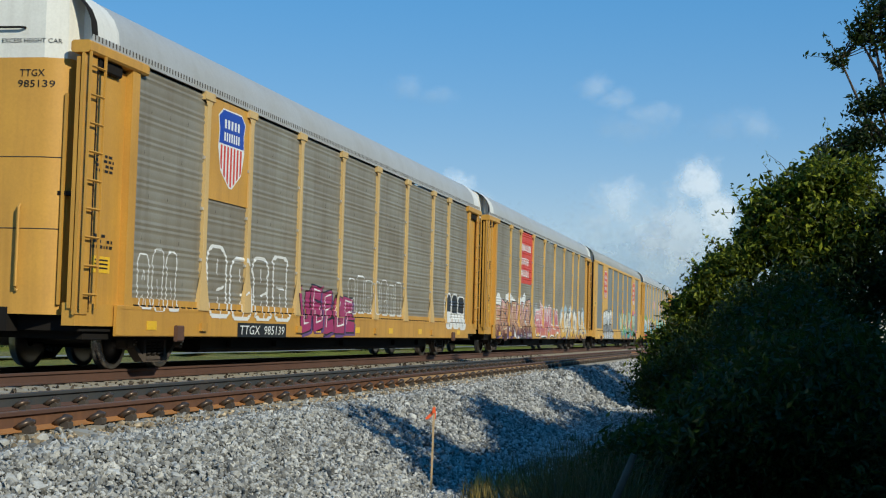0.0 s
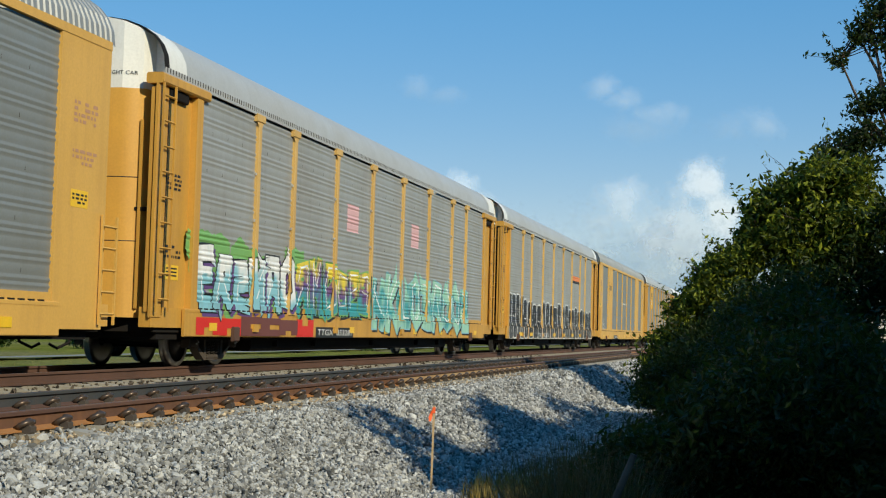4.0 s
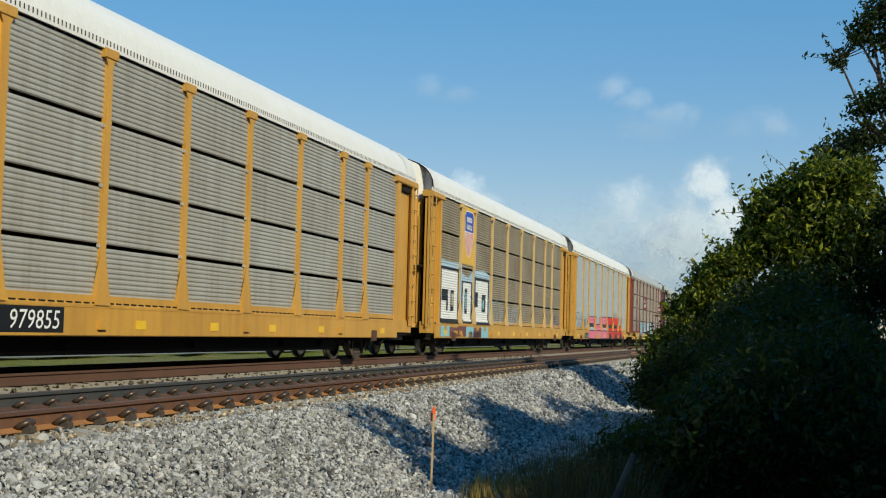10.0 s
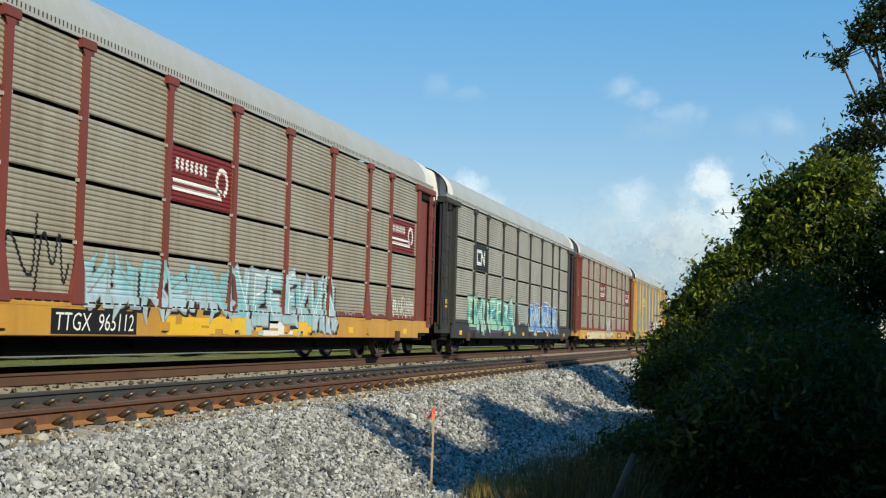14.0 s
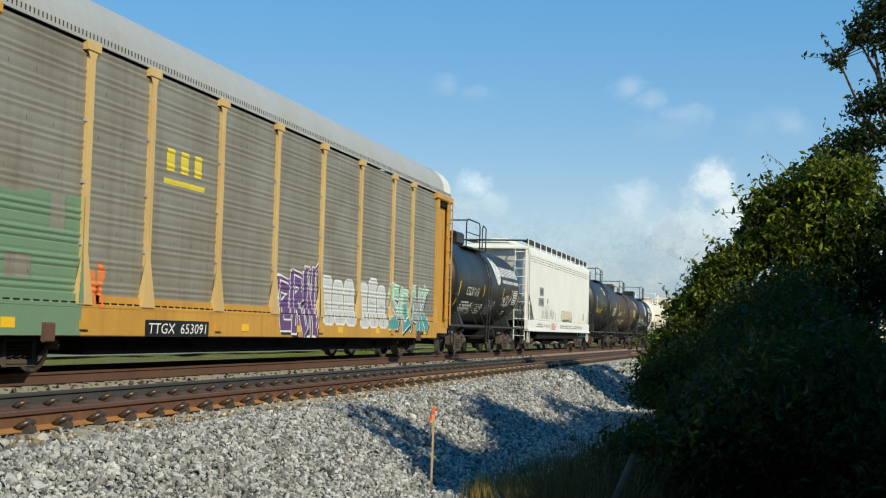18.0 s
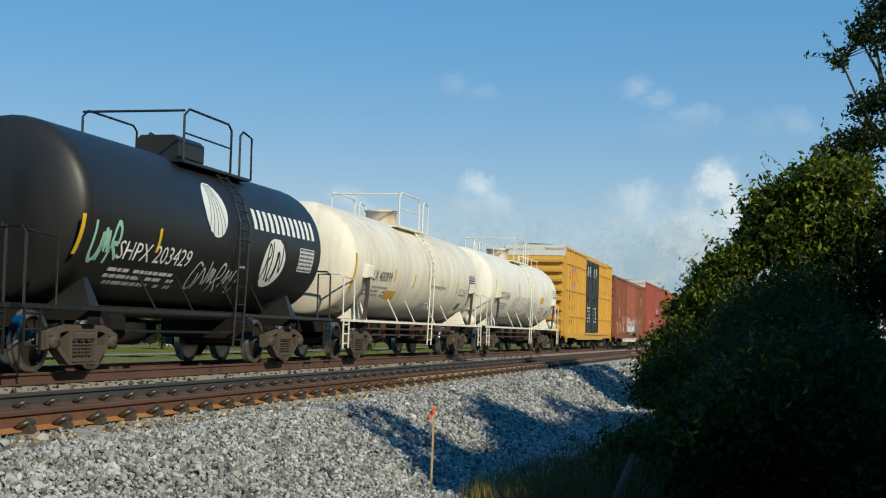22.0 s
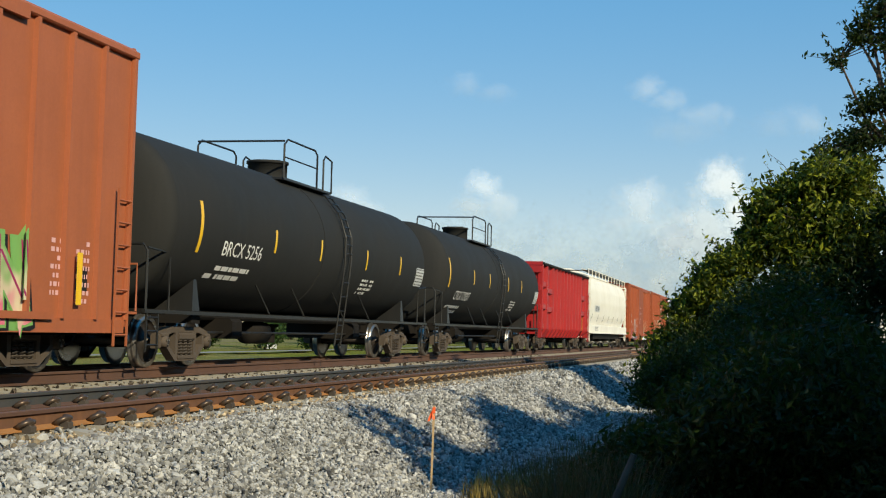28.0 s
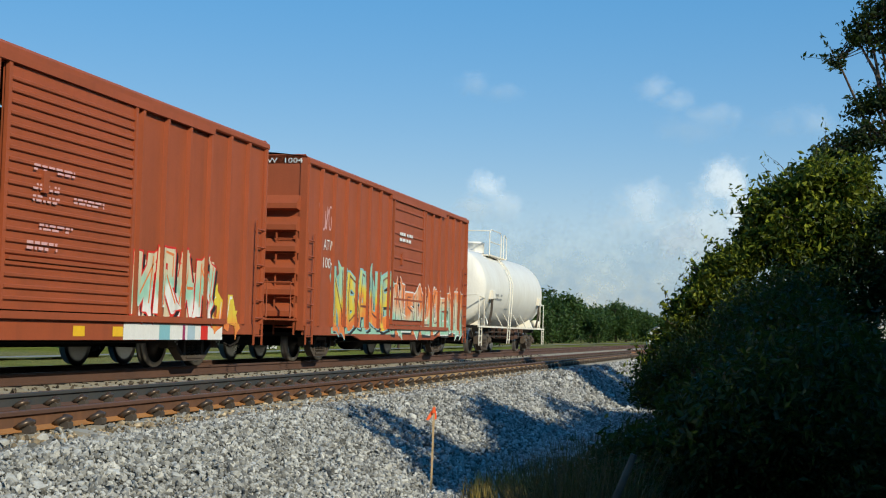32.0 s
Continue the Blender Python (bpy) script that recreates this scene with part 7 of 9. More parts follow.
def graffiti(car, surf, y0, y1, z0, z1, n, kind, fills, line, label, seed, e=0.05, inner=2, cloud=None, z1r=None, posts=POSTCLIP, postx=HALF + 0.021, glow=None, back=None):
    """A row of painted letter shapes with outlines, inner strokes and bands of colour."""
    rg, k = random.Random(seed), Kit()
    layers = [(surf, None)]
    if posts:
        flared = posts is POSTCLIP
        layers.append(([(postx, max(z0, DECK + 0.75 * flared)), (postx, EAVE)], posts))
        for j in range(5 * flared):
            a, b = DECK + 0.15 * j, DECK + 0.15 * (j + 1)
            w = 0.085 + 0.135 * (DECK + 0.75 - b) / 0.77 + 0.008
            xa, xb = (HALF + 0.022 + 0.04 * (DECK + 0.75 - z) / 0.77 for z in (a, b))
            layers.append(([(xa, a), (xb, b)], [(p - w, p + w) for p in POSTS]))

    def put(polys, mat, off, zlim=None, merge=False):
        for prof, clip in layers:
            fill(k, polys, mat, prof, off, clip, zlim, merge)
    w = (y1 - y0) / n
    zr = z1 if z1r is None else z1r
    if cloud:
        hazes = []
        for i in range(n * 3):
            f = rg.random()
            cy, top = y0 + f * (y1 - y0), z1 + f * (zr - z1)
            cz, r = rg.uniform(z0 + 0.3, top), rg.uniform(0.25, 0.5)
            hazes.append([(cy + r * 1.3 * math.cos(a), min(cz + r * math.sin(a), top + 0.2) + 0.05 * math.sin(5 * a)) for a in np.linspace(0, 6.28, 18)[:-1]])
        put(hazes, cloud, 0.002, None, True)
    if back:
        edge = [y0 + (y1 - y0) * i / (3 * n) for i in range(3 * n + 1)]
        tops = [(y, z0 + (z1 + (zr - z1) * i / (3 * n) - z0) * rg.uniform(0.6, 0.92)) for i, y in enumerate(edge)]
        for (a, za), (b, zb) in zip(tops, tops[1:]):
            put([[(a, z0 + 0.02), (b, z0 + 0.02), (b, zb), (a, za)]], back, 0.002)
    if kind in ("wild", "slab") and fills:
        painted_piece(put, rg, y0, y1, z0, z1, zr, n, 0.36 if kind == "wild" else 0.4, fills, line, e * 0.7, inner, glow)
        return part("graffiti", k, car, label)
    for i in range(n):
        top = z1 + (zr - z1) * (i + 0.5) / n + rg.uniform(-0.12, 0.05) * (z1 - z0)
        gap = e * 0.45 if kind == "bubble" else -0.03
        polys = letter(rg, kind, y0 + w * i + gap, y0 + w * (i + 1) - gap, z0 + rg.uniform(0, 0.04), top)
        base = 0.004 + 0.0006 * (i % 5)
        if line and fills:
            put([grown(p, e if q == 0 else -e) for q, p in enumerate(polys)], line, base)
        m = len(fills)
        if m:
            start = rg.randrange(m) if kind == "block" else 0
            for b in range(m if kind != "block" else 1):
                za, zb = z0 + (top - z0) * b / m, z0 + (top - z0) * (b + 1) / m
                wob = rg.uniform(-0.05, 0.05)
                if kind == "block":
                    put(polys, fills[(i + start) % m], base + 0.003)
                else:
                    put(polys, fills[b], base + 0.003, (za + (wob if b else -9), zb + (wob if b < m - 1 else 9)))
        else:
            put([grown(polys[0], -e), polys[0]], line or SW, base + 0.003)
        if kind == "bubble" and inner:
            m, hh = y0 + w * (i + 0.5), top - z0
            for pts in rg.choice((([(m, z0 + 0.05), (m + 0.02, z0 + 0.3 * hh), (m - 0.03 * w, z0 + 0.5 * hh)],), ([(m - 0.2 * w, z0 + 0.52 * hh), (m + 0.22 * w, z0 + 0.5 * hh)], [(m, z0 + 0.05), (m, z0 + 0.42 * hh)]),
                                  ([(m, z0 + 0.62 * hh), (m, z0 + 0.8 * hh)], [(m + 0.3 * w, z0 + 0.45 * hh), (m + 0.02 * w, z0 + 0.4 * hh)], [(m + 0.05 * w, z0 + 0.04), (m + 0.06 * w, z0 + 0.3 * hh)]),
                                  ([(m - 0.08 * w, z0 + 0.55 * hh), (m, z0 + 0.75 * hh), (m + 0.1 * w, z0 + 0.55 * hh)], [(m - 0.12 * w, z0 + 0.05), (m - 0.05 * w, z0 + 0.35 * hh), (m + 0.12 * w, z0 + 0.05)]))):
                put(stroke(rounded(pts), e * 0.6), glow or line or SW, base + 0.006, None, True)
            continue
        for _ in range(inner):
            a, b = y0 + w * (i + rg.uniform(0.25, 0.75)), rg.uniform(z0 + 0.15, top - 0.25)
            pts = [(a, b)]
            for _ in range(3):
                pts.append((min(max(pts[-1][0] + rg.uniform(-0.3, 0.3) * w, y0 + w * (i + 0.12)), y0 + w * (i + 0.88)), min(max(pts[-1][1] + rg.uniform(-0.35, 0.35), z0 + 0.08), top - 0.1)))
            put(stroke(rounded(pts), e * 0.9), glow or line or SW, base + 0.006, None, True)
    return part("graffiti", k, car, label)


def scribble(car, surf, y0, y1, z0, z1, mat, seed, label="scrawled spray-paint tag", n=5, w=0.035, off=0.004):
    rg, k = random.Random(seed), Kit()
    for i in range(n):
        a, b = y0 + (y1 - y0) * i / n, y0 + (y1 - y0) * (i + 1) / n
        glyph = rg.choice((((0, 0), (0.1, 1), (0.75, 1), (0.8, 0.5), (0.1, 0.45), (0.95, 0)), ((0.9, 0.9), (0.3, 1.1), (0, 0.5), (0.3, -0.1), (0.9, 0.1), (0.8, 0.6)), ((0, 0.1), (0.2, 1.1), (0.45, 0.1), (0.6, 1.0), (0.8, 0.1), (1.1, 0.4)),
                           ((0.9, 1), (0.1, 0.9), (0.2, 0.5), (0.9, 0.45), (0.8, -0.05), (0, 0.1)), ((0, 1), (0.1, 0), (0.9, -0.05), (0.95, 1.0), (1.0, 0.2)), ((0.5, 1), (0.45, 0), (0.1, 0.15), (0.9, 0.7), (1.0, 0.9)), ((0.1, 0), (0.1, 1), (0.9, 0), (0.9, 1.05))))
        pts = [(a + (b - a) * (p + rg.uniform(-0.1, 0.1)), z0 + (z1 - z0) * min(1, max(0, q + rg.uniform(-0.12, 0.12)))) for p, q in glyph]
        fill(k, stroke(rounded(pts), w), mat, surf, off, merge=True)
    return tagged(part("graffiti", k, car, label), kind="stuff")


def plate(car, surf, y0, y1, z0, z1, mat, label, name="sign", off=0.003):
    k = Kit()
    fill(k, [rect(y0, y1, z0, z1)], mat, surf, off)
    return part(name, k, car, label)


def blocks(k, surf, y0, y1, z0, z1, n, mat, off=0.006, seed=0):
    """Upright bars, one for each letter that is not spelled out."""
    rg = random.Random(seed)
    w = (y1 - y0) / n
    for i in range(n):
        a, b = y0 + w * (i + 0.16), y0 + w * (i + 0.72)
        fill(k, [rect(a, b, z0, z1)], mat, surf, off)


def fine_print(car, surf, y0, y1, z0, z1, rows, mat, seed, label="lines of small stencilled print", off=0.004, name="lettering"):
    rg, k = random.Random(seed), Kit()
    h = (z1 - z0) / rows
    for r in range(rows):
        y = y0
        while y < y1 - 0.03:
            w = rg.uniform(0.05, 0.22) * max(0.5, min(1.5, (y1 - y0)))
            if rg.random() < 0.85:
                fill(k, [rect(y, min(y + w, y1), z0 + h * (r + 0.2), z0 + h * (r + 0.75))], mat, surf, off)
            y += w + 0.04
    return tagged(part(name, k, car, label), kind="stuff")


def words(car, text, y0, y1, z, h, mat, x, label="stencilled lettering", shear=0.0, parent=None, curve=None):
    """Lettering with the built-in font, along the car's side, stretched to its width. curve: radius and centre height of a tank."""
    cu = bpy.data.curves.new("lettering", "FONT")
    cu.body, cu.shear, cu.resolution_u = text, shear, 2
    tmp = bpy.data.objects.new("lettering", cu)
    me = bpy.data.meshes.new_from_object(tmp)
    bpy.data.objects.remove(tmp)
    me.name = "lettering"
    co = np.array([v.co[:] for v in me.vertices])
    if not len(co):
        return None
    lo, hi = co.min(0), co.max(0)
    yy = y0 + (co[:, 0] - lo[0]) / (hi[0] - lo[0]) * (y1 - y0)
    zz = z + (co[:, 1] - lo[1]) / (hi[1] - lo[1]) * h
    xx = np.full(len(co), x)
    if curve:
        xx = np.sqrt(np.maximum(0.01, curve[0] ** 2 - (zz - curve[1]) ** 2)) + x
    me.vertices.foreach_set("co", np.stack([xx, yy, zz], 1).astype(np.float32).ravel())
    me.materials.clear()
    me.materials.append(mat)
    me.update()
    return part("lettering", me, parent or car, label)


SILLX = HALF + 0.031


def number(car, text, y0, y1, z0=0.57, z1=0.80):
    p = plate(car, BANDS, y0, y1, z0 - 0.02, z1 + 0.02, SK, "black plate with white stencilled number", "number_plate")
    words(car, text, y0 + 0.12, y1 - 0.12, z0 + 0.03, z1 - z0 - 0.06, SW, SILLX + 0.009, shear=0.12, parent=p)


def shield(car, cy, z0, z1, x):
    k, w, h = Kit(), (z1 - z0) * 0.42, z1 - z0
    out = [(cy - w * 0.75, z0 + h * 0.22), (cy, z0), (cy + w * 0.75, z0 + h * 0.22), (cy + w * 0.95, z0 + h * 0.5), (cy + w * 0.9, z0 + h * 0.72), (cy + w, z0 + h * 0.88), (cy + w * 0.7, z1 - h * 0.04), (cy, z1), (cy - w * 0.7, z1 - h * 0.04), (cy - w, z0 + h * 0.88), (cy - w * 0.9, z0 + h * 0.72), (cy - w * 0.95, z0 + h * 0.5)]
    flat = [(x, z0 - 0.2), (x, z1 + 0.2)]
    fill(k, [grown(out, 0.03)], SW, flat, 0.003)
    fill(k, [out], SHIELDBLUE, flat, 0.006, None, (z0 + h * 0.55, z1))
    for i in range(7):
        y = cy - w * 0.82 + i * w * 0.247
        fill(k, [out], SIGNRED, flat, 0.006, [(y, y + w * 0.13)], (z0 - 0.1, z0 + h * 0.53))
    for j, n in ((0.80, 5), (0.64, 7)):
        blocks(k, flat, cy - w * 0.62, cy + w * 0.62, z0 + h * (j - 0.05), z0 + h * (j + 0.06), n, SW, 0.009)
    part("emblem", k, car, "blue, white and red striped shield emblem")


def reflectors(car, spots=(2.6, 10.8, 13.7, 16.6, 19.6, 24.4), z=0.66):
    for y in spots:
        part("reflector", lambda: Kit().box(SILLX, SILLX + 0.011, -0.17, 0.17, z, z + 0.14, YREFL), car, "yellow reflector sticker", pose(0, y, 0), key=("refl", z))


def stickers(car, mat=SK):
    """Small notices on the end columns and lettering on the end doors."""
    x = HALF - 0.098
    flat = [(x, 0.9), (x, 4.6)]
    k = Kit()
    fill(k, [rect(0.8, 1.35, 1.5, 1.75)], YREFL, flat, 0.003)
    for z in (1.56, 1.62, 1.68):
        fill(k, [rect(0.87, 1.28, z, z + 0.025)], SK, flat, 0.006)
    part("notice", k, car, "yellow notice with black print")
    fine_print(car, flat, 0.8, 1.4, 1.85, 2.1, 3, mat, 3)
    fine_print(car, flat, 0.8, 1.35, 3.0, 3.3, 4, mat, 4)


def door_words(car, text, x0, x1, z, h, mat, e0=0.2):
    """Stencilled line that follows the bow of the leading end door."""
    ob = words(car, text, x0, x1, z, h, mat, 0.0, "black stencilled mark")
    for v in ob.data.vertices:
        v.co.x = -(e0 + 0.09 + bow_at(v.co.y))
    ob.matrix_basis = pose(0, 0, 0, 0, 0, -90)


def end_words(car, lines, mat):
    for s, a, b, z in zip(lines, (0.43, 0.41), (0.82, 0.96), (4.34, 4.18)):
        door_words(car, s, a, b, z, 0.105, mat)


for i in range(1, 15):
    if i not in (3, 6):
        stickers(racks[i])
    else:
        side = [(HALF + 0.011, 0.7), (HALF + 0.011, 4.8)]
        for a in (0.75, 26.0):
            plate(racks[i], side, a, a + 0.5, 2.4, 2.65, YREFL, "yellow notice", "notice")
            fine_print(racks[i], side, a + 0.04, a + 0.46, 2.44, 2.61, 3, SK, 300 + i, off=0.006)
            fine_print(racks[i], side, a, a + 0.7, 3.0, 3.25, 3, SBR, 310 + i)
            fine_print(racks[i], side, a, a + 0.7, 3.6, 3.95, 4, SBR, 320 + i)
    if i != 5:
        reflectors(racks[i])

# first autorack
plate(racks[1], [(HALF - 0.02, DECK), (HALF - 0.02, EAVE)], 4.62, 6.63, 3.0, 4.83, YELLOW, "yellow panel for the emblem")
shield(racks[1], 5.72, 3.25, 4.72, HALF - 0.016)
graffiti(racks[1], BANDS, 2.1, 3.65, 0.95, 1.98, 3, "bubble", [], SW, "white outlined graffiti letters", 1, 0.035, 2)
graffiti(racks[1], BANDS, 4.75, 9.05, 0.85, 2.15, 4, "bubble", [], SW, "large white outlined graffiti letters", 2, 0.07, 2)
graffiti(racks[1], BANDS, 9.6, 13.4, 0.57, 1.65, 5, "wild", [SM, SM], SK, "magenta graffiti with black outlines", 3, 0.05, 2)
graffiti(racks[1], BANDS, 13.0, 17.8, 1.1, 2.05, 7, "bubble", [], SW, "thin white graffiti outlines", 4, 0.03, 1)
graffiti(racks[1], BANDS, 22.7, 25.4, 0.86, 1.9, 3, "bubble", [SW, SK], SW, "black and white graffiti", 5, 0.06, 2, glow=SK)
number(racks[1], "TTGX  985139", 6.2, 8.8)
end_words(racks[1], ("TTGX", "985139"), SK)

# second
plate(racks[2], BANDS, 6.74, 9.42, 2.75, 4.8, SIGNRED, "orange-red sign panel")
k = Kit()
for z, n, b in ((4.05, 8, 9.1), (3.5, 7, 8.6), (3.02, 7, 8.65)):
    blocks(k, BANDS, 6.98, b, z, z + 0.27, n, SW, 0.007, n)
part("sign_bars", k, racks[2], "rows of white letter bars")
graffiti(racks[2], BANDS, 1.9, 9.2, 0.57, 1.98, 7, "wild", [SDB, SBR, SBR, SLP], SK, "tan and brown graffiti on a white cloud", 6, 0.06, 3, SW, 2.2, glow=SCR)
graffiti(racks[2], BANDS, 10.3, 16.8, 0.57, 1.85, 5, "slab", [SAL, SPK, SLP], SW, "pink and white graffiti letters", 7, 0.09, 2, SG, 2.0)
graffiti(racks[2], BANDS, 17.1, 25.3, 0.57, 1.95, 6, "slab", [GOLD, SCR, SW], SK, "gold, pale green and white graffiti letters", 8, 0.06, 3, SLB)
number(racks[2], "TTGX  990491", 6.7, 9.4)
end_words(racks[2], ("TTGX", "990491"), SK)

# third: flush sides with octagon signs
for cy, z0, z1 in ((5.65, 2.95, 4.6), (21.95, 2.95, 4.55)):
    k, w = Kit(), 0.78
    o = [(cy - w, z0 + 0.35), (cy - w + 0.35, z0), (cy + w - 0.35, z0), (cy + w, z0 + 0.35), (cy + w, z1 - 0.35), (cy + w - 0.35, z1), (cy - w + 0.35, z1), (cy - w, z1 - 0.35)]
    flat = [(HALF + 0.008, z0 - 0.1), (HALF + 0.008, z1 + 0.1)]
    fill(k, [o], SIGNRED, flat, 0.003)
    fill(k, [grown(o, -0.05)], SW, flat, 0.006)
    fill(k, [grown(o, -0.1)], SIGNRED, flat, 0.009)
    for j in range(4):
        z = z1 - 0.42 - j * 0.33
        blocks(k, flat, cy - 0.5, cy + 0.45, z - 0.1, z + 0.12, 5 + j % 3, SW, 0.012, j)
    part("octagon_sign", k, racks[3], "red octagon emblem with white border")
FLUSHP = [(p - 0.085, p + 0.085) for p in POSTS]
graffiti(racks[3], BANDS, 4.6, 9.9, 0.57, 2.2, 6, "bubble", [SS, SG, SS, SW], SK, "silver and black graffiti letters", 9, 0.07, 2, None, 2.3, [(4.64, 6.62), *FLUSHP], HALF + 0.021)
graffiti(racks[3], BANDS, 13.9, 23.7, 0.55, 2.25, 7, "wild", [ST, SGR, SCR, SMG], SK, "teal, green and sand graffiti with pink clouds", 10, 0.05, 3, SP, 2.4, [(20.9, 22.95), *FLUSHP], HALF + 0.021, glow=SW)
number(racks[3], "TTGX  695240", 7.5, 10.05, 0.55, 0.74)

# fourth
graffiti(racks[4], BANDS, 1.9, 6.9, 0.95, 2.2, 6, "wild", [SC, SC, SW], SK, "cyan and white graffiti letters", 11, 0.05, 2, SGR)
graffiti(racks[4], BANDS, 6.95, 12.3, 0.95, 2.25, 6, "wild", [ST, SPU, SY], SGR, "purple and green graffiti letters", 12, 0.05, 2, None, 2.3)
graffiti(racks[4], BANDS, 12.4, 23.5, 0.65, 2.2, 9, "wild", [SMG, ST, SMG], SC, "mint and teal graffiti letters", 13, 0.05, 2, None, 2.3)
graffiti(racks[4], BANDS, 1.9, 8.0, 0.56, 0.93, 6, "block", [SDB, SR], None, "dark red paint along the sill", 14, 0.02, 0)
plate(racks[4], BANDS, 10.4, 11.3, 3.05, 3.7, SLP, "faded pink mark")
plate(racks[4], BANDS, 16.2, 17.0, 3.05, 3.7, SLP, "faded pink mark")
number(racks[4], "TTGX  853281", 8.2, 10.9, 0.57, 0.76)

# fifth: one long band of black letters
graffiti(racks[5], BANDS, 1.8, 5.85, 0.56, 2.2, 5, "bubble", [SK], SW, "tall black graffiti letters outlined in white", 15, 0.05, 2)
graffiti(racks[5], BANDS, 6.0, 14.9, 0.56, 2.15, 8, "bubble", [SK], SW, "tall black graffiti letters outlined in white", 16, 0.05, 2)
graffiti(racks[5], BANDS, 15.1, 25.5, 0.56, 2.1, 10, "bubble", [SK], SW, "black graffiti letters outlined in white", 17, 0.05, 2)
plate(racks[5], BANDS, 18.2, 20.85, 3.45, 3.68, SOR, "orange stripe")
plate(racks[5], BANDS, 18.2, 20.85, 3.32, 3.45, SK, "black stripe")
words(racks[5], "TTGX  852670", 8.2, 10.9, 0.62, 0.17, SW, SILLX + 0.024)
for y in (4.2, 6.6, 12.6, 15.5, 18.3, 21.0):
    part("reflector", lambda: Kit().box(SILLX, SILLX + 0.024, -0.3, 0.3, 0.66, 0.8, YREFL), racks[5], "yellow reflector sticker", pose(0, y, 0), key="refl_wide")

# sixth
k = Kit()
flat = [(HALF + 0.008, 3.0), (HALF + 0.008, 4.3)]
blocks(k, flat, 5.15, 6.2, 3.5, 3.8, 3, SK, 0.003)
for y, s in ((4.98, 1), (6.38, -1)):
    fill(k, stroke([(y + 0.12 * s, 3.95), (y, 3.95), (y, 3.4), (y + 0.12 * s, 3.4)], 0.035), SK, flat, 0.003, merge=True)
for y in (5.1, 5.3, 6.05, 6.25):
    fill(k, [rect(y, y + 0.07, 3.18, 3.27)], SK, flat, 0.003)
part("emblem", k, racks[6], "black letter bars between brackets")
number(racks[6], "CTTX  694617", 7.6, 10.1, 0.55, 0.77)
scribble(racks[6], BANDS, 2.05, 3.1, 1.05, 1.75, SW, 18, n=4, w=0.03)
fine_print(racks[6], BANDS, 12.5, 15.1, 2.8, 2.95, 1, SW, 9, "faint white chalk marks")

# seventh
plate(racks[7], [(HALF - 0.02, DECK), (HALF - 0.02, EAVE)], 4.72, 6.64, 3.02, 4.83, GOLD, "golden yellow panel")
k = Kit()
flat = [(HALF - 0.018, 3.0), (HALF - 0.018, 4.8)]
blocks(k, flat, 5.1, 6.3, 3.95, 4.3, 3, SK, 0.004)
fill(k, [rect(5.1, 6.3, 3.82, 3.88)], SK, flat, 0.004)
fill(k, stroke([(5.15, 3.5), (5.5, 3.65), (5.9, 3.65), (6.25, 3.5), (5.9, 3.35), (5.5, 3.35), (5.15, 3.5)], 0.035), SW, flat, 0.004, merge=True)
part("emblem", k, racks[7], "black letter bars over an underline")
number(racks[7], "TTGX  973132", 5.2, 8.3, 0.6, 0.92)
graffiti(racks[7], BANDS, 15.2, 17.6, 0.6, 1.42, 3, "bubble", [SLB, SLB], SCR, "pale blue and cream graffiti", 19, 0.04, 2, glow=SW)
graffiti(racks[7], BANDS, 19.6, 22.3, 0.6, 1.5, 3, "wild", [SG, SG], SLB, "grey and pale blue graffiti", 20, 0.04, 2)
plate(racks[7], BANDS, 18.1, 19.7, 0.62, 0.95, SK, "black plate", "number_plate")
k = Kit()
blocks(k, BANDS, 18.4, 19.3, 0.7, 0.86, 3, SW, 0.007)
part("lettering", k, racks[7], "white letter bars")

# eighth
plate(racks[8], [(HALF - 0.02, DECK), (HALF - 0.02, EAVE)], 4.66, 6.62, 2.88, 4.82, GOLD, "golden yellow panel")
shield(racks[8], 5.7, 3.55, 4.5, HALF - 0.016)
words(racks[8], "BUILDING AMERICA", 4.85, 6.45, 3.2, 0.15, SK, HALF - 0.014)
plate(racks[8], FINE, 2.5, 4.45, 1.05, 1.85, paint("dusty_white", (0.55, 0.55, 0.52), (0.3, 0.27, 0.2), 0.7, 0.7, 0.6), "patch of dusty white overspray")
number(racks[8], "TTGX  979855", 5.45, 8.4, 0.62, 0.94)

# ninth
plate(racks[9], [(HALF - 0.02, DECK), (HALF - 0.02, EAVE)], 4.66, 6.62, 2.95, 4.82, GOLD, "golden yellow panel")
shield(racks[9], 5.75, 3.18, 4.72, HALF - 0.016)
k = Kit()
for layer, clip in ((FINE, None), ([(HALF + 0.021, DECK), (HALF + 0.021, EAVE)], POSTCLIP)):
    fill(k, [[(y + 0.14 * math.sin(9 * y + z * 5), z + 0.08 * math.sin(7 * y)) for y, z in ((1.92, 1.02), (9.4, 1.02), (9.42, 1.8), (9.4, 2.75), (8.2, 2.82), (6.7, 2.78), (6.0, 2.6), (4.9, 2.62), (4.6, 2.9), (3.2, 2.95), (1.92, 2.9))]], SLB, layer, 0.002, clip)
part("graffiti", k, racks[9], "pale blue paint haze")
PW = POSTCLIP
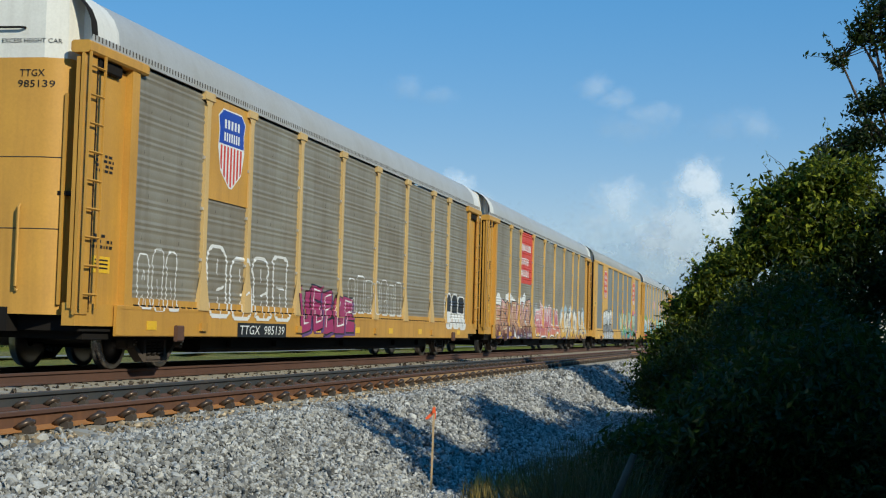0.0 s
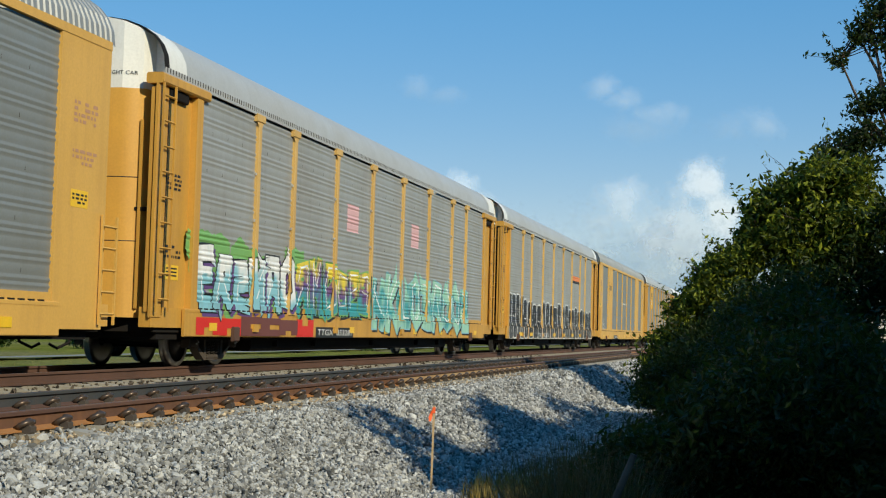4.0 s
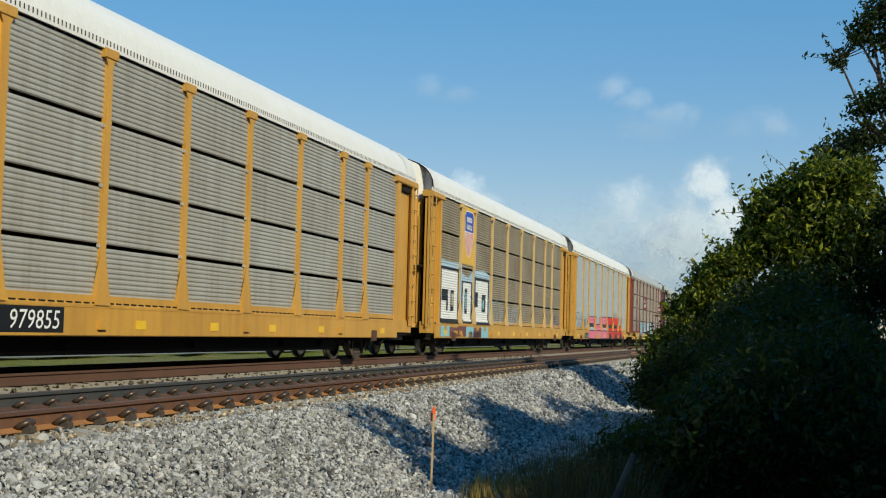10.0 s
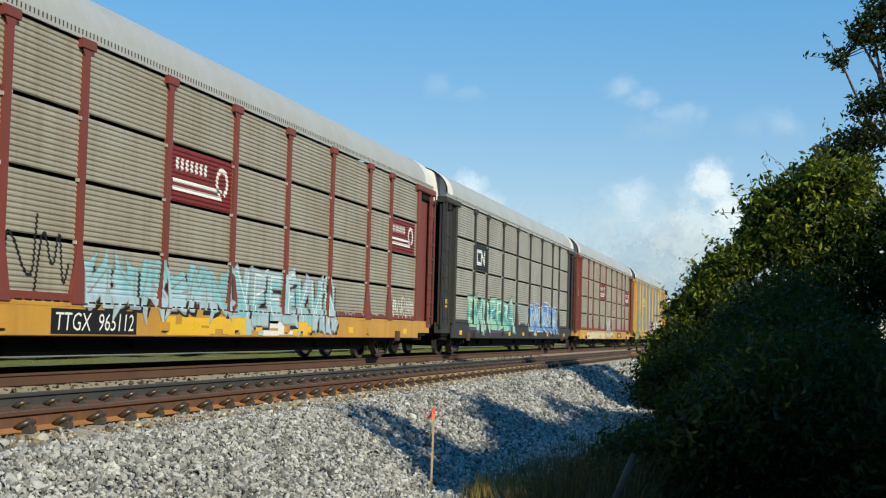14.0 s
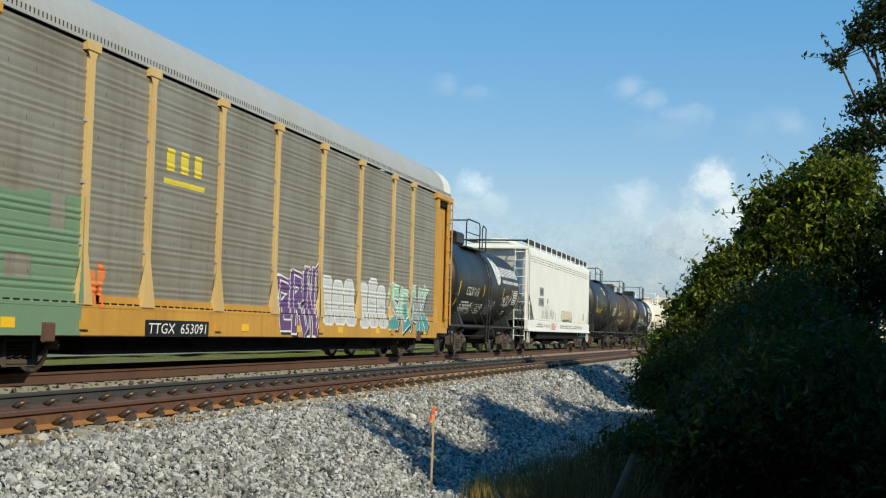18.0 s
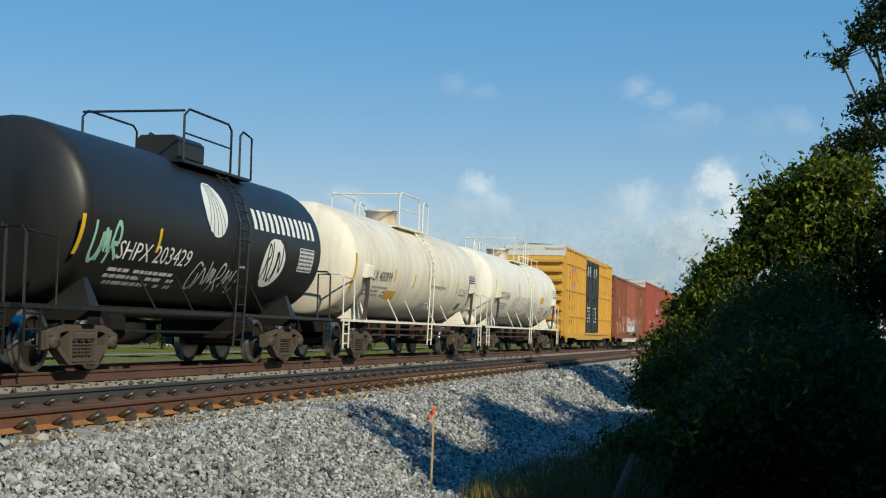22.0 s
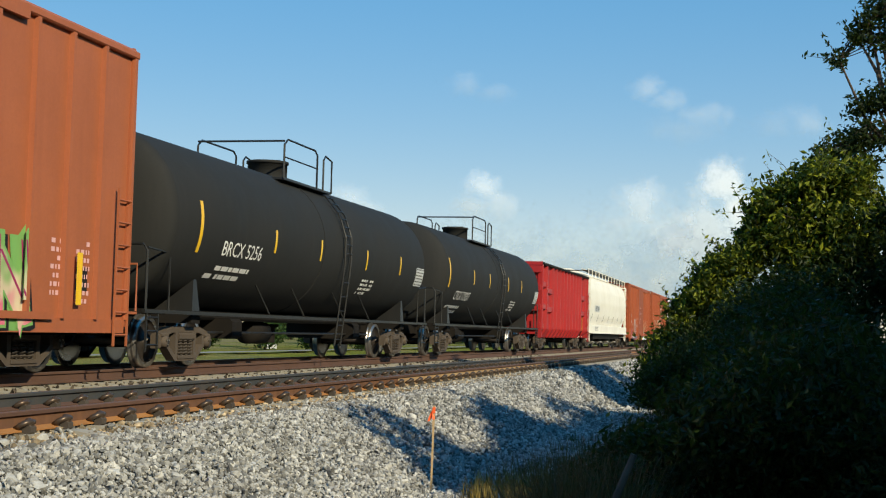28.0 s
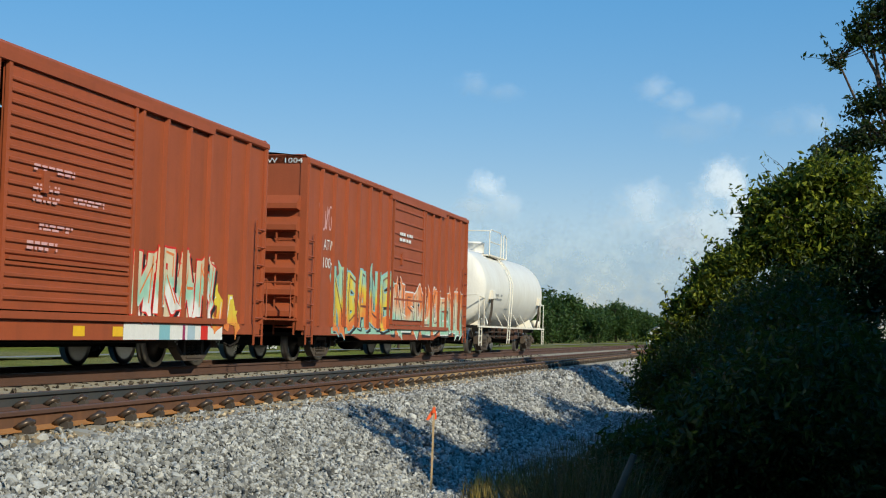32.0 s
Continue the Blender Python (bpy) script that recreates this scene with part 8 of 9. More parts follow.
for j, (a, b2, z0, z1, mat) in enumerate(((1.95, 4.5, 1.0, 2.75, SK), (2.2, 4.35, 1.15, 2.65, SW), (4.8, 6.5, 1.05, 2.4, SK), (5.1, 6.3, 1.1, 2.35, SW), (6.6, 9.2, 1.0, 2.6, SK), (6.85, 9.0, 1.1, 2.5, SW),
                                         (2.25, 3.0, 1.7, 2.05, SK), (2.85, 3.05, 1.4, 2.05, SK), (3.4, 3.8, 1.4, 2.05, SK), (5.35, 5.7, 1.35, 2.15, SK), (6.9, 7.35, 1.6, 2.1, SK), (8.0, 8.6, 1.45, 2.05, SK), (3.5, 3.68, 1.55, 1.95, SCR), (5.42, 5.6, 1.5, 2.05, SC), (8.1, 8.35, 1.55, 1.85, SC))):
    k = Kit()
    fill(k, [rect(a, b2, z0, z1)], mat, FINE, 0.004 + 0.0015 * j)
    fill(k, [rect(a, b2, z0, z1)], mat, [(HALF + 0.021, DECK), (HALF + 0.021, EAVE)], 0.004 + 0.0015 * j, PW)
    part("graffiti", k, racks[9], "white block graffiti with black shading" if mat is SW else "")
scribble(racks[9], FINE, 9.85, 11.8, 1.1, 1.9, SLB, 21, n=5)
scribble(racks[9], FINE, 12.7, 15.0, 1.1, 1.75, SLB, 22, n=6)
scribble(racks[9], FINE, 23.0, 25.2, 1.1, 1.8, SPU, 23, n=5)
graffiti(racks[9], FINE, 2.0, 8.9, 0.57, 0.93, 6, "block", [SC, SDB, SC], None, "blue and brown paint along the sill", 24, 0.02, 0, posts=None)
words(racks[9], "SP 516909", 5.9, 7.55, 0.58, 0.2, SK, SILLX + 0.02)

# tenth: block letters in pink and red
LETTERS = ((6.75, 9.45, SP), (9.6, 12.3, SP), (12.45, 15.05, SP), (15.15, 18.0, SR), (18.1, 20.95, SR), (21.0, 23.3, SR))
for i, (a, b2, mat) in enumerate(LETTERS):
    k = Kit()
    m = (a + b2) / 2
    top = 1.75 + 0.03 * i
    if i in (1, 5):
        o = [(a, 0.6), (b2, 0.6), (b2, top), (b2 - 0.55, top), (b2 - 0.55, 1.35), (a + 0.75, 1.35), (a + 0.75, top), (a, top)]
    else:
        o = [(a, 0.6), (b2, 0.6), (b2, top), (a, top)]
    layers = ((BANDS, None), ([(HALF + 0.021, DECK), (HALF + 0.021, EAVE)], POSTCLIP))
    for prof, clip in layers:
        fill(k, [grown(o, 0.06)], SK, prof, 0.004, clip)
        fill(k, [o], mat, prof, 0.007, clip)
        if i not in (1, 5):
            fill(k, [rect(a + 0.5, b2 - 0.35, 1.22, 1.42)], SK, prof, 0.010, clip)
            fill(k, [rect(a + 0.95 if i == 2 else a + 0.5, b2 - 0.1, 1.06, 1.2)], PANEL_PALE if i < 3 else mat, prof, 0.010, clip)
        fill(k, [rect(a + 0.2, b2 - 0.2, 1.0, 1.05)], SK, prof, 0.013, clip)
        if i in (1, 3, 4, 5):
            fill(k, [[(m - 0.7, 0.58), (m - 0.45, 0.9), (m + 0.4, 0.9), (m + 0.65, 0.58)]], YELLOW if i < 3 else SK, prof, 0.013, clip)
    part("graffiti", k, racks[10], "block graffiti letter in pink" if mat is SP else "block graffiti letter in red")
scribble(racks[10], BANDS, 4.85, 6.1, 1.1, 1.75, SK, 25, n=5, w=0.03)
scribble(racks[10], BANDS, 2.1, 4.4, 1.1, 1.9, SK, 26, n=6, w=0.03)
graffiti(racks[10], BANDS, 18.3, 20.5, 1.85, 2.2, 3, "bubble", [SG], None, "grey smudges of paint", 27, 0.02, 0)
number(racks[10], "TTGX  692394", 5.1, 6.7, 0.62, 0.86)


def maroon_sign(car, y0, y1, z0, z1, n):
    plate(car, FINE, y0, y1, z0, z1, MAROON, "dark red sign panel with white lines")
    k = Kit()
    h = z1 - z0
    blocks(k, FINE, y0 + 0.15, y0 + (y1 - y0) * 0.58, z0 + h * 0.58, z0 + h * 0.8, n, SW, 0.008)
    for f in (0.34, 0.2):
        fill(k, [rect(y0 + 0.08, y1 - 0.45, z0 + h * f, z0 + h * (f + 0.08))], SW, FINE, 0.008)
    cy, cz, r = y1 - 0.45, z0 + h * 0.55, h * 0.25
    fill(k, stroke([(cy + r * math.cos(a), cz + r * math.sin(a)) for a in np.linspace(-1.0, 4.2, 14)], 0.1), SW, FINE, 0.008, merge=True)
    part("emblem", k, car, "white letter bars, stripes and wheel emblem")


maroon_sign(racks[11], 9.65, 12.25, 2.82, 3.75, 7)
maroon_sign(racks[11], 23.0, 25.4, 2.85, 3.72, 9)
graffiti(racks[11], FINE, 6.8, 12.2, 0.95, 1.75, 6, "wild", [SLB, SC], SG, "faded pale blue graffiti", 28, 0.04, 2, glow=SG)
graffiti(racks[11], FINE, 12.4, 18.5, 0.65, 1.9, 7, "wild", [SLB, SC, SLB], SG, "pale blue and white graffiti letters", 29, 0.05, 3, glow=SW)
graffiti(racks[11], FINE, 9.6, 16.5, 0.57, 0.9, 8, "block", [SW, YREFL, SLB], None, "white and yellow paint along the sill", 30, 0.02, 0, posts=None)
scribble(racks[11], FINE, 2.2, 6.4, 1.1, 2.2, SK, 31, n=5, w=0.05)
scribble(racks[11], FINE, 18.6, 22.8, 1.1, 1.7, SG, 32, n=6, w=0.04)
scribble(racks[11], FINE, 23.0, 25.5, 1.1, 1.7, SW, 33, n=6, w=0.035)
scribble(racks[11], [(HALF - 0.098, 0.9), (HALF - 0.098, 4.6)], 0.5, 1.5, 1.1, 3.0, SP, 34, n=3, w=0.05)
number(racks[11], "TTGX  965112", 5.9, 8.5, 0.6, 0.92)

# twelfth: black
plate(racks[12], FINE, 4.66, 6.6, 2.85, 3.75, SK, "black sign panel")
k = Kit()
fill(k, stroke([(5.6, 3.5), (5.1, 3.5), (5.1, 3.1), (5.6, 3.1), (5.75, 3.1), (5.75, 3.5), (6.25, 3.1), (6.25, 3.5)], 0.13), SW, FINE, 0.008, merge=True)
part("emblem", k, racks[12], "white looping line emblem")
graffiti(racks[12], FINE, 3.7, 11.9, 0.75, 2.05, 7, "wild", [SMG, ST, SMG], SK, "mint green graffiti letters", 35, 0.06, 2, None, glow=SW)
graffiti(racks[12], FINE, 14.9, 22.5, 0.75, 2.1, 6, "wild", [SB, SLB, SB], SW, "blue and white graffiti letters", 36, 0.06, 2)
scribble(racks[12], FINE, 12.0, 14.8, 1.1, 1.9, SLB, 37, n=4, w=0.05)

# thirteenth
maroon_sign(racks[13], 9.65, 12.25, 2.82, 3.75, 7)
maroon_sign(racks[13], 23.0, 25.5, 2.85, 3.72, 9)
graffiti(racks[13], FINE, 12.6, 16.0, 0.62, 1.8, 4, "slab", [SCR, SG, SS], SW, "grey and cream graffiti letters", 38, 0.06, 3, posts=None, glow=SK)
scribble(racks[13], FINE, 18.4, 20.6, 1.1, 1.65, SS, 39, n=6, w=0.035)
graffiti(racks[13], FINE, 4.0, 12.0, 0.57, 0.95, 9, "wild", [SCR, SCR], None, "chipped cream paint along the sill", 40, 0.02, 0, posts=None)
plate(racks[13], BANDS, 18.3, 20.4, 0.64, 0.95, SK, "black plate", "number_plate")
k = Kit()
blocks(k, BANDS, 18.8, 19.9, 0.72, 0.86, 3, SW, 0.007)
part("lettering", k, racks[13], "white letter bars")
scribble(racks[13], [(HALF - 0.098, 0.9), (HALF - 0.098, 4.6)], 0.5, 1.5, 2.6, 4.0, SW, 41, n=3, w=0.045)

# fourteenth
k = Kit()
blocks(k, BANDS, 7.2, 8.85, 3.3, 3.68, 3, SY, 0.007)
fill(k, [rect(7.2, 8.85, 3.08, 3.17)], SY, BANDS, 0.007)
part("emblem", k, racks[14], "yellow letter bars over an underline")
graffiti(racks[14], BANDS, 2.0, 4.5, 0.56, 2.5, 2, "block", [spray("dull_green", (0.17, 0.27, 0.17))], None, "dull green panel of paint", 42, 0.02, 0)
graffiti(racks[14], BANDS, 12.5, 15.0, 0.57, 2.05, 3, "wild", [SPU, SPU], SW, "dark violet graffiti with pale outlines", 43, 0.05, 3)
graffiti(racks[14], BANDS, 15.3, 17.8, 0.85, 1.95, 3, "bubble", [SS], SW, "silver graffiti letters", 44, 0.05, 2, glow=SG)
graffiti(racks[14], BANDS, 18.1, 20.5, 0.8, 1.95, 3, "bubble", [SS], SW, "silver graffiti letters", 45, 0.05, 2, glow=SG)
graffiti(racks[14], BANDS, 20.7, 24.7, 0.68, 2.0, 4, "wild", [ST, SG, SMG], SW, "teal graffiti with white outlines", 46, 0.05, 2)
scribble(racks[14], BANDS, 4.75, 5.3, 1.0, 1.6, SOR, 47, n=2, w=0.14)
number(racks[14], "TTGX  653091", 6.6, 9.1, 0.57, 0.8)


# -- paint on tank cars --
def tank_surface(r, zc):
    return [(r * math.sin(a), zc - r * math.cos(a)) for a in np.linspace(0.5, 2.7, 40)]


TANK_SIZES = {1: (1.42, 2.45), 2: (1.57, 2.61), 3: (1.42, 2.45), 4: (1.42, 2.45), 5: (1.42, 2.45), 6: (1.42, 2.45), 7: (1.56, 2.58), 8: (1.56, 2.58), 9: (1.45, 2.36)}


def stripes(i, spots):
    for y, w, z0, z1 in spots:
        k = Kit()
        fill(k, [rect(y, y + w, z0, z1)], YREFL, tank_surface(*TANK_SIZES[i]), 0.004)
        part("stripe", k, tankers[i], "yellow reflective stripe")


def tank_words(i, text, y0, y1, z, h, mat=None):
    words(tankers[i], text, y0, y1, z, h, mat or SW, 0.005, "stencilled white lettering" if mat is None else "stencilled dark lettering", curve=TANK_SIZES[i])


def tank_print(i, y0, y1, z0, z1, rows, mat, seed):
    fine_print(tankers[i], tank_surface(*TANK_SIZES[i]), y0, y1, z0, z1, rows, mat, seed)


def data_panel(i, y0, y1, z0, z1, ground_mat, print_mat, seed):
    """Framed table of small print."""
    s, k, rg = tank_surface(*TANK_SIZES[i]), Kit(), random.Random(seed)
    fill(k, [rect(y0, y1, z0, z1)], ground_mat, s, 0.004)
    rows = max(2, round((z1 - z0) / 0.085))
    h = (z1 - z0) / rows
    for r in range(rows):
        y = y0 + 0.04
        while y < y1 - 0.08:
            w = rg.uniform(0.05, 0.16)
            fill(k, [rect(y, min(y + w, y1 - 0.03), z0 + h * (r + 0.28), z0 + h * (r + 0.72))], print_mat, s, 0.006)
            y += w + 0.035
    part("data_panel", k, tankers[i], "table of small stencilled print")


def ball(i, cy, cz, r):
    k = Kit()
    s = tank_surface(*TANK_SIZES[i])
    fill(k, [[(cy + r * math.cos(a), cz + r * math.sin(a)) for a in np.linspace(0, 6.28, 26)[:-1]]], SW, s, 0.004)
    for d in (-0.6, -0.3, 0, 0.3, 0.6):
        fill(k, stroke([(cy + d * r * 1.3, cz - r * 0.9), (cy + d * r * 0.4, cz + r * 0.9)], 0.022), SK, s, 0.007, merge=True)
    part("emblem", k, tankers[i], "white ball emblem with fine lines")


def tank_blocks(i, y0, y1, z0, z1, n, mat):
    k = Kit()
    blocks(k, tank_surface(*TANK_SIZES[i]), y0, y1, z0, z1, n, mat, 0.005)
    part("name_bars", k, tankers[i], "white letter bars")


stripes(1, ((0.75, 0.1, 1.6, 2.4), (4.5, 0.09, 2.0, 2.42), (7.95, 0.08, 2.0, 2.42), (9.6, 0.08, 2.0, 2.4)))
ball(1, 7.0, 3.0, 0.5)
tank_blocks(1, 7.5, 10.9, 2.85, 3.2, 12, SW)
tank_blocks(1, 7.7, 10.9, 2.6, 2.72, 13, SW)
tank_words(1, "CCLX 1613", 1.9, 3.7, 1.98, 0.28)
tank_print(1, 1.7, 3.4, 1.5, 1.8, 3, SW, 1)
tank_print(1, 4.0, 5.2, 1.4, 1.75, 5, SW, 2)
data_panel(1, 9.9, 10.7, 1.85, 2.4, SS, SK, 3)
data_panel(1, 9.0, 9.5, 1.35, 1.62, SK, SW, 31)
stripes(1, ((11.0, 0.09, 1.5, 2.2),))
scribble(tankers[1], tank_surface(1.42, 2.45), 1.8, 3.8, 1.25, 1.75, SW, 50, n=5)
scribble(tankers[1], tank_surface(1.42, 2.45), 5.6, 7.0, 1.4, 1.9, SS, 51, n=4)
scribble(tankers[1], tank_surface(1.42, 2.45), 8.2, 9.6, 1.75, 2.15, SW, 52, n=4)
stripes(2, ((1.2, 0.1, 2.1, 3.0), (3.7, 0.09, 2.25, 2.73), (5.2, 0.09, 2.25, 2.72), (7.45, 0.09, 2.23, 2.68), (10.55, 0.1, 2.05, 2.92)))
tank_words(2, "UTLX 601880", 1.4, 3.5, 2.05, 0.25, YREFL)
data_panel(2, 9.3, 10.4, 2.02, 2.48, SS, SK, 4)
k = Kit()
fill(k, [rect(4.75, 5.35, 3.42, 3.56)], YREFL, tank_surface(1.57, 2.61), 0.004)
fill(k, [rect(4.8, 5.4, 3.12, 3.38)], YREFL, tank_surface(1.57, 2.61), 0.004)
part("mark", k, tankers[2], "yellow painted mark")
stripes(3, ((0.75, 0.11, 1.92, 2.85), (3.75, 0.1, 2.13, 2.6), (6.8, 0.1, 2.14, 2.62), (8.85, 0.1, 2.15, 2.62), (11.2, 0.1, 2.1, 2.9)))
tank_words(3, "GATX  65196", 0.95, 2.85, 2.05, 0.27, SCR)
tank_print(3, 0.9, 2.6, 1.6, 1.9, 3, SCR, 5)
tank_print(3, 3.0, 4.6, 1.5, 1.85, 4, SCR, 6)
data_panel(3, 10.0, 11.05, 2.1, 2.62, SCR, BROWNTANK, 7)
data_panel(3, 9.4, 9.9, 1.6, 1.85, SK, SW, 32)
stripes(4, ((1.05, 0.11, 1.75, 2.35), (3.65, 0.09, 1.93, 2.33)))
ball(4, 6.0, 2.85, 0.5)
tank_blocks(4, 7.75, 11.4, 2.65, 3.05, 12, SW)
tank_words(4, "SHPX 203429", 2.4, 5.1, 1.76, 0.29)
tank_print(4, 2.4, 5.0, 1.35, 1.65, 3, SW, 8)
data_panel(4, 10.4, 11.3, 1.95, 2.45, SS, SK, 9)
scribble(tankers[4], tank_surface(1.42, 2.45), 1.5, 2.4, 1.7, 2.3, SMG, 53, n=3, w=0.07)
scribble(tankers[4], tank_surface(1.42, 2.45), 5.4, 7.6, 1.4, 1.9, SS, 54, n=6)
k = Kit()
fill(k, [[(9.0 + 0.6 * math.cos(a), 2.05 + 0.5 * math.sin(a)) for a in np.linspace(0, 6.28, 22)[:-1]]], SW, tank_surface(1.42, 2.45), 0.003)
part("graffiti", k, tankers[4], "white graffiti bubble")
scribble(tankers[4], tank_surface(1.42, 2.45), 8.55, 9.45, 1.7, 2.45, SK, 55, n=3, w=0.05, off=0.008)
stripes(5, ((0.4, 0.12, 1.75, 2.6), (3.95, 0.1, 2.03, 2.38), (6.0, 0.1, 1.95, 2.32), (9.3, 0.1, 1.95, 2.32), (11.3, 0.1, 1.95, 2.32)))
tank_words(5, "TILX 400899", 1.65, 3.72, 2.0, 0.27, SK)
tank_print(5, 1.65, 3.6, 1.6, 1.9, 3, SG, 10)
tank_print(5, 8.0, 10.0, 2.0, 2.15, 1, SG, 11)
data_panel(5, 12.9, 13.75, 2.05, 2.62, SK, SW, 12)
tank_print(5, 11.75, 12.75, 1.9, 2.15, 3, SG, 17)
data_panel(5, 12.2, 12.6, 1.45, 1.68, SK, SG, 18)
k = Kit()
fill(k, [rect(3.55, 4.55, 1.58, 1.8)], GOLD, tank_surface(1.42, 2.45), 0.004)
part("notice", k, tankers[5], "golden notice plate")
tank_words(6, "CDCX 3104", 1.85, 3.8, 2.02, 0.27, SK)
tank_print(6, 1.9, 3.6, 1.65, 1.9, 3, SG, 13)
scribble(tankers[6], tank_surface(1.42, 2.45), 4.7, 7.4, 1.6, 2.2, SG, 56, n=6)
scribble(tankers[6], tank_surface(1.42, 2.45), 7.6, 10.1, 1.6, 2.2, SG, 57, n=6)
data_panel(6, 14.0, 14.75, 2.0, 2.45, SK, SW, 14)
tank_print(6, 13.9, 14.75, 2.5, 2.75, 3, SG, 19)
data_panel(6, 13.1, 13.5, 1.55, 1.8, SK, SG, 20)
scribble(tankers[6], tank_surface(1.42, 2.45), 11.1, 12.3, 1.62, 1.9, SR, 91, n=4, w=0.025)
scribble(tankers[6], tank_surface(1.42, 2.45), 5.0, 7.2, 1.35, 1.6, SDB, 92, n=6, w=0.025)
scribble(tankers[6], tank_surface(1.42, 2.45), 7.6, 10.3, 1.3, 1.6, SOR, 93, n=7, w=0.025)
k = Kit()
fill(k, [rect(10.75, 11.6, 2.05, 2.32)], GOLD, tank_surface(1.42, 2.45), 0.004)
part("notice", k, tankers[6], "golden notice plate")
stripes(6, ((1.0, 0.1, 1.9, 2.7), (5.6, 0.09, 2.3, 2.7), (9.0, 0.09, 2.2, 2.65), (12.4, 0.09, 2.2, 2.65)))
for i, words_, y0, y1, z in ((7, "BRCX 5256", 2.4, 4.3, 2.03), (8, "CTCX 729217", 1.95, 4.1, 1.78)):
    tank_words(i, words_, y0, y1, z, 0.27)
    tank_print(i, y0 - 0.3, y0 + 1.6, z - 0.45, z - 0.15, 2, SW, 15 + i)
    tank_print(i, 11.2, 12.2, 1.6, 2.0, 4, SW, 25 + i)
    data_panel(i, 15.9, 16.7, 2.0, 2.5, SS, SK, 35 + i)
stripes(7, ((1.25, 0.12, 2.02, 2.92), (4.9, 0.1, 2.23, 2.69), (7.7, 0.1, 2.23, 2.69), (11.15, 0.1, 2.2, 2.68), (14.2, 0.1, 2.22, 2.7)))
stripes(8, ((0.7, 0.12, 2.12, 3.02), (4.15, 0.1, 2.32, 2.8), (6.7, 0.1, 2.32, 2.8), (10.1, 0.1, 2.3, 2.82), (12.8, 0.1, 2.35, 2.82)))
tank_print(9, 1.5, 3.4, 1.9, 2.2, 2, SG, 60)

# -- paint on box cars, hoppers and the gondola --
def wall(z0=0.6, z1=4.9):
    return [(HALF - 0.02, z0 + 0.2), (HALF - 0.02, z1)]


def low(z0=0.6, z1=4.9):
    return [(HALF + 0.011, z0 - 0.2), (HALF + 0.011, z0 + 0.19), (HALF - 0.019, z0 + 0.2), (HALF - 0.019, z1)]


def ribclip(spots):
    return [(y - 0.034, y + 0.034) for y in spots]


def rib_spots(L, door, step):
    n, n2 = round((door[0] - 0.2) / step), round((L - door[1] - 0.2) / step)
    return [0.06 + (door[0] - 0.3) * i / n for i in range(n + 1)] + [door[1] + 0.22 + (L - door[1] - 0.3) * i / n2 for i in range(n2 + 1)]


def box_art(i, L, door, step, *a, doors=True, **kw):
    clip = ribclip(rib_spots(L, door, step)) + ([(door[0] + 0.02, door[1] - 0.02)] if doors else [])
    graffiti(boxes[i], low(), *a, posts=clip, postx=HALF + 0.056, back=a[6][-1] if a[7] else None, **kw)


flat = wall(0.6, 4.9)
for s, y0, y1, z in (("next", 1.4, 1.98, 3.72), ("load", 1.38, 2.0, 3.5), ("any", 3.8, 4.25, 3.72), ("road", 3.8, 4.4, 3.48)):
    words(boxes[1], s, y0, y1, z, 0.16, SK, HALF - 0.008, "black painted slogan")
k = Kit()
X0 = [(HALF - 0.02, 2.5), (HALF - 0.02, 4.9)]
B1RIBS = [(y - 0.033, y + 0.033) for y in [0.06 + (7.15 - 0.3) * i / 8 for i in range(9)]]
for (ey, ez), blue_up in (((2.32, 4.06), 1), ((3.42, 4.1), 1), ((2.32, 3.14), 0), ((3.42, 3.14), 0)):
    for j, mat in enumerate((SB, SIGNRED) if blue_up else (SIGNRED, SB)):
        dz = 0.09 - 0.19 * j
        arm = stroke([(ey, ez + dz), (ey * 0.3 + 2.87 * 0.7, ez * 0.3 + 3.6 * 0.7 + dz), (2.87, 3.6 + dz * 0.8)], 0.15)
        fill(k, arm, mat, X0, 0.003 + 0.003 * j, merge=True)
        fill(k, arm, mat, [(HALF + 0.055, 2.5), (HALF + 0.055, 4.9)], 0.003 + 0.003 * j, B1RIBS, merge=True)
fill(k, stroke([(2.6, 3.78), (2.8, 3.68), (2.93, 3.52), (3.1, 3.42)], 0.11), SW, X0, 0.011, merge=True)
part("emblem", k, boxes[1], "red and blue crossed arrows emblem")
for s, y0, y1, z in (("TB", 1.15, 1.62, 2.42), ("OX", 2.05, 2.5, 2.5), ("64", 1.15, 1.6, 1.9), ("36", 2.05, 2.5, 1.96), ("77", 2.95, 3.4, 2.0)):
    words(boxes[1], s, y0, y1, z, 0.28, SK, HALF - 0.008, "black stencilled mark")
k = Kit()
blocks(k, X0, 14.45, 16.9, 3.6, 4.12, 4, paint("faded_brown_mark", (0.35, 0.15, 0.04), (0.3, 0.15, 0.05), 0.3), 0.003)
part("emblem", k, boxes[1], "faded brown letter bars")
words(boxes[1], "RAILCAR POOLING EXPERTS", 13.0, 18.0, 3.12, 0.22, PAINTS["faded_brown_mark"], HALF - 0.012, "faded brown slogan")
for y0 in (7.4, 10.0):
    fine_print(boxes[1], [(HALF + 0.052, 1), (HALF + 0.052, 4.7)], y0, y0 + 1.5, 3.9, 4.45, 6, SW, 71 + int(y0))
    fine_print(boxes[1], [(HALF + 0.052, 1), (HALF + 0.052, 4.7)], y0 + 0.2, y0 + 1.2, 1.4, 2.3, 5, SW, 81 + int(y0))
plate(boxes[1], wall(), 1.05, 1.6, 0.85, 1.05, YREFL, "yellow notice", "notice")
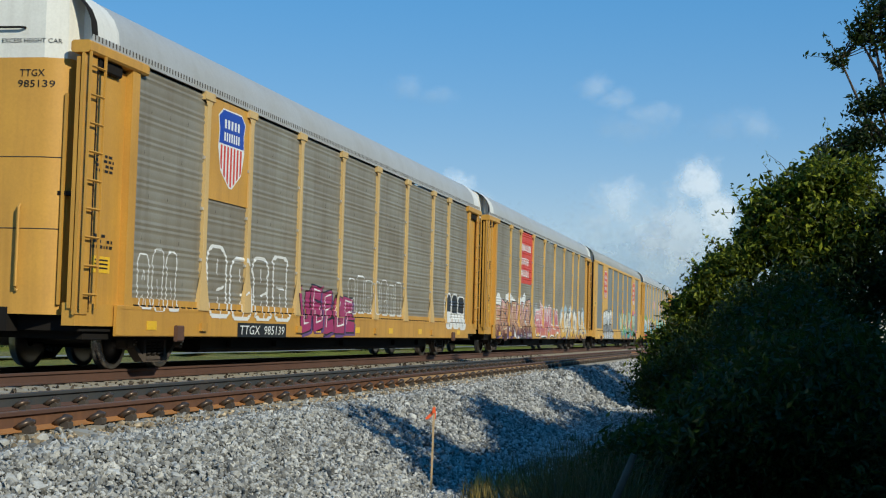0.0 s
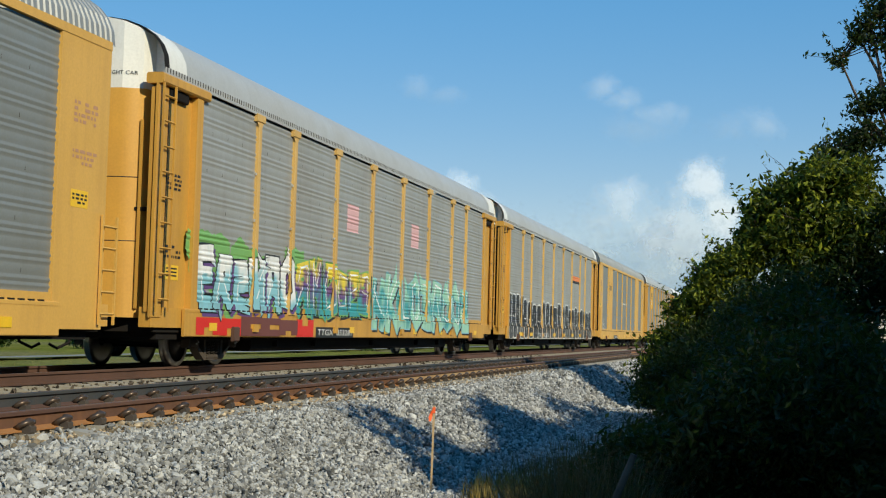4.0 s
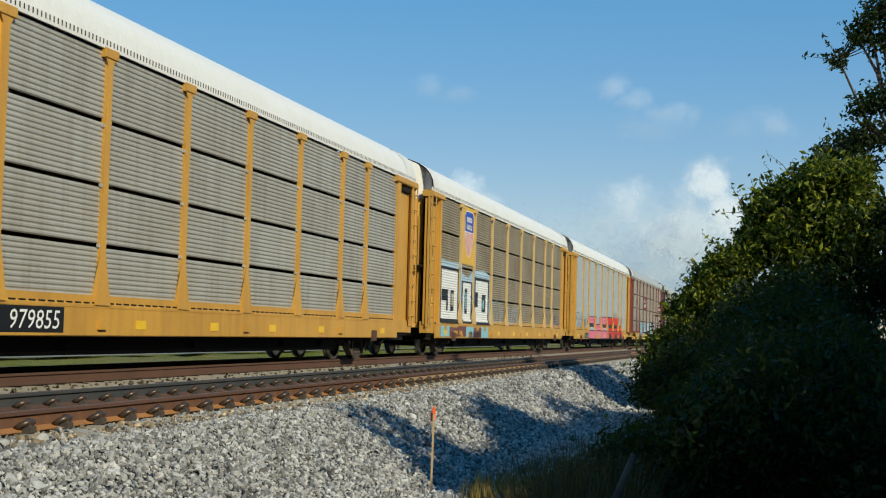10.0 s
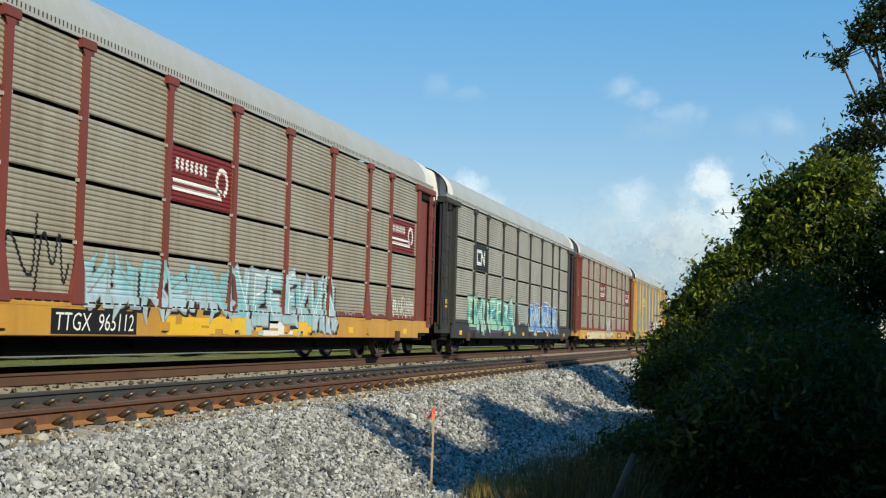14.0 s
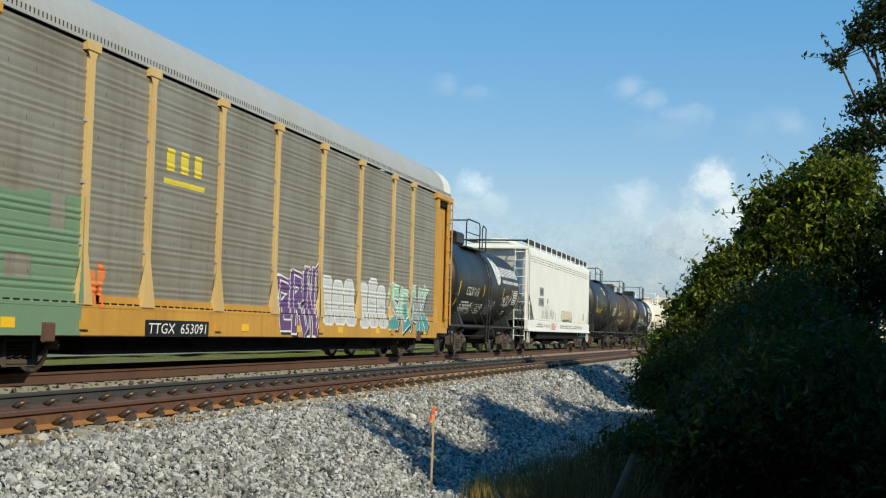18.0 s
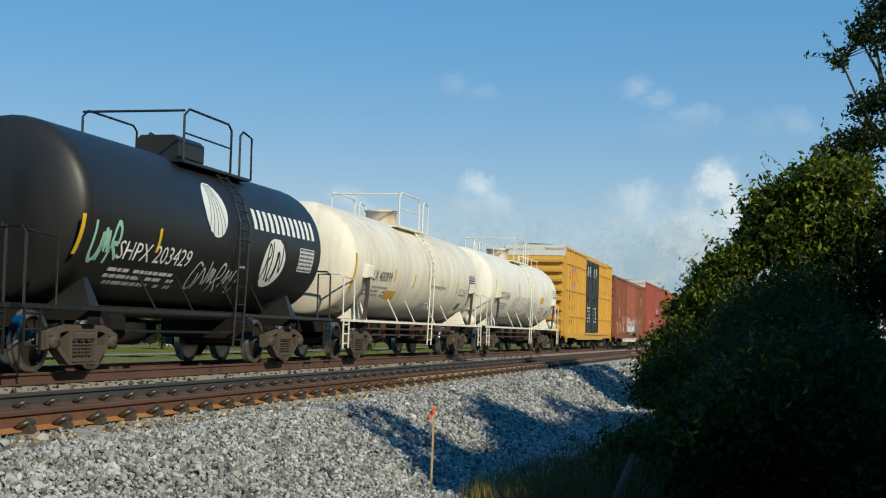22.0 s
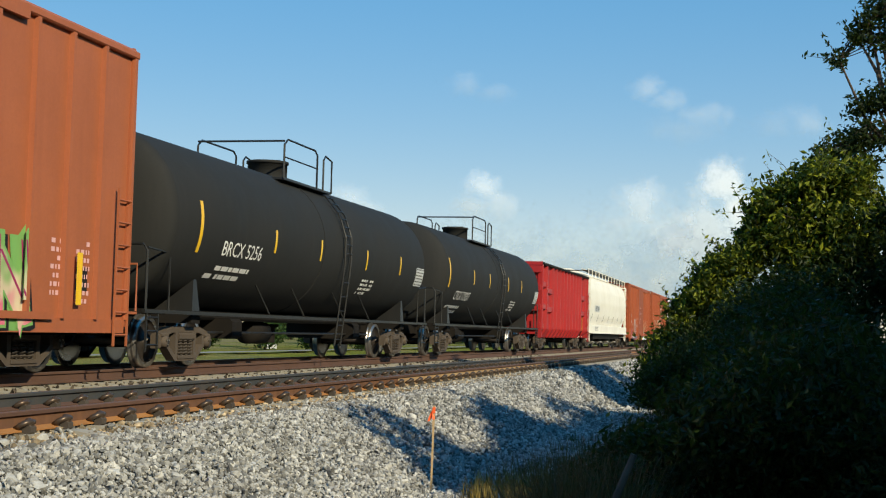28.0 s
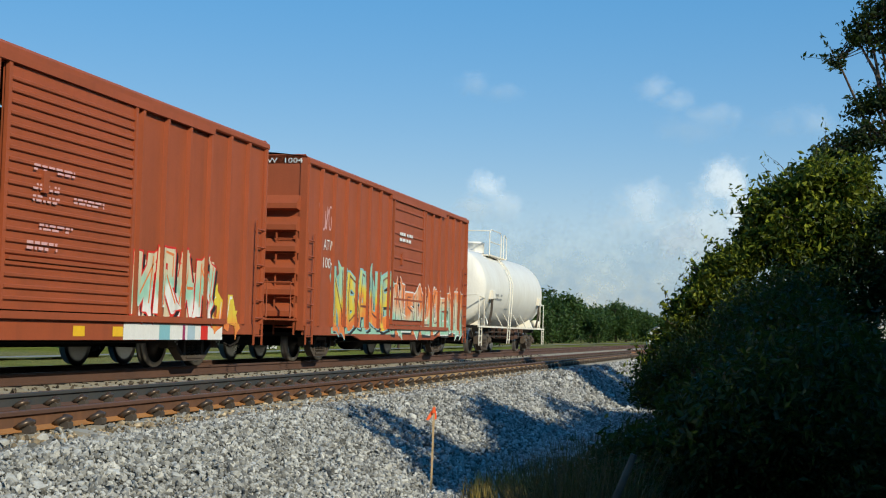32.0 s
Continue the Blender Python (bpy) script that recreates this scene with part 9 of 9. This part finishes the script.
fine_print(boxes[1], wall(), 1.0, 3.0, 1.25, 1.5, 3, SK, 75)
plate(boxes[1], wall(), 16.75, 17.4, 1.5, 1.95, SK, "black notice", "notice")
plate(boxes[1], wall(), 16.82, 17.05, 1.56, 1.75, SW, "white field of the notice", "notice", 0.006)
fine_print(boxes[1], wall(), 15.9, 16.5, 2.2, 3.0, 7, PAINTS["faded_brown_mark"], 76)
fine_print(boxes[1], wall(), 16.8, 17.4, 2.2, 3.0, 7, PAINTS["faded_brown_mark"], 176)

box_art(2, 19.1, (6.5, 11.8), 0.95, 4.3, 6.3, 0.95, 2.2, 3, "wild", [SCR, SLP, SW], SDB, "cream and pink graffiti", 90, inner=2)
box_art(2, 19.1, (6.5, 11.8), 0.95, 6.6, 11.7, 0.75, 1.9, 5, "wild", [SC, SW, SLP], SW, "white and blue graffiti on the doors", 91, inner=3, glow=SDB)
box_art(2, 19.1, (6.5, 11.8), 0.95, 11.9, 16.8, 0.95, 2.2, 5, "slab", [SG, SCR], SDB, "olive and cream graffiti letters", 92, inner=2)
box_art(2, 19.1, (6.5, 11.8), 0.95, 0.4, 4.2, 0.85, 1.7, 4, "wild", [SBR, SCR], None, "worn pale patches of graffiti", 93, inner=1)
plate(boxes[2], wall(), 1.86, 3.1, 1.95, 2.55, SW, "white painted patch", "patch")
words(boxes[2], "MP", 2.02, 2.4, 2.28, 0.2, SK, HALF - 0.012)
words(boxes[2], "26107", 2.0, 2.7, 2.0, 0.2, SK, HALF - 0.012)
plate(boxes[2], wall(), 0.62, 1.5, 1.45, 2.0, SG, "grey painted patch", "patch")
plate(boxes[2], wall(), 1.62, 3.3, 0.95, 1.9, SDB, "brown repainted panel", "patch")
scribble(boxes[2], wall(), 1.6, 2.8, 2.62, 3.75, SCR, 205, "tall cream spray-paint tag", n=3, w=0.06)
scribble(boxes[2], wall(), 0.9, 1.4, 2.62, 2.85, SCR, 206, n=4, w=0.03)
plate(boxes[2], wall(), 0.5, 0.66, 1.05, 2.0, YREFL, "yellow reflective stripe", "stripe")
plate(boxes[2], wall(), 4.6, 4.85, 1.62, 1.9, YREFL, "yellow notice", "notice")
fine_print(boxes[2], wall(), 2.3, 2.9, 1.35, 1.6, 3, SW, 207)
fine_print(boxes[2], [(HALF + 0.025, 1), (HALF + 0.025, 4.4)], 9.4, 10.2, 2.75, 2.95, 3, SCR, 208)
k = Kit()
fill(k, [[(17.0 + 0.34 * math.cos(u), 3.32 + 0.34 * math.sin(u)) for u in np.linspace(0, 6.28, 20)[:-1]]], SW, wall(), 0.003)
part("emblem", k, boxes[2], "faded white oval emblem")
graffiti(boxes[2], [(HALF + 0.013, 0.38), (HALF + 0.013, 0.62)], 4.6, 14.4, 0.42, 0.6, 12, "wild", [SW, SCR, SLP], None, "white and cream paint along the sill", 209, 0.02, 0, posts=None)
box_art(3, 19.0, (8.3, 11.8), 0.85, 2.7, 8.3, 0.62, 2.1, 6, "wild", [SC, SMG, SLP], SLB, "cyan and pink graffiti letters", 94, inner=3, glow=SB)
box_art(3, 19.0, (8.3, 11.8), 0.85, 11.9, 17.6, 0.62, 1.9, 6, "wild", [SW, SB, SB], SB, "blue and white graffiti letters", 95, inner=3, glow=SPU)
words(boxes[3], "501402", 1.1, 1.68, 2.15, 0.24, SW, HALF - 0.008)
fine_print(boxes[3], [(HALF + 0.052, 1), (HALF + 0.052, 4.7)], 9.6, 10.8, 2.7, 3.1, 3, SW, 77)
box_art(4, 19.4, (7.9, 12.6), 0.95, 12.9, 16.7, 0.6, 2.05, 4, "wild", [SP, SCR, SGR], SGR, "pink, cream and green graffiti", 96, inner=3, glow=SM)
box_art(4, 19.4, (7.9, 12.6), 0.95, 2.0, 5.4, 0.8, 2.0, 4, "wild", [SW, SMG, SLP], None, "worn pale graffiti", 97, inner=2)
for y0 in (8.5, 10.9):
    fine_print(boxes[4], [(HALF + 0.052, 1), (HALF + 0.052, 4.7)], y0, y0 + 1.0, 3.85, 4.2, 4, SW, 78 + int(y0))
    plate(boxes[4], [(HALF + 0.052, 1), (HALF + 0.052, 4.7)], y0 + 0.2, y0 + 0.5, 1.6, 2.1, SW, "white notice", "notice")
fine_print(boxes[4], wall(), 17.3, 17.75, 1.1, 1.95, 7, SLP, 79)
fine_print(boxes[4], wall(), 18.0, 18.4, 1.0, 1.95, 8, SLP, 179)
plate(boxes[4], wall(), 18.0, 18.35, 1.2, 1.55, SK, "small black notice", "notice")
for y0 in (6.6, 10.7, 17.9):
    plate(boxes[4], [(HALF + 0.056, 0.7), (HALF + 0.056, 4.7)], y0, y0 + 0.16, 1.0, 1.75, YREFL, "yellow reflective stripe", "stripe")
box_art(5, 15.55, (6.2, 9.9), 0.95, 1.8, 2.9, 0.62, 1.3, 2, "bubble", [SLP, SM], SPU, "lilac and pink graffiti bubbles", 98, inner=3)
box_art(5, 15.55, (6.2, 9.9), 0.95, 2.8, 5.5, 0.62, 2.05, 3, "slab", [SG, SS], SK, "grey graffiti letters with black outlines", 99, inner=2)
box_art(5, 15.55, (6.2, 9.9), 0.95, 10.0, 13.2, 0.85, 2.0, 4, "wild", [SW, SMG, SCR], SR, "white and mint graffiti letters", 100, inner=3, glow=SOR)
box_art(5, 15.55, (6.2, 9.9), 0.95, 13.0, 14.3, 0.62, 1.4, 2, "wild", [SOR, SY], None, "orange graffiti spikes", 101, inner=1)
SILL5 = [(HALF + 0.013, 0.4), (HALF + 0.013, 0.8)]
plate(boxes[5], SILL5, 9.75, 13.6, 0.5, 0.76, SW, "white paint along the sill", "paint_patch")
for a, b, m in ((11.0, 11.4, SC), (11.9, 12.0, SM), (12.1, 12.4, SLB), (12.65, 12.95, SR)):
    plate(boxes[5], SILL5, a, b, 0.5, 0.75, m, "dab of bright spray paint", "paint_patch", 0.006)
for a in (8.2, 9.4):
    plate(boxes[5], SILL5, a, a + 0.34, 0.55, 0.7, YREFL, "yellow reflector", "reflector")
words(boxes[5], "LRS", 1.3, 1.95, 2.12, 0.24, SW, HALF - 0.008)
words(boxes[5], "156", 1.3, 1.9, 1.7, 0.24, SW, HALF - 0.008)
fine_print(boxes[5], wall(), 2.05, 2.4, 1.72, 2.35, 2, SW, 84)
for a, b, z, q in ((6.9, 8.0, 2.78, 85), (6.9, 7.6, 2.52, 86), (6.9, 7.6, 2.36, 87), (8.0, 8.9, 2.42, 88), (7.1, 8.0, 1.98, 89)):
    fine_print(boxes[5], [(HALF + 0.052, 1), (HALF + 0.052, 4.2)], a, b, z, z + 0.11, 2, SLP, q)
fine_print(boxes[5], [(HALF + 0.052, 1), (HALF + 0.052, 4.2)], 6.8, 7.6, 1.7, 1.85, 2, SLP, 185)
plate(boxes[5], wall(), 0.95, 1.5, 1.02, 1.3, YREFL, "yellow notice", "notice")
box_art(6, 15.55, (6.75, 9.9), 0.95, 1.9, 6.7, 0.62, 2.35, 5, "wild", [SOR, SY, SMG], SC, "orange, yellow and teal graffiti letters", 103, inner=4, glow=SDB)
box_art(6, 15.55, (6.75, 9.9), 0.95, 6.8, 15.3, 0.62, 2.05, 8, "wild", [SMG, SCR, SOR], SW, "cream, mint and red graffiti letters", 104, inner=3, glow=SDB)
words(boxes[6], "ATW", 1.27, 1.98, 2.5, 0.24, SW, HALF - 0.008)
words(boxes[6], "1004", 1.27, 1.99, 2.1, 0.24, SW, HALF - 0.008)
scribble(boxes[6], wall(), 0.95, 1.8, 2.95, 3.5, SLP, 58, n=4)
fine_print(boxes[6], [(HALF + 0.052, 1), (HALF + 0.052, 4.2)], 7.3, 8.6, 3.1, 3.4, 2, SW, 86)

HS = [(1.501, 1.36), (1.501, 3.8)]
HL = [(1.501, 0.95), (1.501, 1.30)]
k = Kit()
fill(k, [rect(2.7, 3.7, 2.38, 2.75)], SG, HS, 0.003)
fill(k, [rect(2.45, 3.85, 1.94, 2.3)], SG, HS, 0.003)
part("patch", k, h1, "grey painted patches")
words(h1, "1106", 2.75, 3.6, 2.0, 0.24, SK, 1.51)
words(h1, "LUHX", 2.78, 3.62, 2.44, 0.25, SK, 1.51)
words(h1, "ACF CENTER FLOW", 6.0 - 2.1, 5.75, 1.05, 0.11, SG, 1.51)
k = Kit()
fill(k, [[(4.85 + 0.11 * math.cos(a), 2.2 + 0.13 * math.sin(a)) for a in np.linspace(0, 6.28, 14)[:-1]]], SK, HS, 0.004)
part("spot", k, h1, "round black spot")
graffiti(h1, HS, 8.9, 12.1, 1.42, 1.85, 4, "wild", [SCR], SG, "faint cream graffiti", 130, 0.03, 2, posts=None)
plate(h1, HS, 16.1, 16.5, 1.5, 1.85, SG, "grey notice", "notice")
scribble(h1, HS, 3.1, 5.2, 1.42, 2.0, SG, 59, n=6)
scribble(h1, HS, 5.5, 6.6, 1.42, 1.9, SG, 60, n=4)
scribble(h1, HS, 8.9, 12.3, 1.42, 1.9, SG, 61, n=7)
for y in (4.6, 7.05, 9.4, 12.0, 15.0):
    plate(h1, HS, y, y + 0.09, 1.38, 1.75, GOLD, "rusty yellow stripe", "stripe")
scribble(h1, HL, 6.0, 7.2, 0.97, 1.25, SR, 62, n=5)
fine_print(h1, HL, 2.0, 3.7, 1.02, 1.22, 2, SG, 87)
fine_print(h1, HL, 8.5, 16.0, 1.02, 1.2, 2, SG, 88)
for y in (1.6, 4.2, 6.7, 9.2, 11.7, 14.2, 16.6):
    k = Kit()
    fill(k, stroke([(y, 1.55), (y + 0.35, 1.95)], 0.07), GRIME, [(1.34, 1.4), (1.42, 1.85), (1.45, 2.2)], 0.006, merge=True)
    part("stain", k, h2, "dark slanting scuff")
H2S = [(1.42, 1.85), (1.5, 2.65), (1.486, 3.0)]
plate(h2, H2S, 2.75, 4.8, 2.08, 2.44, SS, "grey painted patch", "patch")
words(h2, "AEX 9614", 2.85, 4.4, 2.14, 0.26, SK, 1.49)
fine_print(h2, [(1.502, 0.95), (1.502, 1.3)], 2.6, 4.0, 1.0, 1.25, 3, SG, 89)

GS = [(1.371, 0.98), (1.371, 3.75)]
k = Kit()
for i, y in enumerate((2.03, 3.12, 5.14, 6.18, 7.13, 8.18, 9.23, 10.28)):
    a = [(y, 1.92), (y + 0.5, 1.92), (y + 0.62, 2.75), (y + 0.1, 2.75)]
    hole = [(y + 0.2, 2.1), (y + 0.34, 2.1), (y + 0.4, 2.55), (y + 0.26, 2.55)]
    fill(k, [a, hole] if i in (0, 2, 3, 4, 6) else [a], SW, GS, 0.003)
part("name_bars", k, g1, "tall white letter shapes across the ribs")
for y in (0.28, 2.62, 4.74, 7.7, 9.7, 12.3):
    plate(g1, GS, y, y + 0.13, 1.0, 1.85 if y < 1 or y > 12 else 1.5, YREFL, "yellow reflective stripe", "stripe")
scribble(g1, GS, 3.0, 3.7, 1.0, 1.7, SLP, 63, n=3)
scribble(g1, GS, 5.6, 9.6, 0.9, 1.25, SPU, 64, n=7)


# -- marks on the ends --
def end_text(car, text, x0, x1, y, z, h, mat=SK):
    """Lettering on the leading end wall; x0 to x1 from the far side to the near side."""
    ob = words(car, text, x0, x1, z, h, mat, 0.0, "black stencilled lettering")
    ob.matrix_basis = pose(0, y, 0, 0, 0, -90)
    return ob


for i, eave, text in ((1, 4.93, "TBOX 643677"),):
    end_text(boxes[i], "EXCESS HEIGHT CAR", -1.32, -0.2, -0.035, eave - 0.16, 0.08)
    end_text(boxes[i], text, 0.45, 1.4, -0.035, eave - 0.14, 0.11)
for i in range(1, 15):
    if i not in (3, 6):
        door_words(racks[i], "EXCESS HEIGHT CAR", 0.13, 1.03, EAVE, 0.065, SK, {8: 0.45, 9: 0.5}.get(i, 0.2))
end_text(boxes[6], "ATW  1004", 0.3, 1.4, -0.03, 4.28, 0.11, SW)
end_text(boxes[3], "501402", 0.5, 1.38, -0.035, 4.97 - 0.2, 0.17)
words(g1, "STKX", 0.12, 1.02, 2.28, 0.2, SW, 1.376)
words(g1, "2344", 0.2, 1.04, 2.04, 0.2, SW, 1.376)
fine_print(g1, GS, 0.05, 0.68, 1.0, 1.3, 3, SW, 95)


# ---- movement ----
def motions():
    for ob, u in CARS:
        walk(ob, [(k, pose(TC, u - gone(k), 0)) for k in range(33)])
    at = {ob: u for ob, u in CARS}
    for w, car, y, dy in WHEELSETS:
        u = at[car] + y
        a, e = max(0.0, (u - 62) / 20.9), min(32.0, (u - 6) / 20.9)
        ticks = [k for k in range(0, 961) if a * 30 <= k <= e * 30] if e > 0 and a < 32 else []
        rows = []
        for k in [0, *ticks, 960]:
            if rows and k / 30 <= rows[-1][0]:
                continue
            kk = min(max(k, ticks[0]), ticks[-1]) if ticks else 0
            turn = math.degrees(gone(kk / 30) / 0.457) if ticks else 0
            rows.append((k / 30, pose(0, dy, 0.457, turn, 0, 0)))
        walk(w, rows)
    for ob, a, e in CLOUDS:
        walk(ob, [(0, a), (32, e)])
    rg3 = random.Random(8)
    for ob in RIBBONS:
        base = ob.matrix_basis.copy()
        walk(ob, [(k * 0.4, base @ pose(0, 0, 0, rg3.uniform(-25, 15), rg3.uniform(-12, 30), rg3.uniform(-40, 40))) for k in range(81)])
    for ob in SWAY:
        base = ob.matrix_basis.copy()
        walk(ob, [(k * 0.8, base @ pose(0, 0, 0, rg3.uniform(-0.35, 0.35), rg3.uniform(-0.35, 0.35), 0)) for k in range(41)])


motions()
